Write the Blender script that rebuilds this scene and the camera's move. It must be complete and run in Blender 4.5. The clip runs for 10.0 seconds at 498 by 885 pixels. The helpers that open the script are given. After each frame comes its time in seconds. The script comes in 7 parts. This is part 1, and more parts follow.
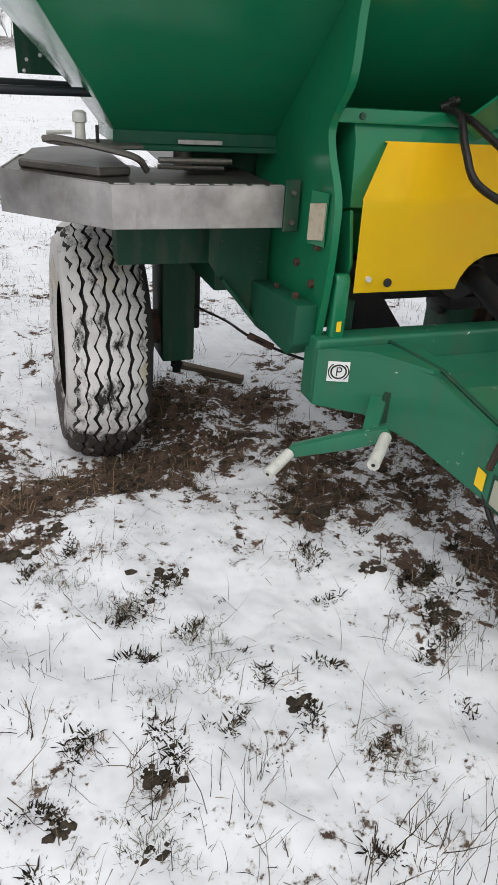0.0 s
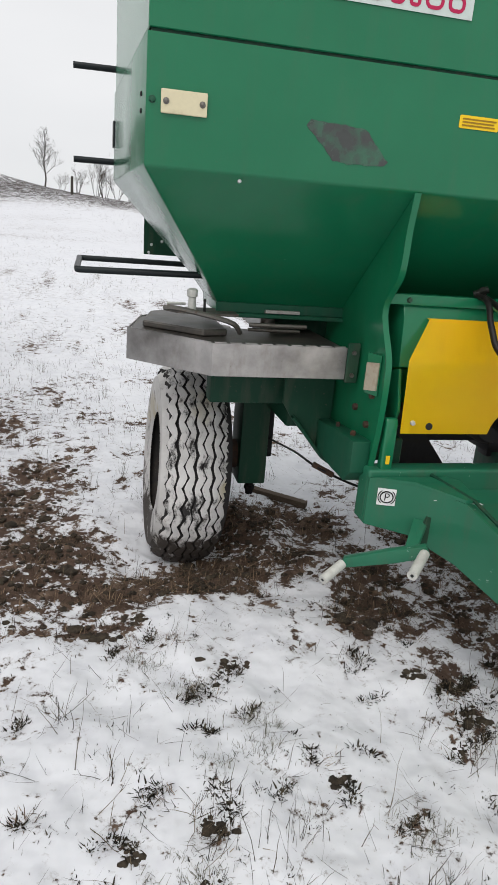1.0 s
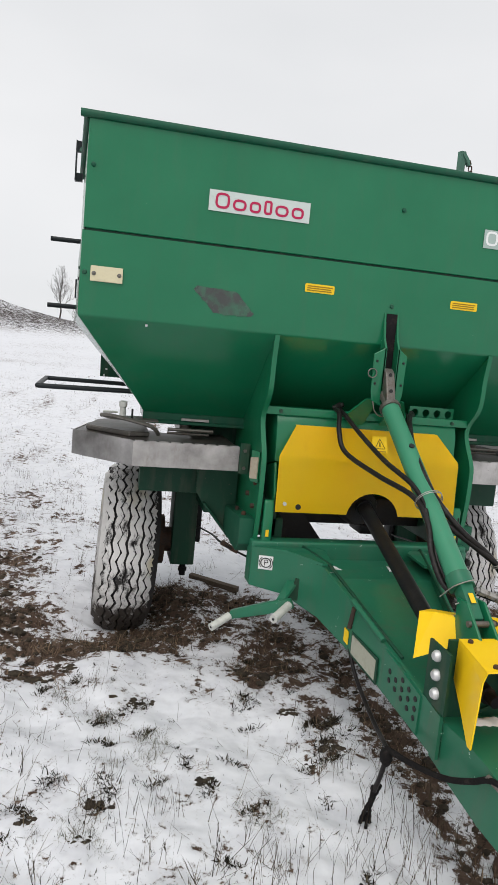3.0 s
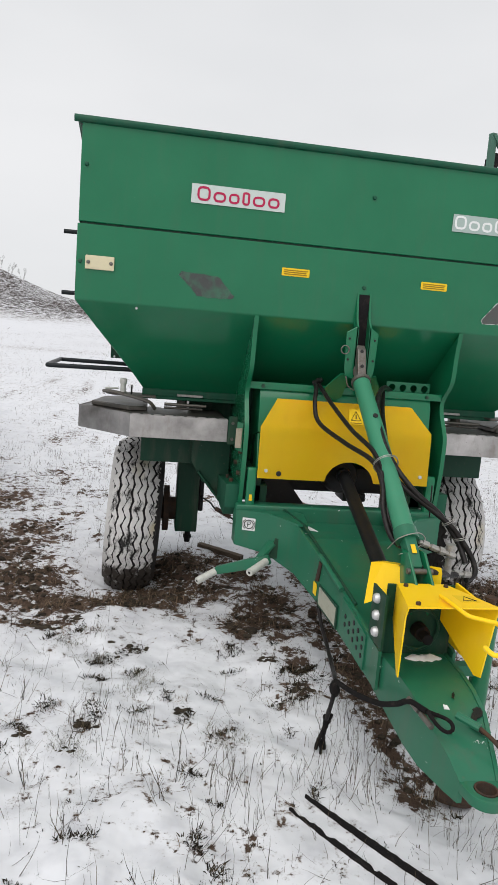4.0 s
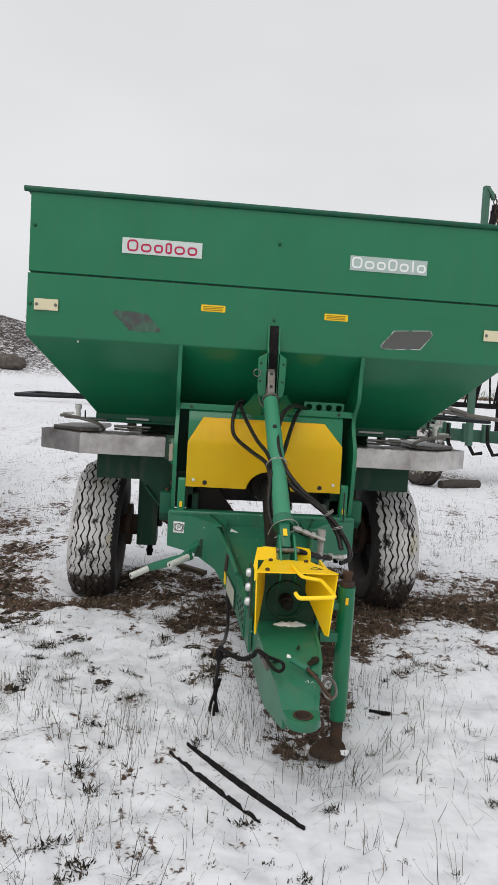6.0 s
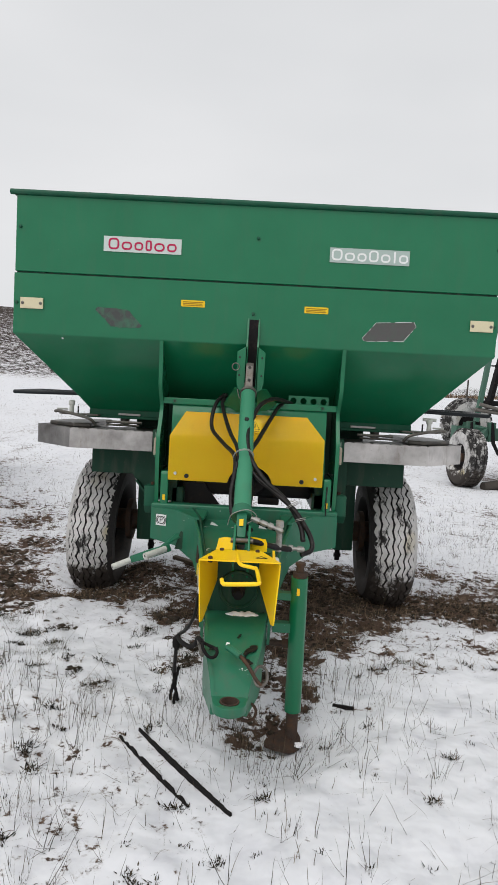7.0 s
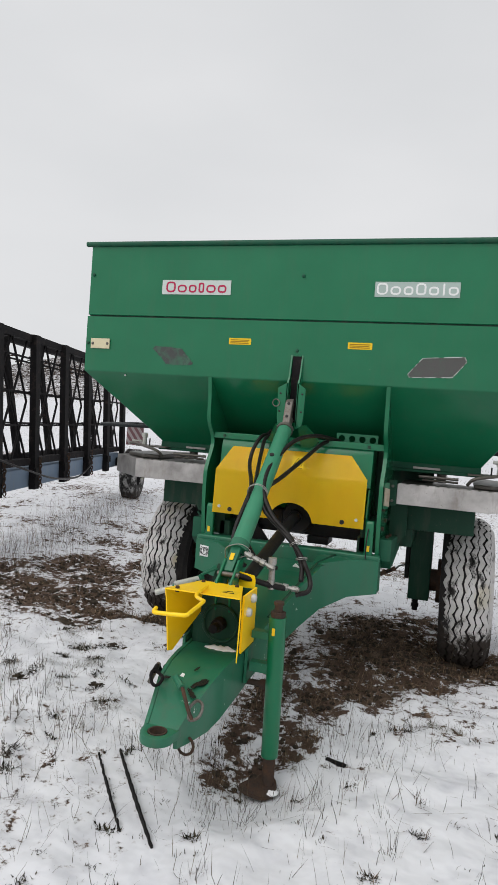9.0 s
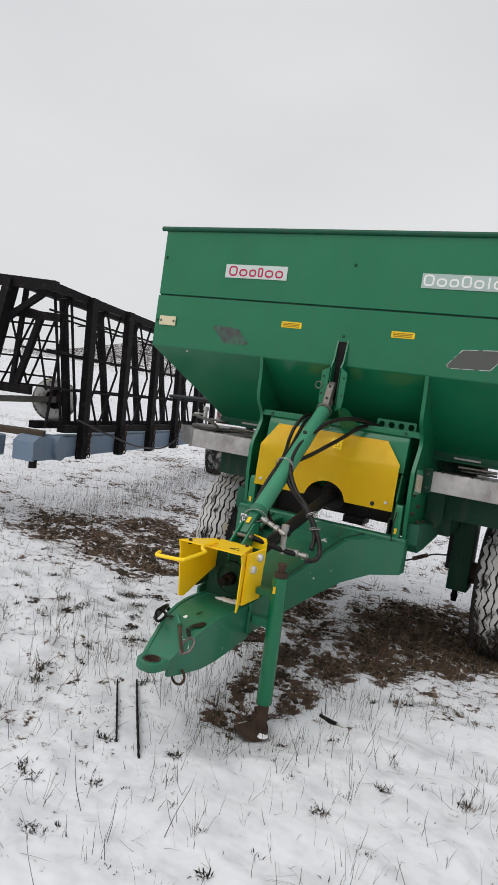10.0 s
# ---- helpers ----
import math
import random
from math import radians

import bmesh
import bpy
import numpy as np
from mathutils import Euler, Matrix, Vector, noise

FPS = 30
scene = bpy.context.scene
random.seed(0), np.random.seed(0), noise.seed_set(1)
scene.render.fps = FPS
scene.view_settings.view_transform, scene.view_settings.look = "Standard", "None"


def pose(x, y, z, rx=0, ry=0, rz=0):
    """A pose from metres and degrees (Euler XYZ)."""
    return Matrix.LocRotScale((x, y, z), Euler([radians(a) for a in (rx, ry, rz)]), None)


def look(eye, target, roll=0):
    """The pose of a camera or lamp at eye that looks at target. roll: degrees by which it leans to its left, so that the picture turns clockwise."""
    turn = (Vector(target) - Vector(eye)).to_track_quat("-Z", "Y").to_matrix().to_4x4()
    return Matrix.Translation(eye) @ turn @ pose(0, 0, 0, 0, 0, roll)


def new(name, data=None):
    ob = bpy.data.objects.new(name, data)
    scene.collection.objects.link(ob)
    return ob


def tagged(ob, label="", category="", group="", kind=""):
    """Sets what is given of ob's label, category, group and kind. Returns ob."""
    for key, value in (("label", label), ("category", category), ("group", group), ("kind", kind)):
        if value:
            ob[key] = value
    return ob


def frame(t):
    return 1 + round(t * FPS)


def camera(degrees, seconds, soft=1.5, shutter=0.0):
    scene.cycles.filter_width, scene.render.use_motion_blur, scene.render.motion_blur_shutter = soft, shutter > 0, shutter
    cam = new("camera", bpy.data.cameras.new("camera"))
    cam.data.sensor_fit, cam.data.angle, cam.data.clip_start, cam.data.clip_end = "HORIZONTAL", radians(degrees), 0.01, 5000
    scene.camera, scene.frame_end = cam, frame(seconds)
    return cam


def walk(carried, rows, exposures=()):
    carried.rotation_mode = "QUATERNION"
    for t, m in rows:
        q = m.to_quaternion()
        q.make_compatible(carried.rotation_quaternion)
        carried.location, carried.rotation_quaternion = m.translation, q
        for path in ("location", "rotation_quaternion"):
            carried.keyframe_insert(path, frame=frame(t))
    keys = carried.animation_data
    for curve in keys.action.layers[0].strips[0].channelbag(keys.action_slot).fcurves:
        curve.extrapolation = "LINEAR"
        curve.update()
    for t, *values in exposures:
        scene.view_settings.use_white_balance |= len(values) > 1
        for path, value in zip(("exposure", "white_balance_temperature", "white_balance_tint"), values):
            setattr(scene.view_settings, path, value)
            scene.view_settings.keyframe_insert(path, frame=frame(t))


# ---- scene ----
cam = camera(40.9, 10.0)
PATH = [
    (0, (-0.01, 0.053, 1.411), (0.612, 1.693, 0.449), 3.8),
    (0.5, (-0.104, -0.088, 1.477), (0.316, 1.712, 0.713), 4.3),
    (1, (-0.14, -0.337, 1.529), (0.318, 1.511, 0.918), 4.6),
    (1.5, (-0.015, -0.551, 1.563), (0.439, 1.338, 1.087), 4.4),
    (2, (0.07, -0.785, 1.611), (0.573, 1.121, 1.272), 3.2),
    (2.2, (0.058, -0.867, 1.622), (0.584, 1.031, 1.272), 3.2),
    (3.3, (0.216, -1.228, 1.55), (0.622, 0.717, 1.32), 5.9),
    (3.5, (0.307, -1.289, 1.556), (0.687, 0.655, 1.282), 5.5),
    (4, (0.364, -1.484, 1.543), (0.668, 0.47, 1.247), 4.7),
    (4.5, (0.468, -1.703, 1.526), (0.684, 0.277, 1.348), 5.5),
    (5, (0.661, -1.803, 1.471), (0.576, 0.195, 1.441), 7.1),
    (5.5, (0.847, -1.895, 1.46), (0.872, 0.101, 1.344), 2.7),
    (6, (0.953, -2.059, 1.427), (1.118, -0.071, 1.281), 3.5),
    (6.2, (1.016, -2.1, 1.392), (1.188, -0.11, 1.283), 2.5),
    (7.3, (1.554, -2.085, 1.403), (1.491, -0.092, 1.25), 3.1),
    (7.5, (1.624, -2.017, 1.413), (1.554, -0.023, 1.271), 2.7),
    (8, (1.796, -1.914, 1.426), (1.633, 0.075, 1.295), 1.2),
    (8.5, (2.081, -1.887, 1.426), (1.626, 0.058, 1.33), 5.5),
    (9, (2.285, -1.969, 1.434), (1.685, -0.062, 1.368), 4.2),
    (9.5, (2.477, -2.056, 1.432), (1.781, -0.186, 1.293), 4.2),
    (9.8, (2.632, -2.062, 1.422), (1.85, -0.223, 1.34), 4.7),
    (10, (2.751, -2.051, 1.416), (1.854, -0.269, 1.28), 8.3),
]
walk(cam, [(t, look(eye, target, roll)) for t, eye, target, roll in PATH],
     [(0.0, 0.30), (1.0, 0.18), (2.0, 0.24), (3.5, 0.16), (4.5, 0.10), (5.0, -0.12), (6.0, 0.07), (7.5, 0.07), (10.0, 0.0)])

# ---- world, sun, exposure ----
world = bpy.data.worlds.new("overcast_sky")
scene.world = world
world.use_nodes = True
wn, wl = world.node_tree.nodes, world.node_tree.links
wn.clear()
w_out = wn.new("ShaderNodeOutputWorld")
w_bg = wn.new("ShaderNodeBackground")
w_sky = wn.new("ShaderNodeTexSky")
w_sky.sky_type = "NISHITA"
w_sky.sun_disc = False
w_sky.sun_elevation, w_sky.sun_rotation = radians(60), radians(238)
w_sat = wn.new("ShaderNodeHueSaturation")
w_sat.inputs["Saturation"].default_value = 0.12
w_sat.inputs["Value"].default_value = 0.10
w_co = wn.new("ShaderNodeTexCoord")
w_map = wn.new("ShaderNodeMapping")
w_map.inputs["Scale"].default_value = (1.0, 1.0, 2.6)
w_noise = wn.new("ShaderNodeTexNoise")
w_noise.inputs["Scale"].default_value = 1.7
w_noise.inputs["Detail"].default_value = 4.0
w_noise.inputs["Roughness"].default_value = 0.45
w_ramp = wn.new("ShaderNodeValToRGB")
w_ramp.color_ramp.elements[0].position, w_ramp.color_ramp.elements[1].position = 0.25, 0.75
w_ramp.color_ramp.elements[0].color = (0.675, 0.69, 0.71, 1)
w_ramp.color_ramp.elements[1].color = (0.81, 0.815, 0.83, 1)
w_mix = wn.new("ShaderNodeMix")
w_mix.data_type = "RGBA"
w_mix.inputs["Factor"].default_value = 0.88
wl.new(w_co.outputs["Generated"], w_map.inputs["Vector"])
wl.new(w_map.outputs["Vector"], w_noise.inputs["Vector"])
wl.new(w_noise.outputs["Fac"], w_ramp.inputs["Fac"])
wl.new(w_sky.outputs["Color"], w_sat.inputs["Color"])
wl.new(w_sat.outputs["Color"], w_mix.inputs["A"])
wl.new(w_ramp.outputs["Color"], w_mix.inputs["B"])
wl.new(w_mix.outputs["Result"], w_bg.inputs["Color"])
w_bg.inputs["Strength"].default_value = 1.0
wl.new(w_bg.outputs["Background"], w_out.inputs["Surface"])

sun = new("sun", bpy.data.lights.new("sun", "SUN"))
sun.data.energy, sun.data.angle = 1.5, radians(60)
sun.data.color = (1.0, 0.97, 0.93)
sun.matrix_world = look((-1.6, -3.2, 8.3), (1.4, 2.0, 0.8))


# ---- materials ----
class Nodes:
    """A material's node tree with short calls."""

    def __init__(self, name):
        self.mat = bpy.data.materials.new(name)
        self.mat.use_nodes = True
        self.t = self.mat.node_tree
        self.b = self.t.nodes["Principled BSDF"]
        self.co = self.t.nodes.new("ShaderNodeTexCoord").outputs["Object"]

    def link(self, a, b):
        self.t.links.new(a, b)

    def noise(self, scale, detail=4.0, rough=0.55, stretch=None, dist=0.0):
        n = self.t.nodes.new("ShaderNodeTexNoise")
        n.inputs["Scale"].default_value, n.inputs["Detail"].default_value = scale, detail
        n.inputs["Roughness"].default_value, n.inputs["Distortion"].default_value = rough, dist
        src = self.co
        if stretch:
            m = self.t.nodes.new("ShaderNodeMapping")
            m.inputs["Scale"].default_value = stretch
            self.link(self.co, m.inputs["Vector"])
            src = m.outputs["Vector"]
        self.link(src, n.inputs["Vector"])
        return n.outputs["Fac"]

    def ramp(self, fac, lo, hi, a=(0, 0, 0), b=(1, 1, 1)):
        r = self.t.nodes.new("ShaderNodeValToRGB")
        e = r.color_ramp.elements
        e[0].position, e[1].position = lo, hi
        e[0].color, e[1].color = (*a, 1), (*b, 1)
        self.link(fac, r.inputs["Fac"])
        return r.outputs["Color"]

    def mix(self, fac, a, b, kind="MIX"):
        m = self.t.nodes.new("ShaderNodeMix")
        m.data_type, m.blend_type = "RGBA", kind
        for v, k in ((fac, "Factor"), (a, "A"), (b, "B")):
            if isinstance(v, (int, float)):
                m.inputs[k].default_value = v
            elif isinstance(v, tuple):
                m.inputs[k].default_value = (*v, 1)
            else:
                self.link(v, m.inputs[k])
        return m.outputs["Result"]

    def maths(self, op, a, b=0.0):
        m = self.t.nodes.new("ShaderNodeMath")
        m.operation = op
        for i, v in enumerate((a, b)):
            if isinstance(v, (int, float)):
                m.inputs[i].default_value = v
            else:
                self.link(v, m.inputs[i])
        return m.outputs[0]

    def bump(self, height, strength, distance=0.01):
        n = self.t.nodes.new("ShaderNodeBump")
        n.inputs["Strength"].default_value, n.inputs["Distance"].default_value = strength, distance
        self.link(height, n.inputs["Height"])
        self.link(n.outputs["Normal"], self.b.inputs["Normal"])

    def put(self, key, value):
        if isinstance(value, (int, float)):
            self.b.inputs[key].default_value = value
        elif isinstance(value, tuple):
            self.b.inputs[key].default_value = (*value, 1)
        else:
            self.link(value, self.b.inputs[key])


def paint(name, base, rough=0.35, dirt=(0.10, 0.085, 0.065), dirty=0.25, chips=0.0, coat=0.0):
    """Weathered machine paint: faded patches, dust, fine orange peel, a few chips down to primer."""
    n = Nodes(name)
    fade = n.ramp(n.noise(2.3, 5), 0.35, 0.72)
    c = n.mix(fade, base, tuple(min(1, v * 1.12 + 0.004) for v in base))
    streak = n.ramp(n.noise(5.0, 6, 0.6, (3.0, 3.0, 0.5)), 0.5, 0.85)
    c = n.mix(n.maths("MULTIPLY", streak, dirty), c, dirt)
    speck = n.ramp(n.noise(70, 3), 0.66, 0.76)
    c = n.mix(n.maths("MULTIPLY", speck, dirty * 0.8), c, dirt)
    if chips:
        chip = n.ramp(n.noise(14, 8, 0.75), 0.735 - chips * 0.06, 0.75 - chips * 0.06)
        c = n.mix(chip, c, (0.62, 0.66, 0.62))
    n.put("Base Color", c)
    n.put("Roughness", n.mix(n.noise(9, 5), (rough - 0.07,) * 3, (rough + 0.14,) * 3))
    n.put("Specular IOR Level", 0.27 if coat < 0.5 else 0.06)
    n.put("Coat Weight", coat)
    n.put("Coat Roughness", 0.16)
    n.bump(n.noise(160, 2), 0.05, 0.002)
    return n.mat


def plain(name, base, rough=0.5, metal=0.0, vary=0.2, scale=18.0, bumpy=0.15, alt=None, lo=0.42, hi=0.7):
    """A surface with grain at two scales; alt is the stain's colour."""
    n = Nodes(name)
    a = n.mix(n.noise(scale * 6, 3), tuple(v * (1 - vary) for v in base), tuple(min(1, v * (1 + vary)) for v in base))
    if alt:
        a = n.mix(n.ramp(n.noise(scale, 6, 0.65), lo, hi), a, alt)
    n.put("Base Color", a)
    n.put("Metallic", metal)
    n.put("Specular IOR Level", 0.5 if metal > 0.3 else 0.22)
    n.put("Roughness", n.mix(n.noise(scale * 2, 4), (max(0.05, rough - 0.1),) * 3, (min(1, rough + 0.12),) * 3))
    n.bump(n.noise(scale * 4, 5), bumpy, 0.004)
    return n.mat


def steel_sheet():
    """Dull stainless sheet with rolled grain, smears and water marks."""
    n = Nodes("stainless_sheet")
    c = n.mix(n.ramp(n.noise(2.6, 6, 0.6), 0.36, 0.66), (0.20, 0.188, 0.178), (0.62, 0.595, 0.575))
    c = n.mix(n.ramp(n.noise(9, 7, 0.7, (1, 1, 0.35)), 0.55, 0.8), c, (0.24, 0.21, 0.18))
    c = n.mix(n.ramp(n.noise(40, 5, 0.7), 0.64, 0.80), c, (0.14, 0.12, 0.10))
    n.put("Base Color", c)
    n.put("Metallic", 0.85)
    n.put("Roughness", n.mix(n.noise(5, 5, 0.6, (1, 1, 5)), (0.20,) * 3, (0.50,) * 3))
    n.bump(n.noise(4, 3), 0.25, 0.02)
    return n.mat


def tread_rubber(name, snowy, lo, hi):
    """Worn rubber, its lands caked with dry snow and salt, smeared brown where it met the soil."""
    n = Nodes(name)
    rubber = n.mix(n.noise(60, 4), (0.009, 0.008, 0.008), (0.026, 0.024, 0.023))
    cake = n.ramp(n.noise(13, 8, 0.72, (1, 0.6, 0.6)), lo, hi)
    white = n.mix(n.noise(6, 5, 0.7), (0.38, 0.365, 0.35), (0.70, 0.69, 0.68))
    white = n.mix(n.ramp(n.noise(3.3, 2), 0.60, 0.74), white, (0.44, 0.38, 0.22))
    c = n.mix(n.maths("MULTIPLY", cake, snowy), rubber, white)
    mud = n.ramp(n.noise(5, 6, 0.6), 0.56, 0.72)
    c = n.mix(n.maths("MULTIPLY", mud, 0.32), c, (0.055, 0.043, 0.033))
    sep = n.t.nodes.new("ShaderNodeSeparateXYZ")
    n.link(n.co, sep.inputs[0])
    caked = n.maths("ADD", n.maths("MULTIPLY", sep.outputs["Z"], -2.3), n.maths("MULTIPLY", n.noise(9, 6, 0.7), 2.1))
    c = n.mix(n.ramp(caked, 0.52, 0.76), c, (0.035, 0.027, 0.022))
    n.put("Base Color", c)
    n.put("Roughness", 0.85)
    n.bump(n.noise(55, 6), 0.35, 0.006)
    return n.mat


def snowfield():
    """Thin snow over dead grass and soil; 'bare' on the mesh says how thin it lies."""
    n = Nodes("snow_and_soil")
    at = n.t.nodes.new("ShaderNodeAttribute")
    at.attribute_name = "bare"
    b = at.outputs["Fac"]
    far = n.t.nodes.new("ShaderNodeAttribute")
    far.attribute_name = "hillside"
    near = n.noise(36, 8, 0.72)
    mid = n.noise(12.5, 6, 0.62, None, 0.4)
    fine = n.noise(90, 3, 0.55)
    furrow = n.maths("SUBTRACT", n.noise(2.1, 7, 0.78, (0.9, 1.0, 1.9), 0.3), 0.5)
    v = n.maths("ADD", b, n.maths("MULTIPLY", n.maths("SUBTRACT", near, 0.5), 0.85))
    v = n.maths("ADD", v, n.maths("MULTIPLY", n.maths("SUBTRACT", mid, 0.5), 1.30))
    v = n.maths("ADD", v, n.maths("MULTIPLY", n.maths("MULTIPLY", n.maths("SUBTRACT", n.noise(19, 4, 0.6, None, 0.6), 0.5), b), 2.15))
    v = n.maths("ADD", v, n.maths("MULTIPLY", n.maths("SUBTRACT", fine, 0.5), 0.40))
    v = n.maths("ADD", v, n.maths("MULTIPLY", furrow, n.maths("MULTIPLY", far.outputs["Fac"], 3.8)))
    cover = n.ramp(v, 0.465, 0.545)
    dusting = n.ramp(v, 0.36, 0.52)
    snow = n.mix(n.noise(1.6, 6, 0.6), (0.63, 0.64, 0.675), (0.755, 0.76, 0.785))
    snow = n.mix(n.ramp(n.noise(7, 4, 0.6), 0.5, 0.8), snow, (0.555, 0.56, 0.60))
    snow = n.mix(n.maths("MULTIPLY", dusting, 0.45), snow, (0.26, 0.225, 0.20))
    soil = n.mix(n.noise(34, 6, 0.7), (0.032, 0.021, 0.016), (0.155, 0.101, 0.075))
    soil = n.mix(n.ramp(n.noise(9, 5), 0.52, 0.70), soil, (0.20, 0.140, 0.100))
    soil = n.mix(n.maths("MULTIPLY", far.outputs["Fac"], 0.8), soil, (0.022, 0.018, 0.016))
    n.put("Base Color", n.mix(cover, snow, soil))
    n.put("Roughness", n.mix(cover, (0.75,) * 3, (0.95,) * 3))
    n.put("Specular IOR Level", 0.15)
    rough_soil = n.maths("MULTIPLY", n.noise(60, 6, 0.7), cover)
    soft_snow = n.maths("MULTIPLY", n.noise(7.5, 2, 0.4), 1.5)
    hgt = n.maths("SUBTRACT", n.maths("ADD", rough_soil, soft_snow), n.maths("MULTIPLY", cover, 0.7))
    n.bump(hgt, 0.6, 0.04)
    return n.mat


def straw(name, a, b, c):
    """Dead stems: the colour changes from stem to stem."""
    n = Nodes(name)
    g = n.t.nodes.new("ShaderNodeNewGeometry")
    r = n.t.nodes.new("ShaderNodeValToRGB")
    r.color_ramp.elements.new(0.55)
    for e, col in zip(r.color_ramp.elements, (a, b, c)):
        e.color = (*col, 1)
    n.link(g.outputs["Random Per Island"], r.inputs["Fac"])
    n.put("Base Color", r.outputs["Color"])
    n.put("Roughness", 0.9)
    n.put("Specular IOR Level", 0.15)
    return n.mat


GREEN = paint("green_machine_paint", (0.005, 0.134, 0.058), 0.42, dirty=0.12, chips=0.25, coat=0.8)
GREEN_WORN = paint("worn_green_paint", (0.013, 0.124, 0.066), 0.42, dirty=0.45, chips=1.35, coat=0.30)
GREEN_CYL = paint("light_green_paint", (0.040, 0.207, 0.116), 0.38, dirty=0.2, chips=0.2)
# darker, dirt-streaked copy of GREEN; also colours the sheets that imitate gap shade
GREEN_DARK = paint("dark_green_and_gap_shade", (0.005, 0.046, 0.024), 0.5, dirty=0.6, chips=0.1)
GREEN_RIM = paint("dull_green_paint", (0.005, 0.072, 0.038), 0.5, dirty=0.3, chips=0.2)
GREEN_PALE = paint("pale_green_paint", (0.05, 0.125, 0.09), 0.55, dirty=0.5, chips=0.3)
YELLOW = paint("yellow_machine_paint", (1.0, 0.60, 0.006), 0.36, dirt=(0.30, 0.19, 0.03), dirty=0.08, chips=-0.2, coat=0.3)
BLUE = paint("faded_blue_paint", (0.145, 0.20, 0.275), 0.6, dirt=(0.26, 0.25, 0.24), dirty=0.6, chips=0.5)
STEEL = steel_sheet()
DARK_SHEET = plain("grimy_dark_sheet", (0.085, 0.080, 0.074), 0.40, 0.5, 0.3, 9, 0.2, (0.16, 0.14, 0.12))
IRON = plain("rusty_iron", (0.050, 0.036, 0.029), 0.85, 0.1, 0.4, 25, 0.3, (0.085, 0.046, 0.028))
BLACK = plain("black_iron_and_slot_shade", (0.008, 0.007, 0.008), 0.85, 0.0, 0.4, 14, 0.2, (0.05, 0.035, 0.03), 0.55, 0.8)
BLACK_TUBE = plain("black_tube_paint", (0.012, 0.016, 0.018), 0.4, 0.0, 0.3, 30, 0.1)
HOSE = plain("black_rubber_hose", (0.011, 0.009, 0.009), 0.36, 0.0, 0.4, 40, 0.3, (0.04, 0.036, 0.034), 0.52, 0.75)
PLASTIC = plain("black_plastic_guard", (0.010, 0.010, 0.011), 0.5, 0.0, 0.3, 12, 0.1, (0.03, 0.028, 0.026), 0.55, 0.8)
BOLT = plain("zinc_bolt", (0.62, 0.62, 0.62), 0.42, 0.55, 0.15, 60, 0.1)
PALE_STEEL = plain("pale_weathered_steel", (0.36, 0.35, 0.33), 0.45, 0.6, 0.2, 40, 0.15, (0.20, 0.18, 0.16), 0.5, 0.75)
FITTING = plain("tarnished_steel_fitting", (0.15, 0.14, 0.125), 0.45, 0.6, 0.3, 50, 0.2, (0.10, 0.070, 0.050), 0.5, 0.75)
CREAM = plain("cream_reflector_plate", (0.62, 0.56, 0.38), 0.45, 0.0, 0.06, 20, 0.05, (0.48, 0.42, 0.28), 0.55, 0.8)
WHITE_STICKER = plain("white_film", (0.74, 0.75, 0.74), 0.5, 0.0, 0.05, 30, 0.03, (0.55, 0.56, 0.55), 0.58, 0.8)
SILVER_STICKER = plain("silver_film", (0.52, 0.58, 0.55), 0.45, 0.0, 0.06, 30, 0.03, (0.40, 0.46, 0.43), 0.55, 0.8)
GREY_STICKER = plain("grey_film", (0.36, 0.44, 0.41), 0.45, 0.0, 0.06, 30, 0.03)
DULL_PLATE = plain("dull_beige_plate", (0.36, 0.36, 0.29), 0.5, 0.0, 0.08, 25, 0.05, (0.25, 0.25, 0.20), 0.5, 0.8)
CRIMSON = plain("crimson_film", (0.42, 0.018, 0.075), 0.5, 0.0, 0.1, 30, 0.03)
WORN_GREY = plain("worn_grey_film", (0.088, 0.086, 0.084), 0.36, 0.0, 0.15, 22, 0.1, (0.080, 0.10, 0.085), 0.48, 0.7)
WORN_DARK = plain("worn_glossy_dark_film", (0.040, 0.045, 0.042), 0.26, 0.0, 0.2, 16, 0.1, (0.030, 0.105, 0.062), 0.46, 0.62)
WORN_DARK.node_tree.nodes["Principled BSDF"].inputs["Specular IOR Level"].default_value = 0.6
LABEL_YELLOW = plain("yellow_label_film", (0.80, 0.52, 0.02), 0.45, 0.0, 0.06, 40, 0.03)
FAINT_PRINT = plain("faded_print", (0.30, 0.17, 0.015), 0.5, 0.0, 0.1, 40, 0.02)
GREASE = plain("black_grease", (0.010, 0.011, 0.009), 0.35, 0.0, 0.4, 60, 0.4)
INK = plain("black_ink", (0.02, 0.02, 0.02), 0.5, 0.0, 0.1, 40, 0.02)
PALE_PEG = plain("whitened_steel_peg", (0.58, 0.58, 0.54), 0.6, 0.2, 0.12, 25, 0.15, (0.40, 0.39, 0.36), 0.5, 0.8)
DULL_BOARD = plain("dull_grey_film", (0.38, 0.34, 0.34), 0.6, 0.0, 0.1, 20, 0.05)
RED_STRIPE = plain("faded_red_film", (0.19, 0.10, 0.11), 0.55, 0.0, 0.1, 20, 0.05)
TYRE_SIDE = tread_rubber("tyre_rubber", 0.95, 0.29, 0.44)
TYRE_TREAD = tread_rubber("snowy_tread_rubber", 1.0, 0.39, 0.48)
TYRE_GROOVE = tread_rubber("dark_groove_rubber", 0.35, 0.62, 0.74)
SMALL_TYRE = tread_rubber("snow_patched_rubber", 0.8, 0.48, 0.62)
FROSTED_SIDE = tread_rubber("frosted_sidewall", 0.95, 0.33, 0.49)
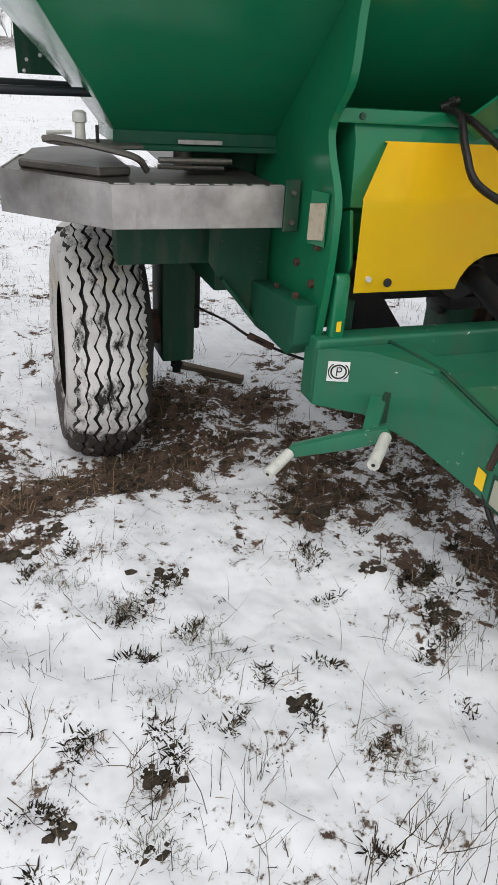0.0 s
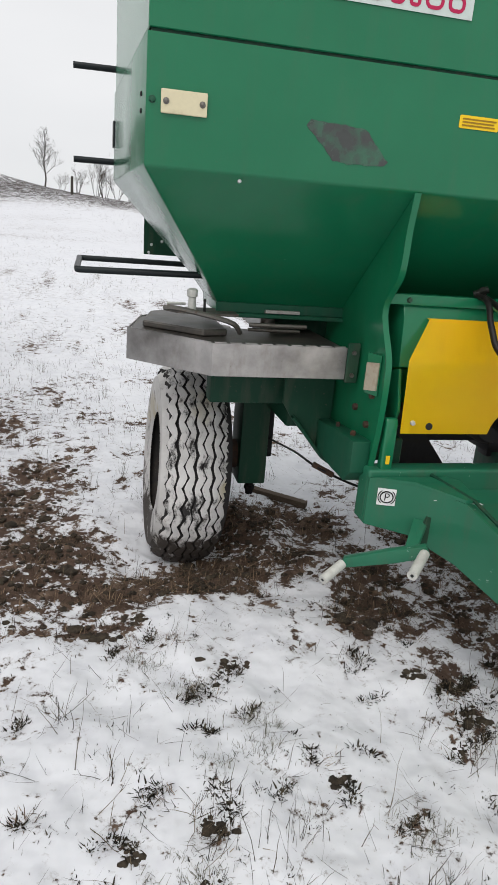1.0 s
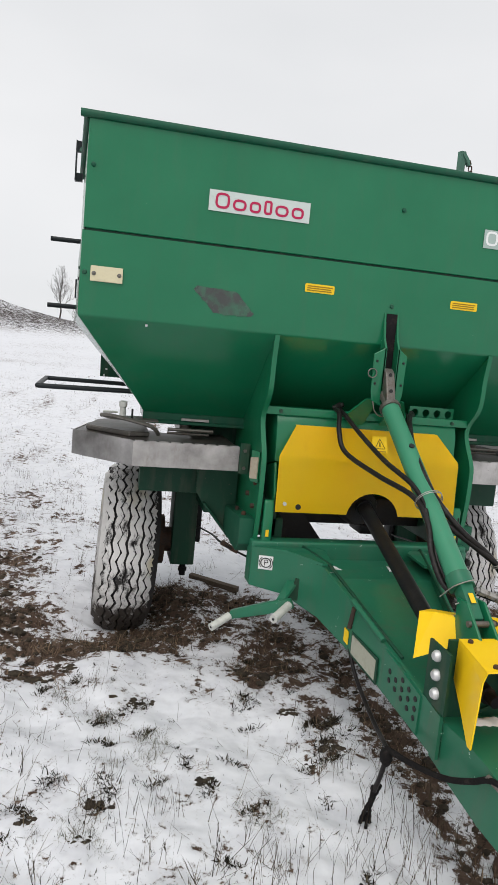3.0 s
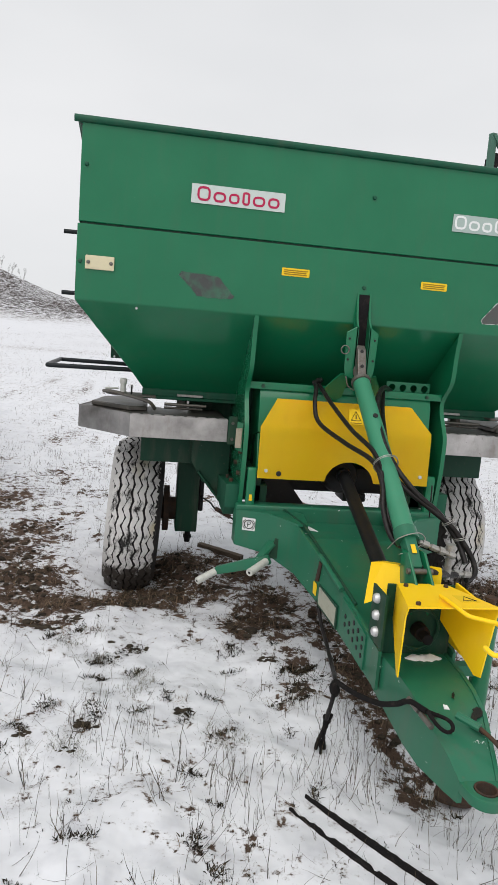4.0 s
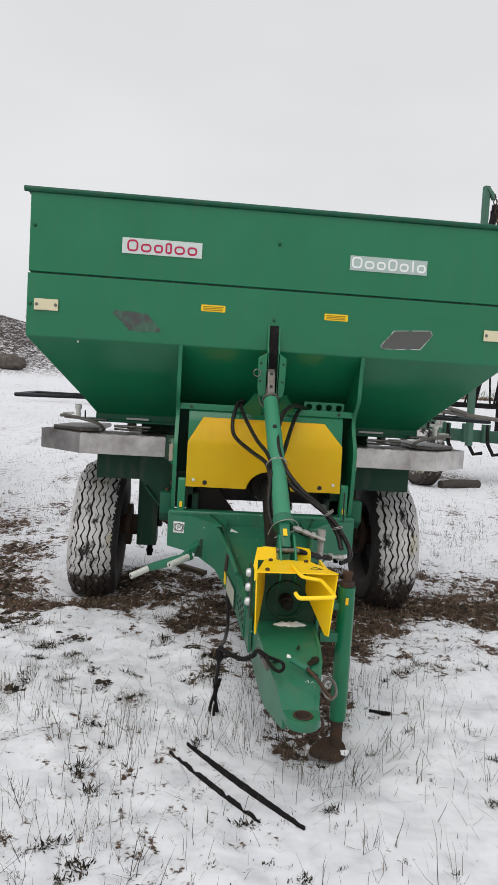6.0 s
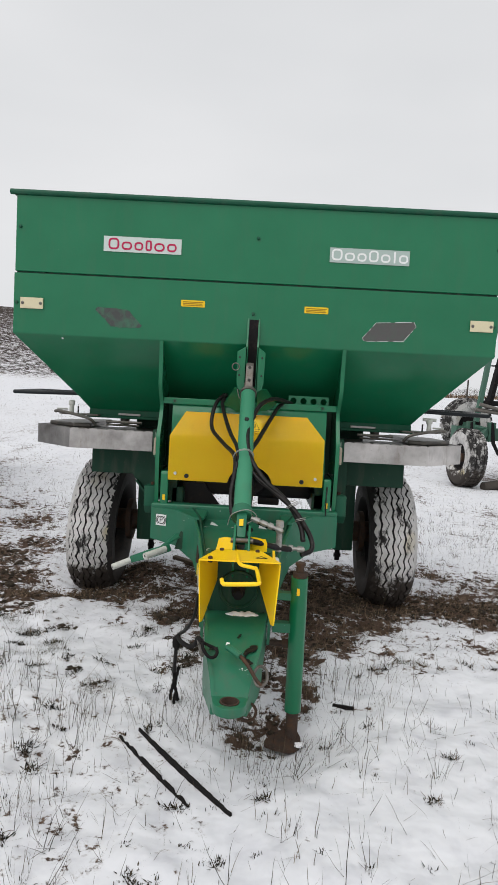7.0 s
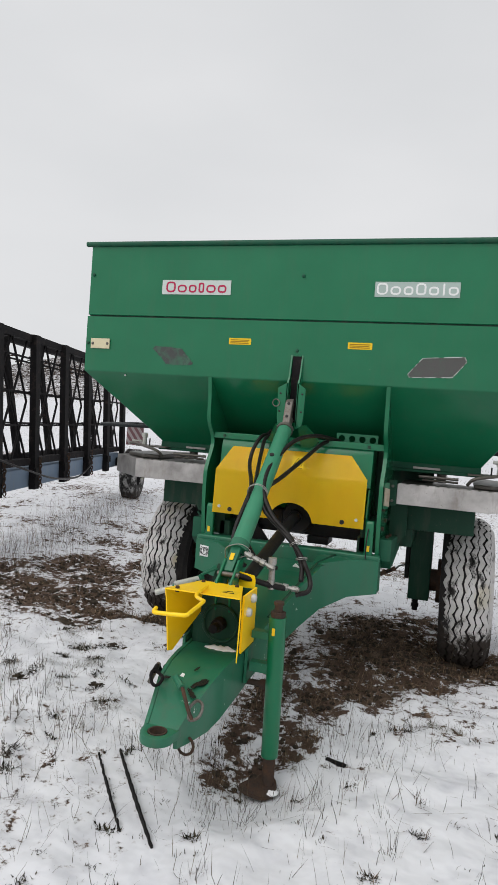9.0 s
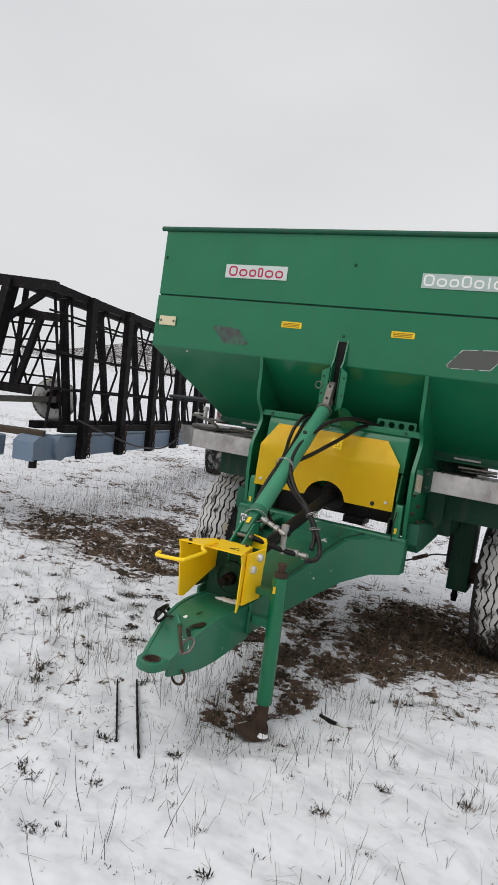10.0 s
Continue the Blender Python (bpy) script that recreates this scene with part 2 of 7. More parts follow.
SNOW = plain("packed_snow", (0.82, 0.82, 0.84), 0.7, 0.0, 0.04, 20, 0.3, (0.70, 0.70, 0.72), 0.5, 0.8)
GROUND = snowfield()
STRAW = straw("dead_stems", (0.020, 0.016, 0.012), (0.055, 0.042, 0.028), (0.15, 0.12, 0.08))
LITTER = straw("dead_grass_litter", (0.030, 0.021, 0.015), (0.105, 0.072, 0.050), (0.29, 0.205, 0.130))
MOSS = straw("grey_green_moss", (0.055, 0.052, 0.036), (0.12, 0.115, 0.082), (0.24, 0.225, 0.175))
LEAFY = straw("frosted_weeds", (0.008, 0.007, 0.006), (0.022, 0.019, 0.013), (0.075, 0.062, 0.042))
CLOD = plain("soil_clods", (0.026, 0.021, 0.016), 0.95, 0.0, 0.4, 30, 0.5, (0.075, 0.058, 0.040))
ROCK = plain("lichened_rock", (0.060, 0.050, 0.042), 0.9, 0.0, 0.4, 2.0, 0.5, (0.15, 0.13, 0.115))
BARK = plain("bare_bark", (0.06, 0.052, 0.045), 0.9, 0.0, 0.3, 3.0, 0.2)
BOARD = plain("charred_wet_iron", (0.007, 0.006, 0.006), 0.92, 0.0, 0.4, 30, 0.4, (0.030, 0.025, 0.022), 0.55, 0.75)
SLAT = plain("weathered_board", (0.10, 0.075, 0.055), 0.85, 0.0, 0.3, 20, 0.3)
RUSTY_CREAM = plain("rusty_cream_reflector", (0.40, 0.35, 0.27), 0.6, 0.0, 0.1, 20, 0.1, (0.28, 0.20, 0.14), 0.5, 0.75)


# ---- mesh helpers ----
def box(bm, lo, hi, m=None):
    vs = [bm.verts.new((x, y, z)) for x in (lo[0], hi[0]) for y in (lo[1], hi[1]) for z in (lo[2], hi[2])]
    for f in ((0, 1, 3, 2), (4, 6, 7, 5), (0, 4, 5, 1), (2, 3, 7, 6), (0, 2, 6, 4), (1, 5, 7, 3)):
        bm.faces.new([vs[i] for i in f])
    if m:
        bmesh.ops.transform(bm, matrix=m, verts=vs)
    return bm


def prism(bm, pts, push):
    """A flat polygon given a thickness."""
    push = Vector(push)
    a = [bm.verts.new(p) for p in pts]
    b = [bm.verts.new(Vector(p) + push) for p in pts]
    bm.faces.new(a)
    bm.faces.new(b[::-1])
    k = len(a)
    for i in range(k):
        bm.faces.new((a[i], b[i], b[(i + 1) % k], a[(i + 1) % k]))
    return bm


def frames_along(pts, closed=False):
    pts = [Vector(p) for p in pts]
    k, out, prev = len(pts), [], None
    for i, p in enumerate(pts):
        a = pts[i - 1] if (i or closed) else p
        b = pts[(i + 1) % k] if (i < k - 1 or closed) else p
        d = (b - a).normalized()
        if prev is None:
            prev = d.orthogonal().normalized()
        u = (prev - d * prev.dot(d)).normalized()
        prev = u
        out.append((p, u, d.cross(u)))
    return out


def tube(bm, pts, r, n=8, closed=False, taper=None):
    rings = []
    for i, (p, u, v) in enumerate(frames_along(pts, closed)):
        rr = r[i] if isinstance(r, list) else r if taper is None else r + (taper - r) * i / max(1, len(pts) - 1)
        rings.append([bm.verts.new(p + (u * math.cos(t) + v * math.sin(t)) * rr) for t in [2 * math.pi * j / n for j in range(n)]])
    k = len(rings)
    for i in range(k if closed else k - 1):
        a, b = rings[i], rings[(i + 1) % k]
        for j in range(n):
            bm.faces.new((a[j], a[(j + 1) % n], b[(j + 1) % n], b[j]))
    if not closed:
        bm.faces.new(rings[0][::-1])
        bm.faces.new(rings[-1])
    return bm


def smooth_path(pts, steps=6, closed=False):
    """Catmull-Rom through the points."""
    p = [Vector(q) for q in pts]
    k, out = len(p), []
    for i in range(k if closed else k - 1):
        p1, p2 = p[i], p[(i + 1) % k]
        p0 = p[i - 1] if (i or closed) else p1 * 2 - p2
        p3 = p[(i + 2) % k] if (i + 2 < k or closed) else p2 * 2 - p1
        for s in range(steps):
            t = s / steps
            out.append(0.5 * (2 * p1 + (p2 - p0) * t + (2 * p0 - 5 * p1 + 4 * p2 - p3) * t * t + (3 * p1 - p0 - 3 * p2 + p3) * t ** 3))
    if not closed:
        out.append(p[-1])
    return out


def strip_wall(bm, line, z0, z1, thick):
    """A folded sheet that stands on a line in plan; the thickness goes to the line's left."""
    pts = [Vector((x, y, 0)) for x, y in line]
    inner = []
    for i, p in enumerate(pts):
        d = (pts[min(i + 1, len(pts) - 1)] - pts[max(i - 1, 0)]).normalized()
        inner.append(p + Vector((-d.y, d.x, 0)) * thick)
    rows = [[bm.verts.new((q.x, q.y, z)) for q in pts_] for pts_ in (pts, inner) for z in (z0, z1)]
    o0, o1, i0, i1 = rows
    for k in range(len(pts) - 1):
        bm.faces.new((o0[k], o0[k + 1], o1[k + 1], o1[k]))
        bm.faces.new((i0[k + 1], i0[k], i1[k], i1[k + 1]))
        bm.faces.new((o1[k], o1[k + 1], i1[k + 1], i1[k]))
        bm.faces.new((o0[k + 1], o0[k], i0[k], i0[k + 1]))
    for k in (0, -1):
        f = (o0[k], o1[k], i1[k], i0[k])
        bm.faces.new(f if k else f[::-1])
    return bm


def soften(bm, w=0.004, seg=2, angle=35):
    bmesh.ops.recalc_face_normals(bm, faces=bm.faces)
    es = [e for e in bm.edges if len(e.link_faces) == 2 and e.calc_face_angle(0) > radians(angle)]
    bmesh.ops.bevel(bm, geom=es, offset=w, segments=seg, affect="EDGES", profile=0.6, clamp_overlap=True)
    return bm


def lathe(bm, profile, centre, axis="x", n=48, caps=True):
    """Turns (along, radius) pairs round an axis."""
    rings = []
    for a, r in profile:
        ring = []
        for j in range(n):
            t = 2 * math.pi * j / n
            c, s = math.cos(t) * r, math.sin(t) * r
            p = {"x": (a, c, s), "y": (c, a, s), "z": (c, s, a)}[axis]
            ring.append(bm.verts.new(Vector(p) + Vector(centre)))
        rings.append(ring)
    for a, b in zip(rings, rings[1:]):
        for j in range(n):
            bm.faces.new((a[j], a[(j + 1) % n], b[(j + 1) % n], b[j]))
    if caps and profile[0][1] > 1e-6:
        bm.faces.new(rings[0][::-1])
    if caps and profile[-1][1] > 1e-6:
        bm.faces.new(rings[-1])
    return bm


def B():
    return bmesh.new()


WORLD_OF = {}


def thing(name, at, label, category, group="", kind=""):
    ob = new(name)
    ob.location = at
    ob.empty_display_size = 0.2
    WORLD_OF[ob] = Matrix.Translation(at)
    return tagged(ob, label, category, group, kind)


def finish(name, bm, material, smooth):
    bmesh.ops.recalc_face_normals(bm, faces=bm.faces)
    me = bpy.data.meshes.new(name)
    bm.to_mesh(me)
    bm.free()
    me.materials.append(material)
    if smooth:
        me.shade_smooth()
        me.set_sharp_from_angle(angle=radians(smooth))
    return new(name, me)


def part(name, bm, material, parent, label="", smooth=0):
    """Links a bmesh, made in world places, as one mesh under a thing or a part."""
    ob = finish(name, bm, material, smooth)
    ob.parent = parent
    ob.matrix_parent_inverse = WORLD_OF.get(parent, Matrix()).inverted()
    if label:
        ob["label"] = label
    return ob


def solid(name, bm, material, label, category, group="", kind="", smooth=0):
    return tagged(finish(name, bm, material, smooth), label, category, group, kind)


def mesh_of(name, verts, faces, material):
    me = bpy.data.meshes.new(name)
    me.from_pydata(verts, [], faces)
    me.materials.append(material)
    me.update()
    return me


def sm(a, b, v):
    t = min(1.0, max(0.0, (v - a) / (b - a)))
    return t * t * (3 - 2 * t)


def n2(x, y, s, k=0.0):
    return noise.noise(Vector((x * s + k, y * s - k, k * 0.37)))


# soft spots of bare soil: x, y, radius along x, radius along y, strength
BARE = [
    # round the left wheel and out to the harrow
    (0.62, 2.78, 0.30, 0.42, 0.74), (0.80, 2.50, 0.28, 0.24, 0.68), (1.08, 2.85, 0.22, 0.30, 0.58), (0.95, 3.05, 0.25, 0.20, 0.50), (0.52, 2.46, 0.30, 0.17, 0.74), (0.24, 2.34, 0.42, 0.22, 0.74), (-0.10, 2.25, 0.40, 0.22, 0.70),
    (-0.35, 2.62, 0.36, 0.45, 0.66), (-0.62, 2.35, 0.60, 0.38, 0.64), (-0.55, 3.15, 0.50, 0.55, 0.60), (-1.10, 2.50, 0.65, 0.45, 0.70), (-0.42, 3.75, 0.42, 0.45, 0.52), (-1.00, 3.40, 0.60, 0.60, 0.60), (-1.60, 2.85, 0.65, 0.55, 0.60),
    (-0.85, 4.45, 0.75, 0.50, 0.47), (-1.45, 4.40, 0.60, 0.70, 0.44), (-1.30, 5.30, 0.90, 0.45, 0.40), (-0.40, 4.90, 0.60, 0.40, 0.38), (-0.20, 1.98, 0.35, 0.12, 0.56), (-0.55, 1.98, 0.40, 0.12, 0.52),
    # under the machine
    (2.05, 2.52, 0.60, 0.55, 0.90), (1.75, 2.05, 0.26, 0.35, 0.76), (2.40, 2.55, 0.55, 0.42, 0.78), (1.85, 2.95, 0.45, 0.40, 0.72), (1.60, 2.60, 0.30, 0.40, 0.66), (2.05, 3.30, 0.45, 0.22, 0.60), (3.00, 2.50, 0.75, 0.50, 0.68), (3.60, 2.90, 0.90, 0.55, 0.56), (3.10, 3.30, 0.60, 0.35, 0.46),
    (1.20, 2.35, 0.26, 0.40, 0.62), (1.10, 2.02, 0.20, 0.26, 0.66), (0.92, 1.88, 0.16, 0.16, 0.60), (1.40, 1.95, 0.18, 0.45, 0.60),
    # beside the tongue and the jack
    (1.43, 1.45, 0.14, 0.45, 0.66), (1.42, 0.95, 0.12, 0.30, 0.66), (1.45, 0.66, 0.11, 0.14, 0.60), (1.70, 1.45, 0.17, 0.34, 0.70), (1.68, 1.02, 0.11, 0.20, 0.62), (1.88, 1.72, 0.26, 0.24, 0.70), (2.12, 1.98, 0.28, 0.20, 0.64), (1.52, 1.18, 0.16, 0.30, 0.58), (1.56, 0.82, 0.12, 0.10, 0.56),
    # thin spots out in the snow
    (0.14, 1.28, 0.20, 0.08, 0.22), (0.45, 1.02, 0.15, 0.08, 0.24), (0.06, 1.60, 0.22, 0.10, 0.30), (-0.30, 1.45, 0.30, 0.14, 0.26), (0.32, 0.78, 0.12, 0.07, 0.26), (0.20, 1.85, 0.30, 0.10, 0.34), (-0.90, 1.75, 0.60, 0.15, 0.34),
    (2.40, 1.53, 0.16, 0.05, 0.36), (2.09, 1.26, 0.10, 0.05, 0.30), (1.90, 0.87, 0.14, 0.04, 0.42), (2.80, 1.75, 0.40, 0.16, 0.34),
]
DIPS = [(1.60, 0.66, 0.30, 0.095), (0.31, 2.68, 0.42, 0.075), (2.435, 2.68, 0.42, 0.06), (1.15, 0.30, 0.6, 0.03), (0.66, 2.80, 0.24, -0.05), (0.56, 2.98, 0.2, -0.03)]


# dark weed clumps that break the snow: x, y, size
CLUMPS = [(0.36, 1.70, 1.5), (0.07, 1.86, 1.1), (-0.04, 1.85, 1.0), (0.17, 0.98, 1.3), (-0.05, 0.95, 1.0), (0.32, 1.45, 0.9), (0.24, 1.34, 0.7), (-0.01, 1.09, 0.9), (1.08, 1.47, 1.2), (1.13, 1.24, 1.8), (1.02, 1.15, 1.0), (0.85, 1.72, 1.2), (0.77, 1.45, 0.9),
          (0.58, 1.11, 1.1), (0.66, 0.92, 0.7), (-0.32, 1.48, 0.9), (0.81, 1.67, 1.0), (0.59, 0.35, 0.9), (0.52, 1.18, 0.6), (0.27, 0.42, 0.8), (0.12, 0.24, 0.7), (2.60, 1.48, 1.1), (2.07, 1.32, 0.8), (2.77, 1.44, 1.0), (0.61, -0.17, 1.1), (0.20, 1.55, 0.8)]


def bareness(x, y):
    v = 0.0
    for bx, by, rx, ry, s in BARE:
        q = ((x - bx) / rx) ** 2 + ((y - by) / ry) ** 2
        if q < 4:
            v = max(v, s * math.exp(-q * 0.8))
    return v


def clump_hole(x, y):
    v = 0.0
    for cx, cy, k in CLUMPS:
        q = ((x - cx) ** 2 + (y - cy) ** 2) / (0.052 * k) ** 2
        if q < 4:
            v = max(v, 0.46 * math.exp(-q * 0.9))
    return v


def hill(x, y):
    """A low ridge far to the north-west, its crest falling to the east."""
    u, w = (x + 36.0), (y - 88.0)
    side = 30.0 if u < 0 else 23.5
    return 9.2 * math.exp(-(abs(u) / side) ** 2.4) * math.exp(-(w / 22.0) ** 2) + 1.0 * math.exp(-((x - 2.0) / 16) ** 2) * math.exp(-(w / 22.0) ** 2)


def ground_z(x, y):
    d = math.hypot(x - 1.4, y - 2.0)
    z = -0.022 * sm(1.2, -0.5, y) - 0.02 * sm(1.6, 3.0, x)
    for bx, by, r, depth in DIPS:
        q = ((x - bx) ** 2 + (y - by) ** 2) / (r * r)
        if q < 5:
            z -= depth * math.exp(-q * 1.3)
    along_bar = min(1.0, max(0.0, ((x - 0.92) * 0.345 - (y - 0.62) * 0.525) / 0.395))
    calm = sm(0.06, 0.30, math.hypot(x - 0.92 - 0.345 * along_bar, y - 0.62 + 0.525 * along_bar))
    z += 0.016 * n2(x, y, 1.3) + 0.020 * calm * n2(x, y, 3.4, 3.0)
    if d < 12:
        z += calm * (0.022 * n2(x, y, 6.5, 7.0) + 0.008 * n2(x, y, 13.0, 1.0))
    rise = 0.044 * (min(d, 8) - 3.5) if d > 3.5 else 0.0
    if d > 8:
        rise += 0.026 * (min(d, 70) - 8) + 0.015 * max(0, min(d, 420) - 70)
        z += 0.25 * sm(15, 60, d) * n2(x, y, 0.06, 2.0)
    z += rise
    # the field lies level towards the cultivator
    level = sm(2.0, 4.2, x) * sm(3.0, 6.5, y) * (1 - sm(14, 55, d))
    z -= level * (rise + 0.10)
    if y > 25:
        z += hill(x, y) * (1 + 0.06 * n2(x, y, 0.14, 5.0))
    return z


def axis_steps(lo, hi, step, far, grow=1.16):
    mid = list(np.arange(lo, hi + step / 2, step))
    out, s = [hi], step
    while out[-1] < far:
        s = min(s * grow, 60)
        out.append(out[-1] + s)
    back, s = [lo], step
    while back[-1] > -far:
        s = min(s * grow, 60)
        back.append(back[-1] - s)
    return back[:0:-1] + mid + out[1:]


def make_ground():
    xs, ys = axis_steps(-2.6, 4.2, 0.034, 900), axis_steps(-1.1, 4.6, 0.034, 900)
    verts, bare, slope = [], [], []
    for y in ys:
        for x in xs:
            z, d = ground_z(x, y), math.hypot(x - 1.4, y - 2.0)
            v = bareness(x, y)
            if d < 14:
                soft = 0.5 + 0.5 * n2(x, y, 3.2, 9.0)
                patch = max(0.0, n2(x, y, 2.3, 12.0) + 0.6 * n2(x, y, 5.5, 15.0))
                v = (v + 0.34 * (soft - 0.5) * 1.2 + 0.065) if v > 0.2 else max(v + 0.06, 0.20 - 0.11 * sm(1.0, 1.8, x) * sm(1.6, 0.9, y) + 0.35 * (1 - 0.45 * sm(1.3, 0.7, y)) * patch)
                v = max(v, clump_hole(x, y)) if -0.6 < x < 3.0 and -0.5 < y < 2.1 else v
                v += sm(4.0, 8.0, d) * (0.03 + 0.16 * n2(x * 0.3, y, 0.75, 6.0))
                if v > 0.3:
                    z += 0.012 * n2(x, y, 17.0, 4.0) * min(1, v * 1.5) - 0.010 * sm(0.3, 0.6, v)
            else:
                v = 0.21 + 0.15 * n2(x, y * 2.0, 0.22, 1.0) + 0.18 * n2(x * 0.25, y, 0.55, 6.0) + 0.10 * sm(50, 150, d)
            h = hill(x, y) if y > 25 else 0
            v += 0.36 * sm(0.08, 1.1, h) + 0.14 * sm(3.0, 8.0, h)
            slope.append(sm(0.05, 0.8, h))
            verts.append((x, y, z))
            bare.append(v)
    nx = len(xs)
    faces = [(j * nx + i, j * nx + i + 1, (j + 1) * nx + i + 1, (j + 1) * nx + i) for j in range(len(ys) - 1) for i in range(nx - 1)]
    me = mesh_of("ground", verts, faces, GROUND)
    at = me.attributes.new("bare", "FLOAT", "POINT")
    at.data.foreach_set("value", bare)
    at = me.attributes.new("hillside", "FLOAT", "POINT")
    at.data.foreach_set("value", slope)
    me.shade_smooth()
    return tagged(new("ground", me), "thin patchy snow over dead grass and brown soil", "ground", "", "structure")


make_ground()

# ---- fertiliser spreader ----
XC = 1.373
XL, XR, YF, YB = 0.0, 2.746, 1.73, 2.80
Z_FOLD, Z_SEAM, Z_TOP = 1.674, 2.017, 2.447

spreader = thing("fertilizer_spreader", (XC, 2.83, -0.06), "green trailed fertilizer spreader with a wide hopper, parked on snow", "farm spreader")


def mx(x):
    """The mirror place on the other side of the machine."""
    return 2 * XC - x


def build_hopper():
    zb, xi, yi, yo, fl = 1.245, 0.331, 2.259, 2.62, 0.055
    # lower tub: upright band a little wider at the back, then four sheets that slope to the outlet
    bm = B()

    def ring(x0, x1, y0, y1, z, out):
        return [bm.verts.new(p) for p in ((x0, y0, z), (x1, y0, z), (x1 + out, y1, z), (x0 - out, y1, z))]
    a, b = ring(XL, XR, YF, YB, Z_SEAM - 0.004, fl), ring(XL, XR, YF, YB, Z_FOLD, fl)
    m, c = ring(0.275, mx(0.275), 2.166, 2.70, 1.325, 0.0), ring(xi, mx(xi), yi, yo, zb, 0.0)
    d = ring(xi, mx(xi), yi, yo, zb - 0.04, 0.0)
    for p, q in ((a, b), (b, m), (m, c), (c, d)):
        for i in range(4):
            bm.faces.new((p[i], p[(i + 1) % 4], q[(i + 1) % 4], q[i]))
    bm.faces.new(d)
    soften(bm, 0.007, 2, 12)
    hopper = part("hopper", bm, GREEN, spreader, "green sheet steel hopper with sloping lower sides", 40)
    # raised boards on top of it
    z0 = Z_SEAM + 0.006
    plans = (((XL + 0.004, YF + 0.002), (XR - 0.004, YF + 0.002), (XR - 0.004, YF + 0.012), (XL + 0.004, YF + 0.012)),
             ((XL - fl + 0.006, YB - 0.012), (XR + fl - 0.006, YB - 0.012), (XR + fl - 0.006, YB - 0.002), (XL - fl + 0.006, YB - 0.002)),
             ((XL + 0.004, YF + 0.0121), (XL + 0.014, YF + 0.0121), (XL - fl + 0.016, YB - 0.0121), (XL - fl + 0.006, YB - 0.0121)),
             ((XR - 0.014, YF + 0.0121), (XR - 0.004, YF + 0.0121), (XR + fl - 0.006, YB - 0.0121), (XR + fl - 0.016, YB - 0.0121)))
    for plan in plans:
        bm = B()
        prism(bm, [(x, y, z0) for x, y in plan], (0, 0, Z_TOP - z0))
        soften(bm, 0.003, 1)
        part("extension_board", bm, GREEN, hopper, "green hopper extension panel")
    # dark joint between the two
    bm = B()
    box(bm, (XL + 0.012, YF + 0.012, Z_SEAM - 0.012), (XR - 0.012, YF + 0.03, Z_SEAM + 0.014))
    prism(bm, [(XL + 0.014, YF + 0.031, Z_SEAM - 0.012), (XL + 0.03, YF + 0.031, Z_SEAM - 0.012), (XL - fl + 0.03, YB - 0.02, Z_SEAM - 0.012), (XL - fl + 0.014, YB - 0.02, Z_SEAM - 0.012)], (0, 0, 0.026))
    part("seam_strip", bm, GREEN_DARK, hopper)
    # rolled rim
    bm = B()
    zt = Z_TOP + 0.012
    tube(bm, [(XL - 0.03, YF - 0.002, zt), (1.2, YF - 0.003, zt), (XR + 0.03, YF - 0.002, zt)], 0.016, 8)
    tube(bm, [(XL - 0.004, YF + 0.014, zt), (XL - fl - 0.004, YB - 0.01, zt)], 0.014, 8)
    tube(bm, [(XR + 0.004, YF + 0.014, zt), (XR + fl + 0.004, YB - 0.01, zt)], 0.014, 8)
    tube(bm, [(XL - fl - 0.02, YB, zt), (XR + fl + 0.02, YB, zt)], 0.014, 8)
    box(bm, (XL - 0.022, YF - 0.004, zt - 0.002), (XR + 0.022, YF + 0.05, zt + 0.012))
    part("rim", bm, GREEN_RIM, hopper, "rolled rim", 50)
    for x in (XL - 0.028, XR + 0.028):
        bm = B()
        lathe(bm, [(zt + 0.006, 0.030), (zt + 0.022, 0.028), (zt + 0.030, 0.018), (zt + 0.032, 0.004)], (x, 2.33, 0), "z", 14)
        part("rim_cap", bm, GREEN_RIM, hopper, "small round cap on the rim", 40)
    # lip of the outlet and flange below the tub
    bm = B()
    box(bm, (xi - 0.02, yi - 0.025, zb - 0.052), (mx(xi) + 0.02, yi + 0.02, zb - 0.035))
    box(bm, (xi - 0.005, yi - 0.012, zb - 0.036), (mx(xi) + 0.005, yi - 0.003, zb + 0.004))
    soften(bm, 0.003, 1)
    part("outlet_flange", bm, GREEN_RIM, hopper)
    # short pale strips along the front of the flange
    for x0, x1 in ((0.52, 0.66), (mx(0.72), mx(0.56))):
        bm = B()
        box(bm, (x0, yi - 0.031, zb - 0.030), (x1, yi - 0.0125, zb - 0.018))
        part("pale_edge", bm, PALE_STEEL, hopper, "pale strip along the flange")
    # bolt heads
    for x, z in ((XC + 0.0, 2.27), (1.367, 1.848), (XL + 0.03, 2.27), (XR - 0.025, 2.27), (XL + 0.018, 1.847), (XR - 0.02, 1.842)):
        bm = B()
        lathe(bm, [(-0.010, 0.003), (-0.008, 0.008), (0.0, 0.010), (0.004, 0.010)], (x, YF, z), "y", 10)
        part("bolt_head", bm, GREEN_RIM, hopper, "", 40)
    for z in (1.871, 1.826):
        bm = B()
        lathe(bm, [(-0.006, 0.004), (-0.004, 0.007), (0.004, 0.007)], (XL - 0.004, 1.82, z), "x", 10)
        part("bolt_head", bm, INK, hopper, "small dark bolt head", 40)
    bm = B()
    lathe(bm, [(-0.006, 0.003), (-0.004, 0.006), (0.004, 0.006)], (0.283, YF + 0.016, 1.657), "y", 8)
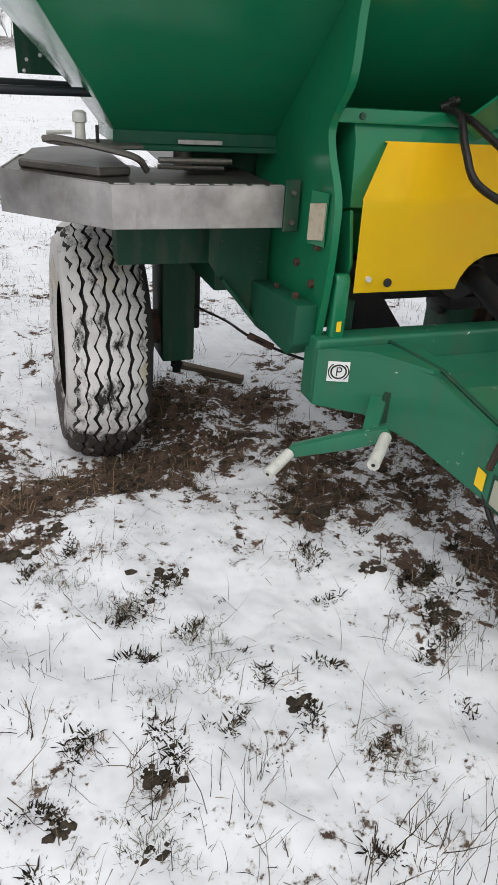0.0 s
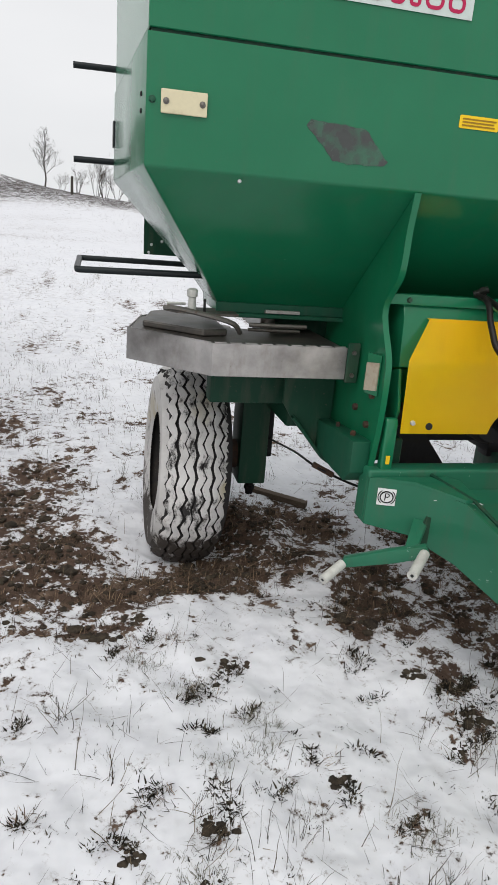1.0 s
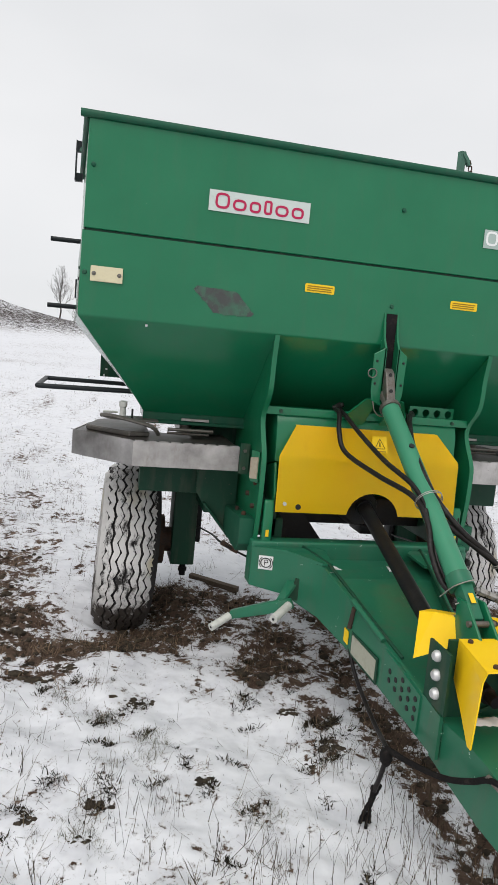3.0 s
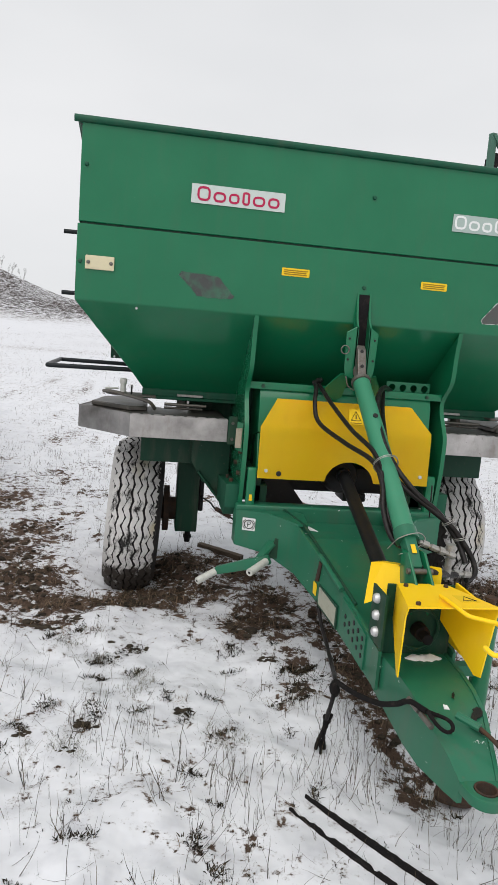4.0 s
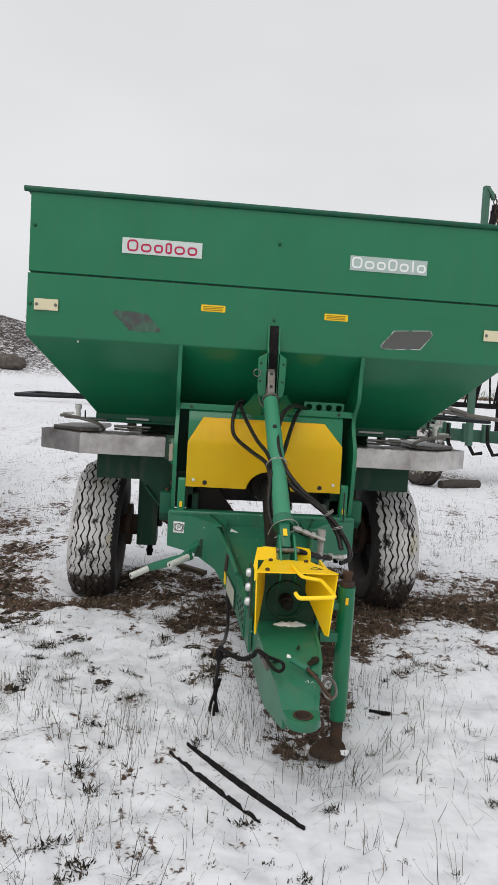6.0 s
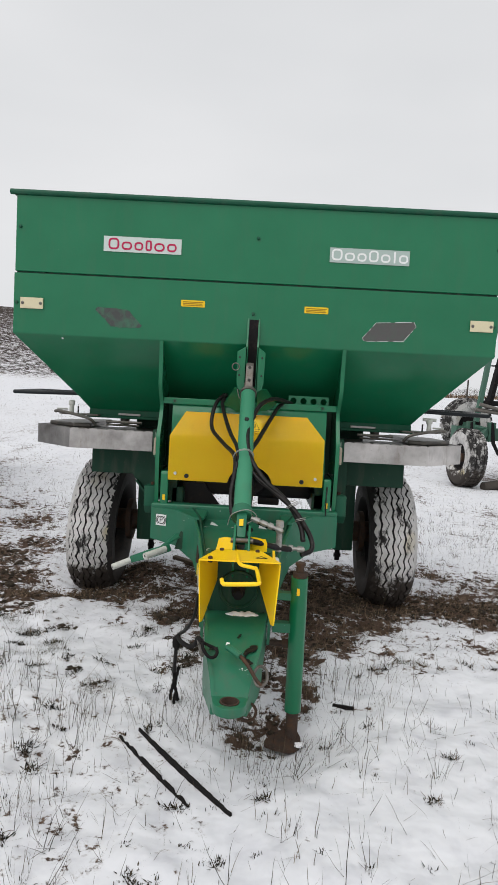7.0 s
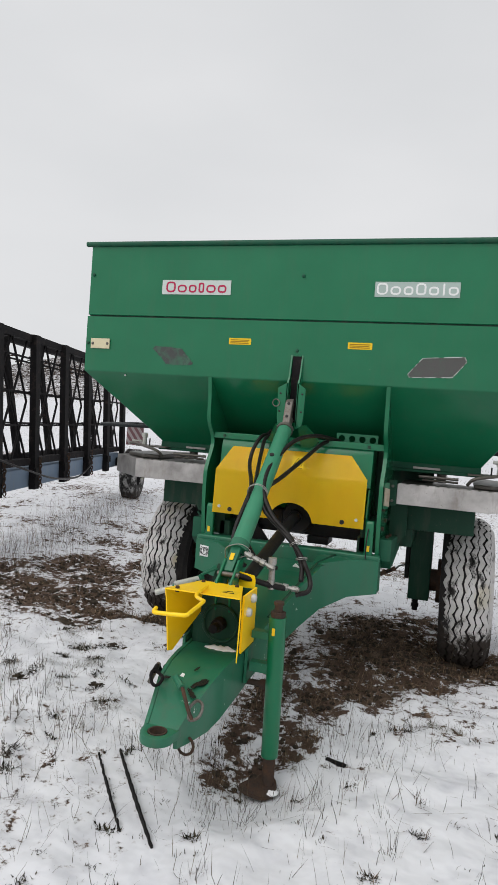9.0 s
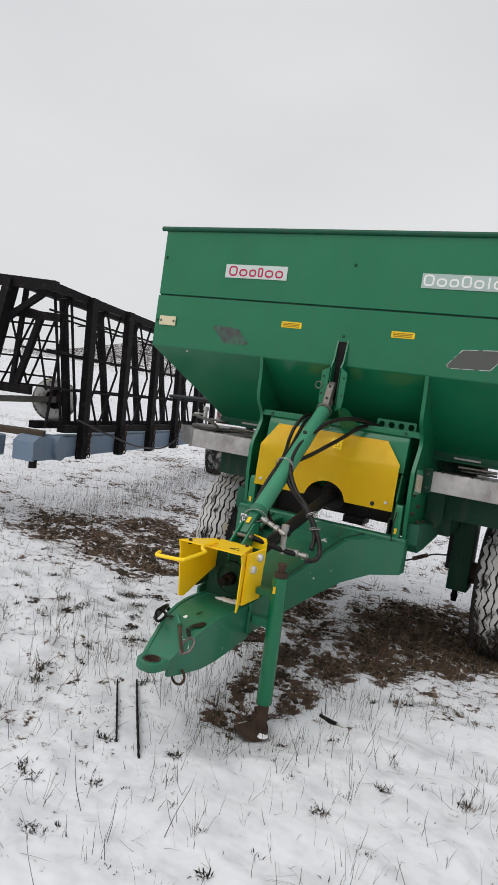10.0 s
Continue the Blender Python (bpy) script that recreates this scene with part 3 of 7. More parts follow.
    part("snow_speck", bm, BOLT, hopper, "tiny pale rivet")
    return hopper


hopper = build_hopper()


def sheet_xz(bm, pts, y, t):
    """A plate that faces the front, from x and z."""
    return prism(bm, [(x, y, z) for x, z in pts], (0, t, 0))


def round_rect(x0, x1, z0, z1, r, k=3):
    out = []
    for cx, cz, a in ((x1 - r, z1 - r, 0), (x0 + r, z1 - r, 90), (x0 + r, z0 + r, 180), (x1 - r, z0 + r, 270)):
        for i in range(k + 1):
            t = radians(a + 90 * i / k)
            out.append((cx + r * math.cos(t), cz + r * math.sin(t)))
    return out


def letter_blocks(parent, spec, x0, z0, x1, h, y, material, stroke=0.0100):
    """Plain rounded frames in the rhythm of a word: (width, height) each; narrow ones are bars."""
    total = sum(w for w, _ in spec) + 0.16 * (len(spec) - 1)
    k = (x1 - x0) / total
    x = x0
    for w, hh in spec:
        bm = B()
        a, b, c, d = x, x + w * k, z0, z0 + hh * h
        if b - a < 2.6 * stroke:
            sheet_xz(bm, round_rect((a + b - stroke) / 2, (a + b + stroke) / 2, c, d, 0.3 * stroke), y, 0.0012)
        else:
            outer, inner = round_rect(a, b, c, d, 0.36 * (b - a)), round_rect(a + stroke, b - stroke, c + stroke, d - stroke, max(0.001, 0.36 * (b - a) - stroke))
            rows = [[bm.verts.new((px, yy, pz)) for px, pz in (o, i) for yy in (y, y + 0.0012)] for o, i in zip(outer, inner)]
            for p, q in zip(rows, rows[1:] + rows[:1]):
                bm.faces.new((p[0], q[0], q[2], p[2])); bm.faces.new((q[1], p[1], p[3], q[3]))
                bm.faces.new((p[2], q[2], q[3], p[3])); bm.faces.new((q[0], p[0], p[1], q[1]))
        part("block", bm, material, parent)
        x += (w + 0.16) * k


def build_decals():
    y = YF - 0.0025
    bm = B()
    sheet_xz(bm, [(0.503, 2.156), (0.942, 2.156), (0.942, 2.241), (0.503, 2.241)], y, 0.002)
    s = part("name_sticker", bm, SILVER_STICKER, hopper, "silver-white sticker with crimson blocks")
    letter_blocks(s, [(0.72, 1.0), (0.70, 0.72), (0.58, 0.72), (0.42, 0.92), (0.70, 0.72), (0.64, 0.72)], 0.530, 2.168, 0.915, 0.064, y - 0.0014, CRIMSON)
    bm = B()
    sheet_xz(bm, [(1.778, 2.158), (2.225, 2.158), (2.225, 2.240), (1.778, 2.240)], y, 0.002)
    s = part("name_sticker", bm, GREY_STICKER, hopper, "grey sticker with white blocks")
    letter_blocks(s, [(0.70, 1.0), (0.66, 0.72), (0.60, 0.72), (0.62, 1.0), (0.62, 0.72), (0.24, 0.98), (0.60, 0.72)], 1.788, 2.170, 2.217, 0.064, y - 0.0014, WHITE_STICKER)
    for x, z in ((0.954, 1.907), (1.653, 1.905)):
        bm = B()
        sheet_xz(bm, round_rect(x, x + 0.135, z - 0.037, z, 0.005), y, 0.002)
        s = part("warning_label", bm, LABEL_YELLOW, hopper, "yellow label with rows of small dark print")
        for i, w in enumerate((0.115, 0.108, 0.112)):
            bm = B()
            sheet_xz(bm, [(x + 0.010, z - 0.0125 - i * 0.009), (x + 0.010 + w, z - 0.0125 - i * 0.009), (x + 0.010 + w, z - 0.008 - i * 0.009), (x + 0.010, z - 0.008 - i * 0.009)], y - 0.0012, 0.001)
            part("print_bar", bm, FAINT_PRINT, s)
    for x0, z0 in ((0.042, 1.814), (2.590, 1.812)):
        bm = B()
        box(bm, (x0, YF - 0.010, z0), (x0 + 0.130, YF - 0.001, z0 + 0.062))
        soften(bm, 0.003, 2)
        pl = part("reflector_plate", bm, CREAM, hopper, "cream reflector plate held by two bolts")
        for x in (x0 + 0.014, x0 + 0.116):
            bm = B()
            lathe(bm, [(-0.016, 0.003), (-0.0145, 0.0055), (-0.012, 0.0055), (-0.0115, 0.009), (-0.0095, 0.009)], (x, YF, z0 + 0.031), "y", 12)
            part("bolt", bm, FITTING, pl, "", 40)
    # worn grey shapes left of old stickers
    for k, pts in enumerate(([(0.468, 1.826), (0.480, 1.842), (0.575, 1.840), (0.655, 1.834), (0.690, 1.795), (0.738, 1.750), (0.728, 1.738), (0.610, 1.733), (0.560, 1.738), (0.520, 1.780)],
                             [(2.062, 1.834), (2.275, 1.848), (2.288, 1.822), (2.220, 1.737), (2.000, 1.728), (1.988, 1.745)])):
        bm = B()
        rag = random.Random(5 + k)
        edge = []
        for (xa, za), (xb, zb_) in zip(pts, pts[1:] + pts[:1]):
            m = max(1, int(math.hypot(xb - xa, zb_ - za) / 0.012))
            edge += [(xa + (xb - xa) * i / m + rag.uniform(-1, 1) * (0.002 if not k else 0.0012), za + (zb_ - za) * i / m + rag.uniform(-1, 1) * (0.002 if not k else 0.0012)) for i in range(m)]
        sheet_xz(bm, edge, y + 0.0005, 0.0018)
        s = part("worn_patch", bm, WORN_GREY if k else WORN_DARK, hopper, "grey patch where a sticker wore off")
        if k:
            ring = [Vector((x, y - 0.0002, z)) for x, z in pts]
            for p, q in zip(ring, ring[1:] + ring[:1]):
                at = 0.0
                while at < 0.97:
                    end = min(1.0, at + rag.uniform(0.10, 0.45))
                    bm = B()
                    tube(bm, [p.lerp(q, at), p.lerp(q, end)], rag.uniform(0.0012, 0.0022), 5)
                    part("torn_edge", bm, SILVER_STICKER, s)
                    at = end + rag.uniform(0.04, 0.16)


build_decals()


def build_gusset(side):
    """An upright plate with a wavy front flange, from the hopper's fold down to the frame."""
    x = 0.846 if side < 0 else mx(0.846)
    t = 0.012 * side
    front = [(1.732, 1.672), (1.752, 1.56), (1.757, 1.46), (1.775, 1.40), (1.835, 1.335), (1.855, 1.29), (1.835, 1.235), (1.772, 1.135), (1.764, 1.05), (1.770, 0.92), (1.795, 0.76), (1.815, 0.68)]
    rear = [(2.00, 0.665), (2.235, 0.665), (2.30, 0.72), (2.42, 0.96), (2.42, 1.18), (2.262, 1.20), (2.262, 1.243)]
    fs = [(p.x, p.y) for p in smooth_path([(a, b, 0) for a, b in front], 3)]
    bm = B()
    prism(bm, [(x, a, b) for a, b in fs + rear], (-t, 0, 0))
    g = part("gusset_plate", bm, GREEN, spreader, "tall green side plate with a wavy flange")
    bm = B()
    pts = [Vector((x - t / 2, a, b)) for a, b in fs]
    half = 0.011
    rows = []
    for p in pts:
        rows.append([bm.verts.new(p + Vector((dx, dy, 0))) for dx, dy in ((-half, 0.0), (-half, -0.006), (half, -0.006), (half, 0.0))])
    for a, b in zip(rows, rows[1:]):
        for i in range(4):
            bm.faces.new((a[i], a[(i + 1) % 4], b[(i + 1) % 4], b[i]))
    bm.faces.new(rows[0]); bm.faces.new(rows[-1][::-1])
    part("flange", bm, GREEN, g, "", 40)
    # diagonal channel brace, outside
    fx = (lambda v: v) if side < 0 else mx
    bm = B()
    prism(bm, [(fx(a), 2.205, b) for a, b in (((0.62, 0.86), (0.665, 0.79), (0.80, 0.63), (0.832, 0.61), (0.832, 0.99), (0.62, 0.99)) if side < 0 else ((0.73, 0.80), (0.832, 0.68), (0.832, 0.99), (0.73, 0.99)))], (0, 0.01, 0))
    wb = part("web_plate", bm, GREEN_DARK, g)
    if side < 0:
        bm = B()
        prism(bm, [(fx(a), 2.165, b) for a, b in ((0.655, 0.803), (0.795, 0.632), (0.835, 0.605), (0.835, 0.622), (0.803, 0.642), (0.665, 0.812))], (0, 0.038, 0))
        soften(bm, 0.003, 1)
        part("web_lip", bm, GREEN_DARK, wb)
    # box channel along the foot of the plate
    xo, xi = fx(0.776), x - 0.001 * side
    bm = B()
    rows = [[bm.verts.new((a, y, z)) for a, z in ((xi, z0), (xo, z0), (xo, z1), (xi, z1))] for y, z0, z1 in ((1.806, 0.705, 0.826), (1.86, 0.655, 0.824), (2.00, 0.655, 0.812), (2.42, 0.690, 0.772))]
    for p, q in zip(rows, rows[1:]):
        for i in range(4):
            bm.faces.new((p[i], q[i], q[(i + 1) % 4], p[(i + 1) % 4]))
    bm.faces.new(rows[0]); bm.faces.new(rows[-1][::-1])
    bmesh.ops.recalc_face_normals(bm, faces=bm.faces[:])
    soften(bm, 0.006, 2)
    ch = part("foot_channel", bm, GREEN_RIM, g, "dull green box channel along the plate", 40)
    for y, z, r in ((1.90, 0.826, 0.011), (2.06, 0.812, 0.009)):
        bm = B()
        lathe(bm, [(z - 0.006, r), (z + 0.008, r), (z + 0.012, r * 0.6)], ((xo + xi) / 2, y, 0), "z", 6)
        part("bolt", bm, IRON, ch, "rusty bolt head")
    # small reflector bracket
    a, b = Vector((x + 0.006 * side, 1.800, 0)), Vector((x + 0.028 * side, 1.868, 0))
    bm = B()
    prism(bm, [(a.x, a.y, 0.995), (b.x, b.y, 0.995), (b.x, b.y, 1.14), (a.x, a.y, 1.14)], (0.006 * -side, 0.010, 0))
    part("bracket", bm, GREEN, g)
    c, d, o = a.lerp(b, 0.06), a.lerp(b, 0.94), Vector((0.0055 * side, -0.0020, 0))
    bm = B()
    prism(bm, [(p.x + o.x * 0.2, p.y + o.y * 0.2, z) for p, z in ((c, 1.015), (d, 1.005), (d, 1.105), (c, 1.115))], tuple(o))
    part("small_reflector", bm, RUSTY_CREAM, g, "faded rusty reflector")
    for (yy, zz) in ((1.84, 0.99), (1.86, 0.875), (1.98, 0.91)):
        bm = B()
        lathe(bm, [(0.0, 0.013), (0.014 * side, 0.013), (0.016 * side, 0.009)] if side > 0 else [(-0.016, 0.009), (-0.014, 0.013), (0.0, 0.013)], (x, yy, zz), "x", 6)
        part("bolt", bm, IRON, g)
    # lock bar in front of the frame
    bm = B()
    xb = x + 0.03 * (-side)
    prism(bm, [(xb, 1.765, 0.70), (xb, 1.80, 0.70), (xb, 1.80, 0.905), (xb, 1.79, 0.925), (xb, 1.772, 0.925), (xb, 1.762, 0.905)], (-0.046 * side, 0, 0))
    soften(bm, 0.008, 3)
    lk = part("lock_bar", bm, GREEN, g, "", 40)
    bm = B()
    x0 = xb - 0.03 * side
    box(bm, (min(x0, x0 + 0.015 * side), 1.760, 0.755), (max(x0, x0 + 0.015 * side), 1.7615, 0.787))
    part("lube_label", bm, LABEL_YELLOW, lk, "small yellow grease label")


build_gusset(-1)
build_gusset(1)


def build_front_housing():
    # green box behind the cover
    bm = B()
    prism(bm, [(0.918, 2.08, 0.90), (0.918, 2.30, 0.90), (0.918, 2.30, 1.33), (0.918, 1.86, 1.33), (0.918, 1.835, 1.27), (0.918, 1.82, 1.10), (0.918, 1.98, 1.06)], (mx(0.918) - 0.918, 0, 0))
    for x0 in (0.918, mx(0.93)):
        prism(bm, [(x0, 1.78, 0.95), (x0, 1.80, 0.90), (x0, 1.99, 0.90), (x0, 1.975, 1.055), (x0, 1.818, 1.095)], (0.012, 0, 0))
    soften(bm, 0.01, 2)
    h = part("housing", bm, GREEN, spreader, "green housing over the drive gear", 40)
    bm = B()
    box(bm, (0.862, 1.838, 1.315), (mx(0.862), 1.90, 1.352))
    soften(bm, 0.006, 2)
    part("cross_bar", bm, GREEN, h, "", 40)
    for x in (0.93, 1.25, 1.50, 1.80):
        bm = B()
        lathe(bm, [(-0.008, 0.008), (0.0, 0.010)], (x, 1.838, 1.333), "y", 8)
        part("bolt", bm, GREEN_DARK, h)
    # added dark sheets that stand in for the shade beside the housing
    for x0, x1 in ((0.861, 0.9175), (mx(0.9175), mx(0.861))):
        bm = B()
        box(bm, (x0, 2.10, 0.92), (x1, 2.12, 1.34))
        part("gap_shade_sheet", bm, GREEN_DARK, h, "dark sheet standing in for shade in the gap")
    # plate with four holes
    bm = B()
    x0, x1, z0, z1, y = 1.600, 1.840, 1.340, 1.400, 1.905
    xs = [x0, *[x0 + (x1 - x0) * i / 4 for i in (1, 2, 3)], x1]
    for a, b in zip(xs, xs[1:]):
        cx, cz, r, k = (a + b) / 2, (z0 + z1) / 2, 0.019, 16
        outer, inner = [], []
        for i in range(k):
            t = 2 * math.pi * i / k
            c, s = math.cos(t), math.sin(t)
            f = 1 / max(abs(c) / ((b - a) / 2), abs(s) / ((z1 - z0) / 2))
            outer.append([bm.verts.new((cx + c * f, yy, cz + s * f)) for yy in (y, y + 0.012)])
            inner.append([bm.verts.new((cx + c * r, yy, cz + s * r)) for yy in (y, y + 0.012)])
        for i in range(k):
            j = (i + 1) % k
            bm.faces.new((outer[i][0], outer[j][0], inner[j][0], inner[i][0]))
            bm.faces.new((outer[j][1], outer[i][1], inner[i][1], inner[j][1]))
            bm.faces.new((inner[i][0], inner[j][0], inner[j][1], inner[i][1]))
            bm.faces.new((outer[j][0], outer[i][0], outer[i][1], outer[j][1]))
    bmesh.ops.remove_doubles(bm, verts=bm.verts, dist=0.0005)
    part("hose_plate", bm, GREEN, h, "green plate with four round holes")
    # yellow cover, bent back along a line
    prof = lambda z: 1.740 + 0.012 * sm(0.87, 1.13, z) + (0.0 if z < 1.13 else (z - 1.13) * 0.38)
    r, cx, cz = 0.130, 1.395, 0.862
    arch = []
    for i in range(17):
        t = math.pi * i / 16
        arch.append((cx - r * math.cos(t), max(0.878, cz + r * math.sin(t) * 0.92)))
    bm = B()
    cols = sorted({0.920, 0.9201, 1.002, 1.712, 1.815, *[a for a, _ in arch], *np.arange(0.95, 1.81, 0.05).round(3).tolist()})
    top = lambda x: 1.135 + (x - 0.92) / 0.082 * 0.14 if x < 1.002 else (1.275 if x < 1.712 else 1.275 - (x - 1.712) / 0.103 * 0.125)

    def bottom(x):
        if cx - r < x < cx + r:
            return max(0.878, cz + 0.92 * math.sqrt(r * r - (x - cx) ** 2))
        return 0.878
    grid = []
    for x in cols:
        a, b = bottom(x), top(x)
        zs = [a, max(a, min(b, 1.0)), max(a, min(b, 1.10)), max(a, min(b, 1.128)), max(a, min(b, 1.15)), b]
        for i in range(1, 6):
            zs[i] = max(zs[i], zs[i - 1] + 0.0004)
        grid.append([bm.verts.new((x, prof(z), z)) for z in zs])
    for a, b in zip(grid, grid[1:]):
        for i in range(5):
            bm.faces.new((a[i], b[i], b[i + 1], a[i + 1]))
    bmesh.ops.solidify(bm, geom=bm.faces[:], thickness=-0.004)
    cover = part("front_cover", bm, YELLOW, spreader, "yellow painted sheet cover with an arched cutout", 25)
    # returned edges
    bm = B()
    box(bm, (1.005, 1.811, 1.2715), (1.709, 1.83, 1.2752))
    part("edge", bm, YELLOW, cover)
    for x, z, m, rr in ((1.028, 0.905, INK, 0.013), (1.694, 0.905, INK, 0.013), (0.962, 0.918, BOLT, 0.009), (1.772, 0.925, BOLT, 0.009)):
        bm = B()
        lathe(bm, [(-0.0035 if m is INK else -0.008, rr * 0.9), (-0.002, rr), (0.004, rr)], (x, prof(z) - 0.001, z), "y", 14)
        part("hole" if m is INK else "bolt", bm, m, cover, "dark round hole" if m is INK else "", 40)
    # warning triangle
    z0, xx = 1.175, 1.372
    bm = B()
    p = lambda x, z, off=0.0: (x, prof(z) - 0.006 - off, z)
    prism(bm, [p(xx, z0), p(xx + 0.075, z0), p(xx + 0.075, z0 + 0.075), p(xx, z0 + 0.075)], (0, 0.002, 0))
    s = part("warning_label", bm, YELLOW, cover, "yellow warning label with a black triangle")
    bm = B()
    tube(bm, [p(xx + 0.012, z0 + 0.020, 0.001), p(xx + 0.063, z0 + 0.020, 0.001), p(xx + 0.0375, z0 + 0.064, 0.001)], 0.0020, 5, True)
    part("triangle", bm, INK, s)
    bm = B()
    prism(bm, [p(xx + 0.035, z0 + 0.028, 0.0015), p(xx + 0.040, z0 + 0.028, 0.0015), p(xx + 0.040, z0 + 0.048, 0.0015), p(xx + 0.035, z0 + 0.048, 0.0015)], (0, 0.001, 0))
    part("mark", bm, INK, s)
    bm = B()
    prism(bm, [p(xx + 0.008, z0 + 0.005, 0.001), p(xx + 0.067, z0 + 0.005, 0.001), p(xx + 0.067, z0 + 0.009, 0.001), p(xx + 0.008, z0 + 0.009, 0.001)], (0, 0.001, 0))
    part("print_bar", bm, FAINT_PRINT, s)
    # dark gearbox behind the arch
    bm = B()
    lathe(bm, [(1.90, 0.060), (1.895, 0.085), (1.93, 0.10), (2.2, 0.10)], (1.40, 0, 0.88), "y", 24)
    part("gearbox", bm, PLASTIC, h, "grimy dark gearbox", 40)
    bm = B()
    box(bm, (0.975, 2.00, 0.768), (1.77, 2.16, 0.905))
    box(bm, (1.45, 1.99, 0.72), (1.58, 2.15, 0.7675))
    soften(bm, 0.008, 2)
    part("gear_case", bm, PLASTIC, h, "grimy black gear case", 40)
    bm = B()
    prism(bm, [(0.985, 1.955, 0.84), (1.115, 1.955, 0.84), (1.262, 1.955, 0.655), (0.985, 1.955, 0.655)], (0, 0.02, 0))
    part("diagonal_web", bm, PLASTIC, h, "grimy black web below the cover")
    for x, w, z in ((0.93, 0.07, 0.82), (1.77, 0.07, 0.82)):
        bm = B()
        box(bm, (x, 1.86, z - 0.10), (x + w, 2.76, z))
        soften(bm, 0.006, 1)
        part("inner_rail", bm, GREEN_DARK if w > 0.06 else FITTING, h, "dark inner rail")
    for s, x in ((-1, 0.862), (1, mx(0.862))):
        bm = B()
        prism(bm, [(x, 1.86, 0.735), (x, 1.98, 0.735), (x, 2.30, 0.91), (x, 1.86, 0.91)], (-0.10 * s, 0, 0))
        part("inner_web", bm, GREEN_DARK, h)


build_front_housing()


def build_post():
    """Bracket in the middle of the hopper that holds the ram."""
    # the back plate is black to imitate shade deep in the slot
    bm = B()
    box(bm, (1.348, 1.722, 1.44), (1.398, 1.7285, 1.815))
    post = part("ram_bracket", bm, BLACK, spreader, "green upright bracket with two ears, slot shade painted black")
    for s, xa, xo in ((-1, 1.345, 1.287), (1, 1.398, 1.447)):
        bm = B()
        prism(bm, [(xa, 1.672, 1.66), (xa, 1.70, 1.70), (xa, 1.7285, 1.822), (xa, 1.7285, 1.42), (xa, 1.672, 1.42)], (0.009 * s, 0, 0))
        part("cheek", bm, GREEN, post)
        bm = B()
        sheet_xz(bm, [(xa, 1.665), (xo, 1.63), (xo - 0.004 * s, 1.46), (xo - 0.012 * s, 1.42), (xa, 1.40)] if s < 0 else [(xa, 1.665), (xa, 1.40), (xo - 0.012, 1.42), (xo - 0.004, 1.46), (xo, 1.63)], 1.672, 0.010)
        soften(bm, 0.003, 1)
        part("ear", bm, GREEN, post)
        for z in (1.60, 1.50):
            bm = B()
            lathe(bm, [(-0.004, 0.005), (0.0, 0.006)], (xo - 0.017 * s, 1.672, z), "y", 8)
            part("hole", bm, INK, post)
    bm = B()
    tube(bm, [(1.284 + 0.020 * math.cos(t), 1.664, 1.545 + 0.020 * math.sin(t)) for t in [2 * math.pi * i / 16 for i in range(16)]], 0.003, 5, True)
    part("pin_ring", bm, FITTING, post, "small steel pin ring", 60)
    bm = B()
    lean = lambda x, z: (x, 1.690 + (1.425 - z) * 1.02, z)
    prism(bm, [lean(*q) for q in ((1.281, 1.425), (1.332, 1.425), (1.332, 1.300), (1.300, 1.288), (1.216, 1.328))], (0, 0.010, 0.004))
    part("brace", bm, GREEN, post)
    bm = B()
    prism(bm, [lean(*q) for q in ((1.412, 1.425), (1.463, 1.425), (1.524, 1.345), (1.470, 1.300), (1.412, 1.300))], (0, 0.010, 0.004))
    part("brace", bm, GREEN, post)
    bm = B()
    tube(bm, smooth_path([(1.300, 1.664, 1.42), (1.312, 1.655, 1.375), (1.345, 1.65, 1.355), (1.372, 1.65, 1.372)], 4), 0.003, 5)
    part("pin_wire", bm, FITTING, post, "loop of bent wire", 60)


build_post()


def along(p, q, t):
    return Vector(p).lerp(Vector(q), t)


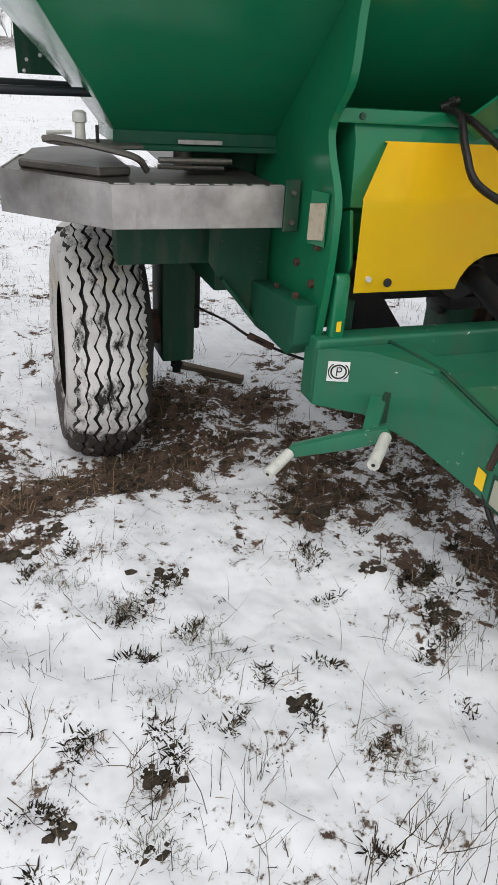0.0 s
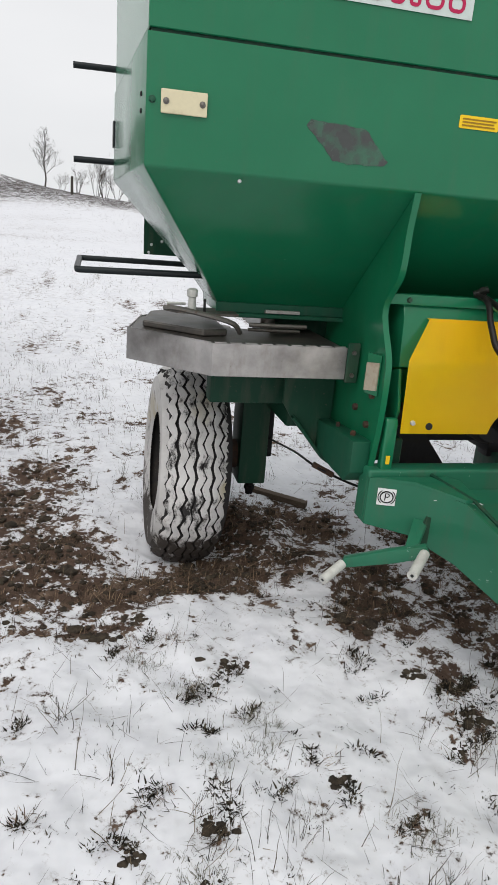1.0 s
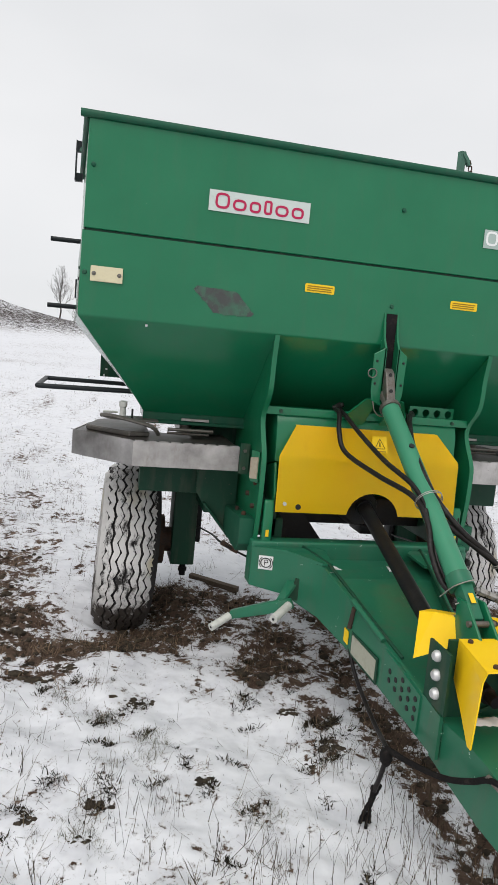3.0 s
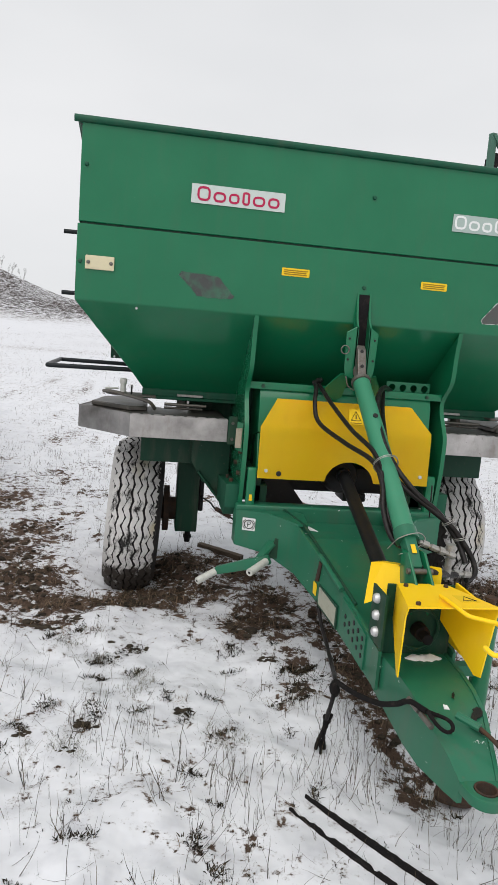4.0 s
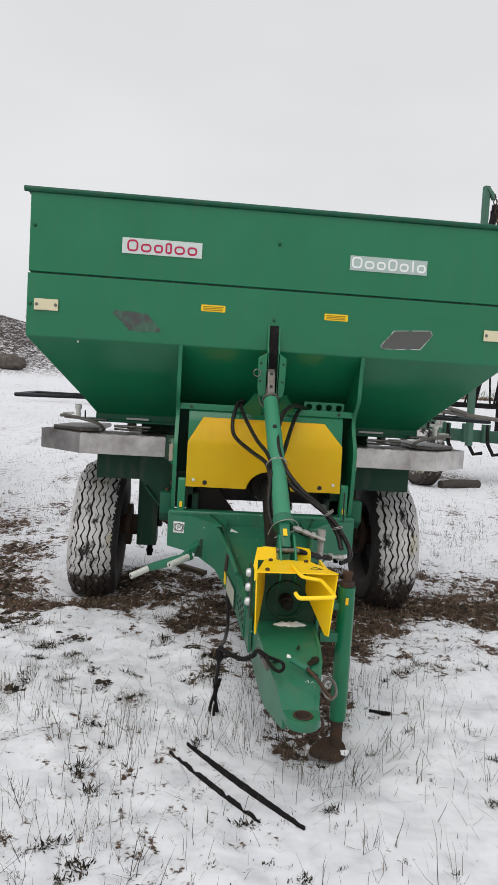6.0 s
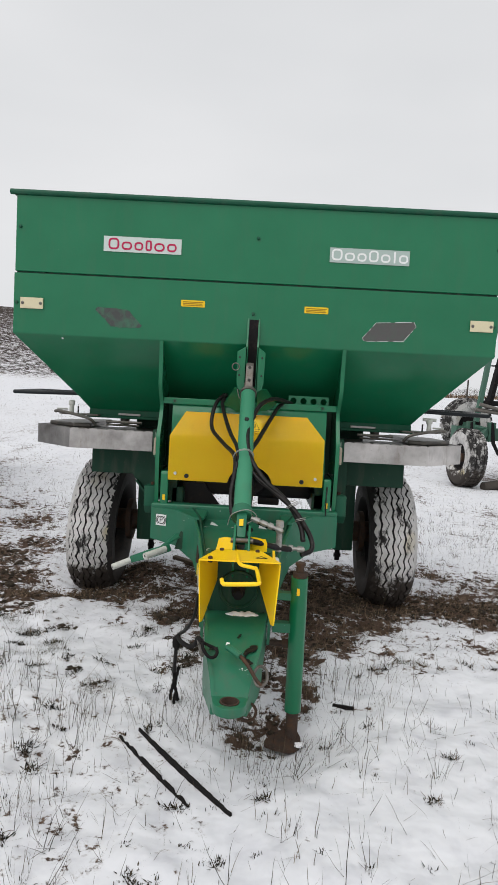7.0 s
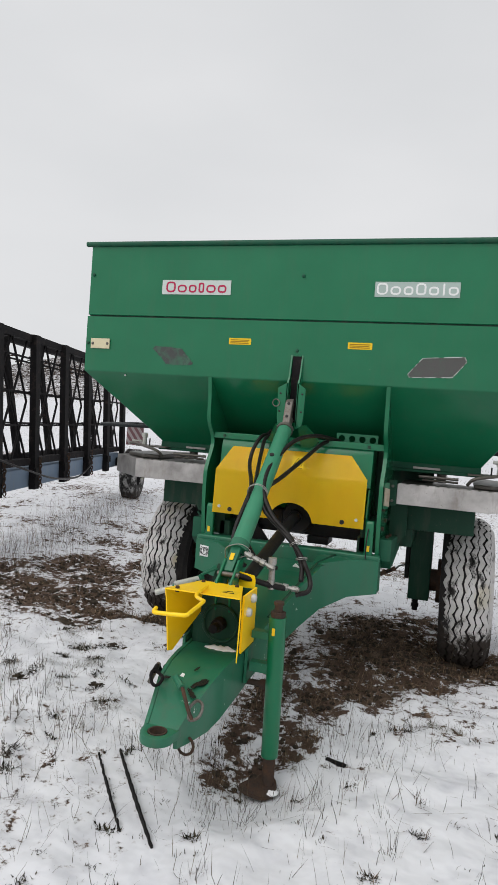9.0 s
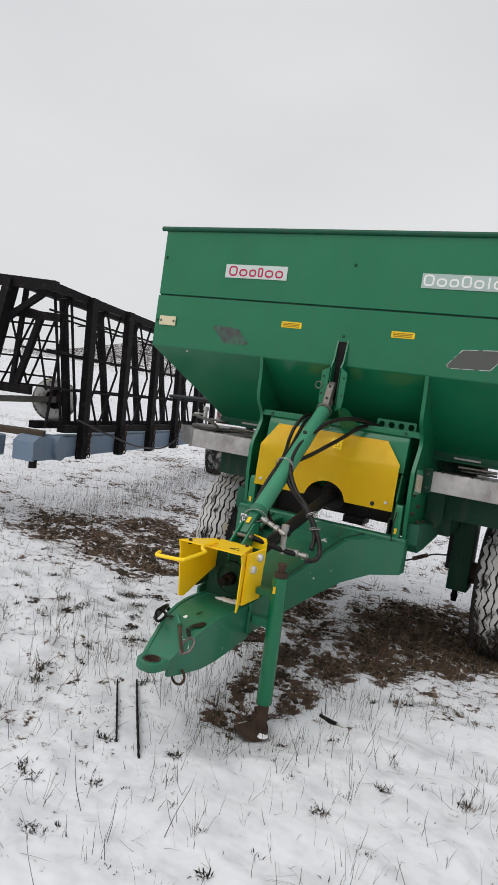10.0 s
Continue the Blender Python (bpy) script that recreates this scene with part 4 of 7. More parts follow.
def build_ram():
    a, b = Vector((1.362, 1.603, 1.395)), Vector((1.3733, 0.885, 0.8535))
    d = (b - a).normalized()
    bm = B()
    tube(bm, [a, a + d * 0.006, b], 0.0405, 18)
    ram = part("lift_ram", bm, GREEN_CYL, spreader, "light green hydraulic ram on the drawbar", 50)
    bm = B()
    tube(bm, [a - d * 0.014, a + d * 0.006], 0.047, 18)
    part("collar", bm, FITTING, ram, "rusty steel collar", 40)
    bm = B()
    q = a.lerp(b, 0.30) + d.cross(Vector((1, 0, 0))).normalized() * 0.034
    tube(bm, [q, q + d.cross(Vector((1, 0, 0))).normalized() * 0.012], 0.012, 10)
    part("port", bm, INK, ram, "dark oil port", 40)
    bm = B()
    tube(bm, [b - d * 0.03, b + d * 0.02], 0.046, 18)
    part("end_cap", bm, GREEN_WORN, ram, "", 40)
    bm = B()
    tube(bm, [a - d * 0.02, a - d * 0.10], 0.026, 12)
    part("rod", bm, FITTING, ram, "bare steel rod end", 40)
    c = Vector((1.363, 1.69, 1.512))
    bm = B()
    prism(bm, [c + Vector((-0.021, dy, dz)) for dy, dz in ((0.006, 0.055), (-0.012, 0.060), (-0.040, 0.040), (-0.088, -0.095), (-0.040, -0.115))], (0.042, 0, 0))
    soften(bm, 0.006, 2)
    cl = part("clevis", bm, FITTING, ram, "worn steel clevis with holes")
    for dy, dz in ((-0.036, 0.030), (-0.062, -0.040)):
        bm = B()
        n = Vector((0, -0.95, 0.33)).normalized()
        p = c + Vector((0, dy - 0.004, dz))
        tube(bm, [p, p + n * 0.006], 0.0085, 10)
        part("hole", bm, INK, cl, "", 40)
    # rod end and forked foot on the drawbar
    bm = B()
    up = d.cross(Vector((1, 0, 0))).normalized()
    e0, e1 = b + d * 0.01, b + d * 0.15
    prism(bm, [e0 + up * 0.032 - Vector((0.024, 0, 0)), e0 + up * 0.032 + Vector((0.024, 0, 0)), e1 + up * 0.022 + Vector((0.020, 0, 0)), e1 + up * 0.022 - Vector((0.020, 0, 0))], -up * 0.055)
    soften(bm, 0.006, 2)
    ln = part("ram_link", bm, GREEN_WORN, ram, "worn green link below the ram", 40)
    bm = B()
    m0, m1 = e0.lerp(e1, 0.35) + up * 0.0330, e0.lerp(e1, 0.62) + up * 0.0310
    prism(bm, [m0 - Vector((0.010, 0, 0)), m0 + Vector((0.008, 0, 0)), m1 + Vector((0.008, 0, 0)), m1 - Vector((0.010, 0, 0))], up * 0.0015)
    part("lube_label", bm, LABEL_YELLOW, ln, "small yellow grease label")
    k = Vector((1.380, 0.745, 0.735))
    for s in (-1, 1):
        bm = B()
        prism(bm, [k + Vector((0.026 * s, 0.10, 0.085)), k + Vector((0.026 * s, 0.04, 0.09)), k + Vector((0.026 * s, -0.065, 0.0)), k + Vector((0.026 * s, -0.020, -0.25)), k + Vector((0.026 * s, 0.09, -0.25))], (0.011 * s, 0, 0))
        soften(bm, 0.005, 2)
        part("fork", bm, GREEN, ram, "", 40)
    bm = B()
    tube(bm, [k + Vector((-0.048, 0.0, 0.03)), k + Vector((0.05, 0.0, 0.03))], 0.011, 12)
    part("fork_pin", bm, FITTING, ram, "", 40)


build_ram()

# plan of the drawbar's outer edge, from the cross beam to the hitch: x, y, underside, top
OUT = [(0.828, 1.83, 0.535, 0.712), (0.832, 1.745, 0.53, 0.710), (0.985, 1.690, 0.505, 0.705), (1.105, 1.545, 0.455, 0.688), (1.160, 1.28, 0.418, 0.620), (1.196, 1.05, 0.385, 0.562),
       (1.212, 0.92, 0.365, 0.535), (1.226, 0.66, 0.345, 0.492)]
NECK = [(1.238, 0.72, 0.325, 0.470), (1.252, 0.54, 0.290, 0.476), (1.258, 0.44, 0.275, 0.468), (1.268, 0.34, 0.268, 0.445), (1.298, 0.21, 0.272, 0.385), (1.309, 0.15, 0.280, 0.347)]


def side_plate(bm, pts, t, mirror):
    f = (lambda x: mx(x)) if mirror else (lambda x: x)
    s = -1 if mirror else 1
    rows = []
    for x, y, z0, z1 in pts:
        rows.append([bm.verts.new((f(x) + s * dx, y, z)) for dx, z in ((0, z0), (0, z1), (t, z1), (t, z0))])
    for a, b in zip(rows, rows[1:]):
        for i in range(4):
            bm.faces.new((a[i], a[(i + 1) % 4], b[(i + 1) % 4], b[i]))
    bm.faces.new(rows[0]); bm.faces.new(rows[-1][::-1])
    return bm


def deck(bm, pts, drop, t, inset=0.012):
    """A sheet between the two edges, a little below their tops."""
    top, low = [], []
    for x, y, z0, z1 in pts:
        z = z1 - drop
        top.append((bm.verts.new((x + inset, y, z)), bm.verts.new((mx(x) - inset, y, z))))
        low.append((bm.verts.new((x + inset, y, z - t)), bm.verts.new((mx(x) - inset, y, z - t))))
    for rows, flip in ((top, 1), (low, -1)):
        for a, b in zip(rows, rows[1:]):
            bm.faces.new((a[0], a[1], b[1], b[0])[::flip])
    for a, b, c, d in zip(top, top[1:], low, low[1:]):
        bm.faces.new((a[0], b[0], d[0], c[0])); bm.faces.new((b[1], a[1], c[1], d[1]))
    for k in (0, -1):
        f = (top[k][0], top[k][1], low[k][1], low[k][0])
        bm.faces.new(f if k else f[::-1])
    return bm


def build_drawbar():
    bm = B()
    side_plate(bm, OUT, 0.012, False)
    bar = part("drawbar", bm, GREEN_WORN, spreader, "worn green tapered drawbar", 35)
    bm = B()
    side_plate(bm, OUT, 0.012, True)
    part("side_plate", bm, GREEN_WORN, bar, "", 35)
    bm = B()
    deck(bm, OUT[1:], 0.052, 0.010)
    part("deck_plate", bm, GREEN_WORN, bar, "scuffed green deck plate")
    # raised inner corners beside the deck
    for m in (False, True):
        f = mx if m else (lambda x: x)
        bm = B()
        prism(bm, [(f(0.845), 1.742, 0.7005), (f(0.985), 1.688, 0.7005), (f(1.105), 1.545, 0.690), (f(1.155), 1.545, 0.690), (f(1.165), 1.70, 0.7005), (f(1.135), 1.742, 0.7005)], (0, 0, 0.012))
        part("corner_plate", bm, GREEN_WORN, bar)
        bm = B()
        tube(bm, [(f(1.075), 1.76, 0.716), (f(1.135), 1.545, 0.700), (f(1.180), 1.28, 0.628), (f(1.214), 1.05, 0.570), (f(1.226), 0.95, 0.549)], 0.007, 6)
        part("brake_pipe", bm, GREEN_DARK, bar, "thin painted pipe", 50)
    bm = B()
    box(bm, (0.83, 1.752, 0.545), (mx(0.83), 1.835, 0.735))
    soften(bm, 0.012, 3)
    part("cross_beam", bm, GREEN_WORN, bar, "", 40)
    # tongue: cheeks, top sheet and eye plate
    for m in (False, True):
        bm = B()
        side_plate(bm, NECK, 0.014, m)
        part("tongue_cheek", bm, GREEN_WORN, bar, "", 35)
    bm = B()
    deck(bm, NECK, 0.004, 0.012, 0.0142)
    part("tongue_plate", bm, GREEN_WORN, bar, "", 35)
    bm = B()
    k, cx, cy, r, ri = 28, 1.375, 0.118, 0.060, 0.034
    ring = []
    for i in range(k):
        t = 2 * math.pi * i / k
        c, s = math.cos(t), math.sin(t)
        ox, oy = cx + r * c, cy + r * s
        if s > 0.1:
            ox, oy = cx + 0.066 * max(-1, min(1, c * 1.5)), cy + 0.10 * min(1, s * 1.5)
        ring.append([bm.verts.new((xx, yy, z)) for xx, yy in ((ox, oy), (cx + ri * c, cy + ri * s)) for z in (0.312, 0.346)])
    for i in range(k):
        a, b = ring[i], ring[(i + 1) % k]
        bm.faces.new((a[1], b[1], b[3], a[3])); bm.faces.new((b[0], a[0], a[2], b[2]))
        bm.faces.new((a[0], b[0], b[1], a[1])); bm.faces.new((b[2], a[2], a[3], b[3]))
    soften(bm, 0.006, 2, 50)
    part("hitch_eye", bm, GREEN_WORN, bar, "worn hitch eye with a bare round hole", 40)
    bm = B()
    lathe(bm, [(0.300, 0.0285), (0.300, 0.0338), (0.3475, 0.0338), (0.3475, 0.0285), (0.300, 0.0285)], (cx, cy, 0), "z", 24, False)
    part("eye_bush", bm, IRON, bar, "rusty hitch bush", 40)
    # plates with bolts beside the neck
    for m in (False, True):
        f = mx if m else (lambda x: x)
        s = 1 if m else -1
        bm = B()
        box(bm, (min(f(1.232), f(1.223)), 0.55 if m else 0.64, 0.505), (max(f(1.232), f(1.223)), 0.72 if m else 0.775, 0.735 if m else 0.705))
        pl = part("bolt_plate", bm, YELLOW if m else GREEN_DARK, bar)
        pts = ((0.712, 0.672), (0.703, 0.612), (0.696, 0.552)) if not m else ((0.655, 0.705), (0.60, 0.66))
        for yy, zz in pts:
            bm = B()
            x = f(1.223)
            prof = [(0, 0.019), (0.010 * s, 0.019), (0.018 * s, 0.013), (0.020 * s, 0.004)]
            lathe(bm, prof if s > 0 else prof[::-1], (x, yy, zz), "x", 12)
            part("bolt", bm, BOLT, pl, "whitish zinc bolt head", 40)
    bm = B()
    prism(bm, [(1.194, 1.03, 0.390), (1.212, 0.775, 0.362), (1.214, 0.775, 0.500), (1.194, 1.03, 0.548)], (0.009, 0, 0))
    hp = part("hole_plate", bm, GREEN_WORN, bar, "green plate with rows of holes")
    for i in range(5):
        for j in range(2 if i > 2 else 3):
            bm = B()
            lathe(bm, [(-0.003, 0.0095), (0.002, 0.0105)], (1.2115 - i * 0.0032, 0.80 + i * 0.045, 0.408 + j * 0.034 + i * 0.011), "x", 10)
            part("hole", bm, INK, hp)
    bm = B()
    p = [Vector((1.1610, 1.258, 0.425)), Vector((1.1880, 1.078, 0.400)), Vector((1.1880, 1.078, 0.480)), Vector((1.1610, 1.258, 0.500))]
    prism(bm, p, (-0.004, 0, 0))
    part("plate_sticker", bm, DULL_PLATE, bar, "dull beige blank plate on the arm")
    bm = B()
    prism(bm, [v + Vector((0.003, 0.012 if i in (0, 3) else -0.012, -0.012 if i < 2 else 0.012)) for i, v in enumerate(p)], (-0.0045, 0, 0))
    part("plate_frame", bm, GREEN_DARK, bar)
    bm = B()
    tube(bm, [(1.158, 1.29, 0.632), (1.178, 1.16, 0.598), (1.194, 1.05, 0.570)], 0.012, 8)
    part("side_tube", bm, GREEN_WORN, bar, "", 50)
    bm = B()
    tube(bm, [(1.152, 1.285, 0.52), (1.158, 1.27, 0.61)], 0.010, 8)
    part("catch", bm, IRON, bar, "rusty catch pin", 40)
    bm = B()
    prism(bm, [(1.1490, 1.320, 0.452), (1.1550, 1.290, 0.445), (1.1550, 1.290, 0.500), (1.1490, 1.320, 0.507)], (-0.003, 0, 0))
    part("lube_label", bm, LABEL_YELLOW, bar, "small yellow grease label")
    # square sticker with a ring
    pz = lambda x, z, o: (x, 1.745 - (x - 0.832) * 0.3595 - o, z)
    bm = B()
    prism(bm, [pz(0.864, 0.612, 0.001), pz(0.926, 0.612, 0.001), pz(0.926, 0.676, 0.001), pz(0.864, 0.676, 0.001)], (0, -0.002, 0))
    st = part("square_sticker", bm, WHITE_STICKER, bar, "white square sticker with a dark ring")
    bm = B()
    tube(bm, [pz(0.895 + 0.0215 * math.cos(t), 0.644 + 0.0215 * math.sin(t), 0.004) for t in [2 * math.pi * i / 20 for i in range(20)]], 0.0025, 5, True)
    part("ring_mark", bm, INK, st)
    for arc, rr in ((range(7), 0.029), (range(10, 17), 0.029)):
        bm = B()
        tube(bm, [pz(0.895 + rr * math.cos(q * math.pi / 10 - 0.95), 0.644 + rr * math.sin(q * math.pi / 10 - 0.95), 0.004) for q in arc], 0.0018, 5)
        part("arc_mark", bm, INK, st)
    bm = B()
    tube(bm, [pz(0.890, 0.631, 0.004), pz(0.890, 0.657, 0.004), pz(0.899, 0.657, 0.004), pz(0.903, 0.6535, 0.004), pz(0.903, 0.6475, 0.004), pz(0.899, 0.644, 0.004), pz(0.890, 0.644, 0.004)], 0.0020, 5)
    part("letter_mark", bm, INK, st)
    for cx_, cy_ in ((1.185, 1.64), (1.46, 1.62)):
        bm = B()
        prism(bm, [(cx_, cy_, 0.6465), (cx_ + 0.045, cy_ - 0.012, 0.6450), (cx_ + 0.006, cy_ + 0.05, 0.6535)], (0, 0, 0.003))
        part("triangle_sticker", bm, WHITE_STICKER, bar, "small white triangle sticker")
    # yellow guards over the shaft
    bm = B()
    th = 0.005
    prism(bm, [(1.221, 0.445, 0.745), (mx(1.206), 0.445, 0.748), (mx(1.280), 0.70, 0.730), (1.280, 0.70, 0.730)], (0, 0, 0.005))
    guard = part("shaft_guard", bm, YELLOW, bar, "yellow sheet guard over the drive shaft")
    for x, xr in ((1.221, 1.280), (mx(1.206) - th, mx(1.280) - th)):
        bm = B()
        prism(bm, [(x, 0.445, 0.7445), (x, 0.46, 0.71), (x + (xr - x) * 0.16, 0.488, 0.487), (x + (xr - x) * 0.27, 0.515, 0.482), (x + (xr - x) * 0.65, 0.61, 0.545), (xr, 0.70, 0.60), (xr, 0.70, 0.7295)], (th, 0, 0))
        part("guard_side", bm, YELLOW, guard)
    bm = B()
    tube(bm, smooth_path([(1.368, 0.53, 0.758), (1.371, 0.47, 0.762), (1.378, 0.395, 0.760), (1.392, 0.362, 0.757), (1.432, 0.315, 0.762), (1.445, 0.285, 0.764), (1.454, 0.135, 0.763), (1.451, 0.114, 0.762), (1.432, 0.107, 0.761), (1.350, 0.107, 0.756), (1.332, 0.114, 0.756), (1.326, 0.145, 0.760)], 4), 0.0075, 8)
    part("handle", bm, YELLOW, guard, "bent yellow rod handle", 50)
    bm = B()
    prism(bm, [(1.43, 0.50, 0.7482), (1.50, 0.50, 0.7482), (1.50, 0.57, 0.7435), (1.43, 0.57, 0.7435)], (0, 0, 0.0012))
    gl = part("warning_label", bm, LABEL_YELLOW, guard, "faded yellow warning label")
    bm = B()
    tube(bm, [(1.442, 0.512, 0.7494), (1.488, 0.512, 0.7494), (1.465, 0.558, 0.7455)], 0.002, 4, True)
    part("triangle", bm, INK, gl)
    for x, yv in ((1.300, 0.665), (1.45, 0.665), (1.265, 0.47)):
        bm = B()
        lathe(bm, [(0.735, 0.009), (0.757 - (yv - 0.445) * 0.06, 0.009), (0.760 - (yv - 0.445) * 0.06, 0.007)], (x, yv, 0), "z", 8)
        part("bolt", bm, IRON, guard)
    # rear guard: a bent hood with a closed side
    bm = B()
    prism(bm, [(1.271, 0.956, 0.724), (1.300, 0.905, 0.742), (1.337, 0.850, 0.752), (1.345, 0.838, 0.745), (1.367, 0.788, 0.679), (1.300, 0.850, 0.622), (1.241, 0.904, 0.572)], (0.004, 0.005, 0))
    rg = part("rear_guard", bm, YELLOW, bar, "yellow sheet guard beside the ram foot")
    bm = B()
    prism(bm, [(1.272, 0.960, 0.7235), (1.336, 0.856, 0.7515), (1.375, 0.880, 0.748), (1.330, 0.985, 0.722)], (0, 0, -0.005))
    part("guard_top", bm, YELLOW, rg)
    bm = B()
    prism(bm, [(1.41, 0.79, 0.775), (1.485, 0.79, 0.765), (1.492, 0.79, 0.745), (1.492, 0.79, 0.645), (1.41, 0.79, 0.64)], (0, 0.005, 0))
    part("guard_plate", bm, YELLOW, rg)
    # upright plate with the shaft end
    bm = B()
    box(bm, (1.252, 0.702, 0.455), (mx(1.240), 0.714, 0.728))
    bk = part("shaft_plate", bm, GREEN_DARK, bar, "grimy green plate behind the guard")
    bm = B()
    lathe(bm, [(0.694, 0.070), (0.690, 0.074), (0.690, 0.080), (0.694, 0.083), (0.703, 0.083)], (1.378, 0, 0.565), "y", 32, False)
    part("flange_ring", bm, GREEN_DARK, bk, "", 40)
    bm = B()
    lathe(bm, [(0.60, 0.010), (0.604, 0.019), (0.645, 0.019), (0.648, 0.028), (0.693, 0.030)], (1.378, 0, 0.565), "y", 18)
    part("shaft_stub", bm, BLACK, bk, "rusty splined shaft stub", 40)
    bm = B()
    grid = []
    for i in range(25):
        u = i / 24
        wide = 0.026 * (math.sin(math.pi * u) ** 0.6) * (1 + 0.5 * n2(u, 0.3, 7.0)) + 0.001
        row = []
        for j in range(7):
            v = j / 6 * 2 - 1
            h = 0.011 * (1 - v * v) * math.sin(math.pi * u) ** 0.5 * (1 + 0.8 * n2(u * 3, v, 3.0, 4.0))
            row.append(bm.verts.new((1.325 + 0.145 * u, 0.662 + wide * v + 0.006 * n2(u, 0.0, 5.0, 8.0), 0.4675 + h)))
        grid.append(row)
    for p, q in zip(grid, grid[1:]):
        for j in range(6):
            bm.faces.new((p[j], q[j], q[j + 1], p[j + 1]))
    bm.faces.new([r[0] for r in grid][::-1] + [r[6] for r in grid])
    part("snow_ridge", bm, SNOW, bk, "thin ridge of snow", 60)
    # drive shaft
    bm = B()
    a, b = Vector((1.400, 1.86, 0.895)), Vector((1.350, 0.90, 0.612))
    pts = [along(a, b, i / 24) for i in range(25)]
    tube(bm, pts, 0.033, 16)
    sh = part("drive_shaft_guard", bm, PLASTIC, spreader, "black plastic drive shaft guard", 50)
    for i in (0.0, 0.97):
        bm = B()
        tube(bm, [along(a, b, i), along(a, b, i + 0.02)], 0.041, 16)
        part("collar", bm, PLASTIC, sh, "", 40)


build_drawbar()


def build_jack():
    a, b = Vector((1.634, 0.672, 0.640)), Vector((1.637, 0.690, 0.052))
    bm = B()
    tube(bm, [a, a.lerp(b, 0.01), b], 0.036, 18)
    jack = part("jack_stand", bm, GREEN, spreader, "green tubular parking jack on a rusty foot", 50)
    bm = B()
    tube(bm, [b + Vector((0, 0, 0.02)), (1.637, 0.692, -0.10)], 0.026, 14)
    part("inner_leg", bm, IRON, jack, "rusty inner leg", 50)
    bm = B()
    m = Matrix.Translation((1.60, 0.675, -0.095)) @ Euler((0.08, -0.12, 0.2)).to_matrix().to_4x4()
    ring = [(0.080 * math.cos(t), 0.070 * math.sin(t), 0.004 + 0.012 * math.sin(2 * t)) for t in [2 * math.pi * i / 18 for i in range(18)]]
    prism(bm, [m @ Vector(p) for p in ring], (0, 0, 0.016))
    part("foot_plate", bm, IRON, jack, "bent rusty foot plate", 40)
    bm = B()
    bmesh.ops.create_icosphere(bm, subdivisions=3, radius=1.0)
    for v in bm.verts:
        p = v.co * (1 + 0.30 * noise.noise(v.co * 2.1))
        v.co = Vector((1.660 + p.x * 0.030, 0.660 + p.y * 0.026, -0.084 + p.z * 0.009))
    part("foot_snow", bm, SNOW, jack, "clump of snow on the foot plate", 60)
    bm = B()
    tube(bm, [a, a + Vector((0, 0, 0.02))], 0.031, 14)
    tube(bm, [a + Vector((0, 0, 0.02)), a + Vector((0, 0, 0.055))], 0.017, 10)
    tube(bm, [a + Vector((0, 0, 0.05)), a + Vector((0, 0, 0.062))], 0.022, 8)
    part("screw_head", bm, IRON, jack, "rusty screw head", 40)
    bm = B()
    box(bm, (1.53, 0.66, 0.40), (1.612, 0.70, 0.44))
    part("mount", bm, GREEN_WORN, jack)
    bm = B()
    box(bm, (1.53, 0.66, 0.54), (1.612, 0.70, 0.57))
    part("mount", bm, GREEN_WORN, jack)
    bm = B()
    prism(bm, [(1.622, 0.6335, 0.570), (1.634, 0.6335, 0.570), (1.634, 0.6335, 0.60), (1.622, 0.6335, 0.60)], (0, 0.003, 0))
    part("lube_label", bm, LABEL_YELLOW, jack, "small yellow grease label")
    bm = B()
    tube(bm, [(1.49, 0.70, 0.34), (1.585, 0.70, 0.34)], 0.013, 10)
    tube(bm, [(1.575, 0.70, 0.34), (1.60, 0.70, 0.34)], 0.022, 6)
    part("cross_bolt", bm, IRON, jack, "", 40)


build_jack()


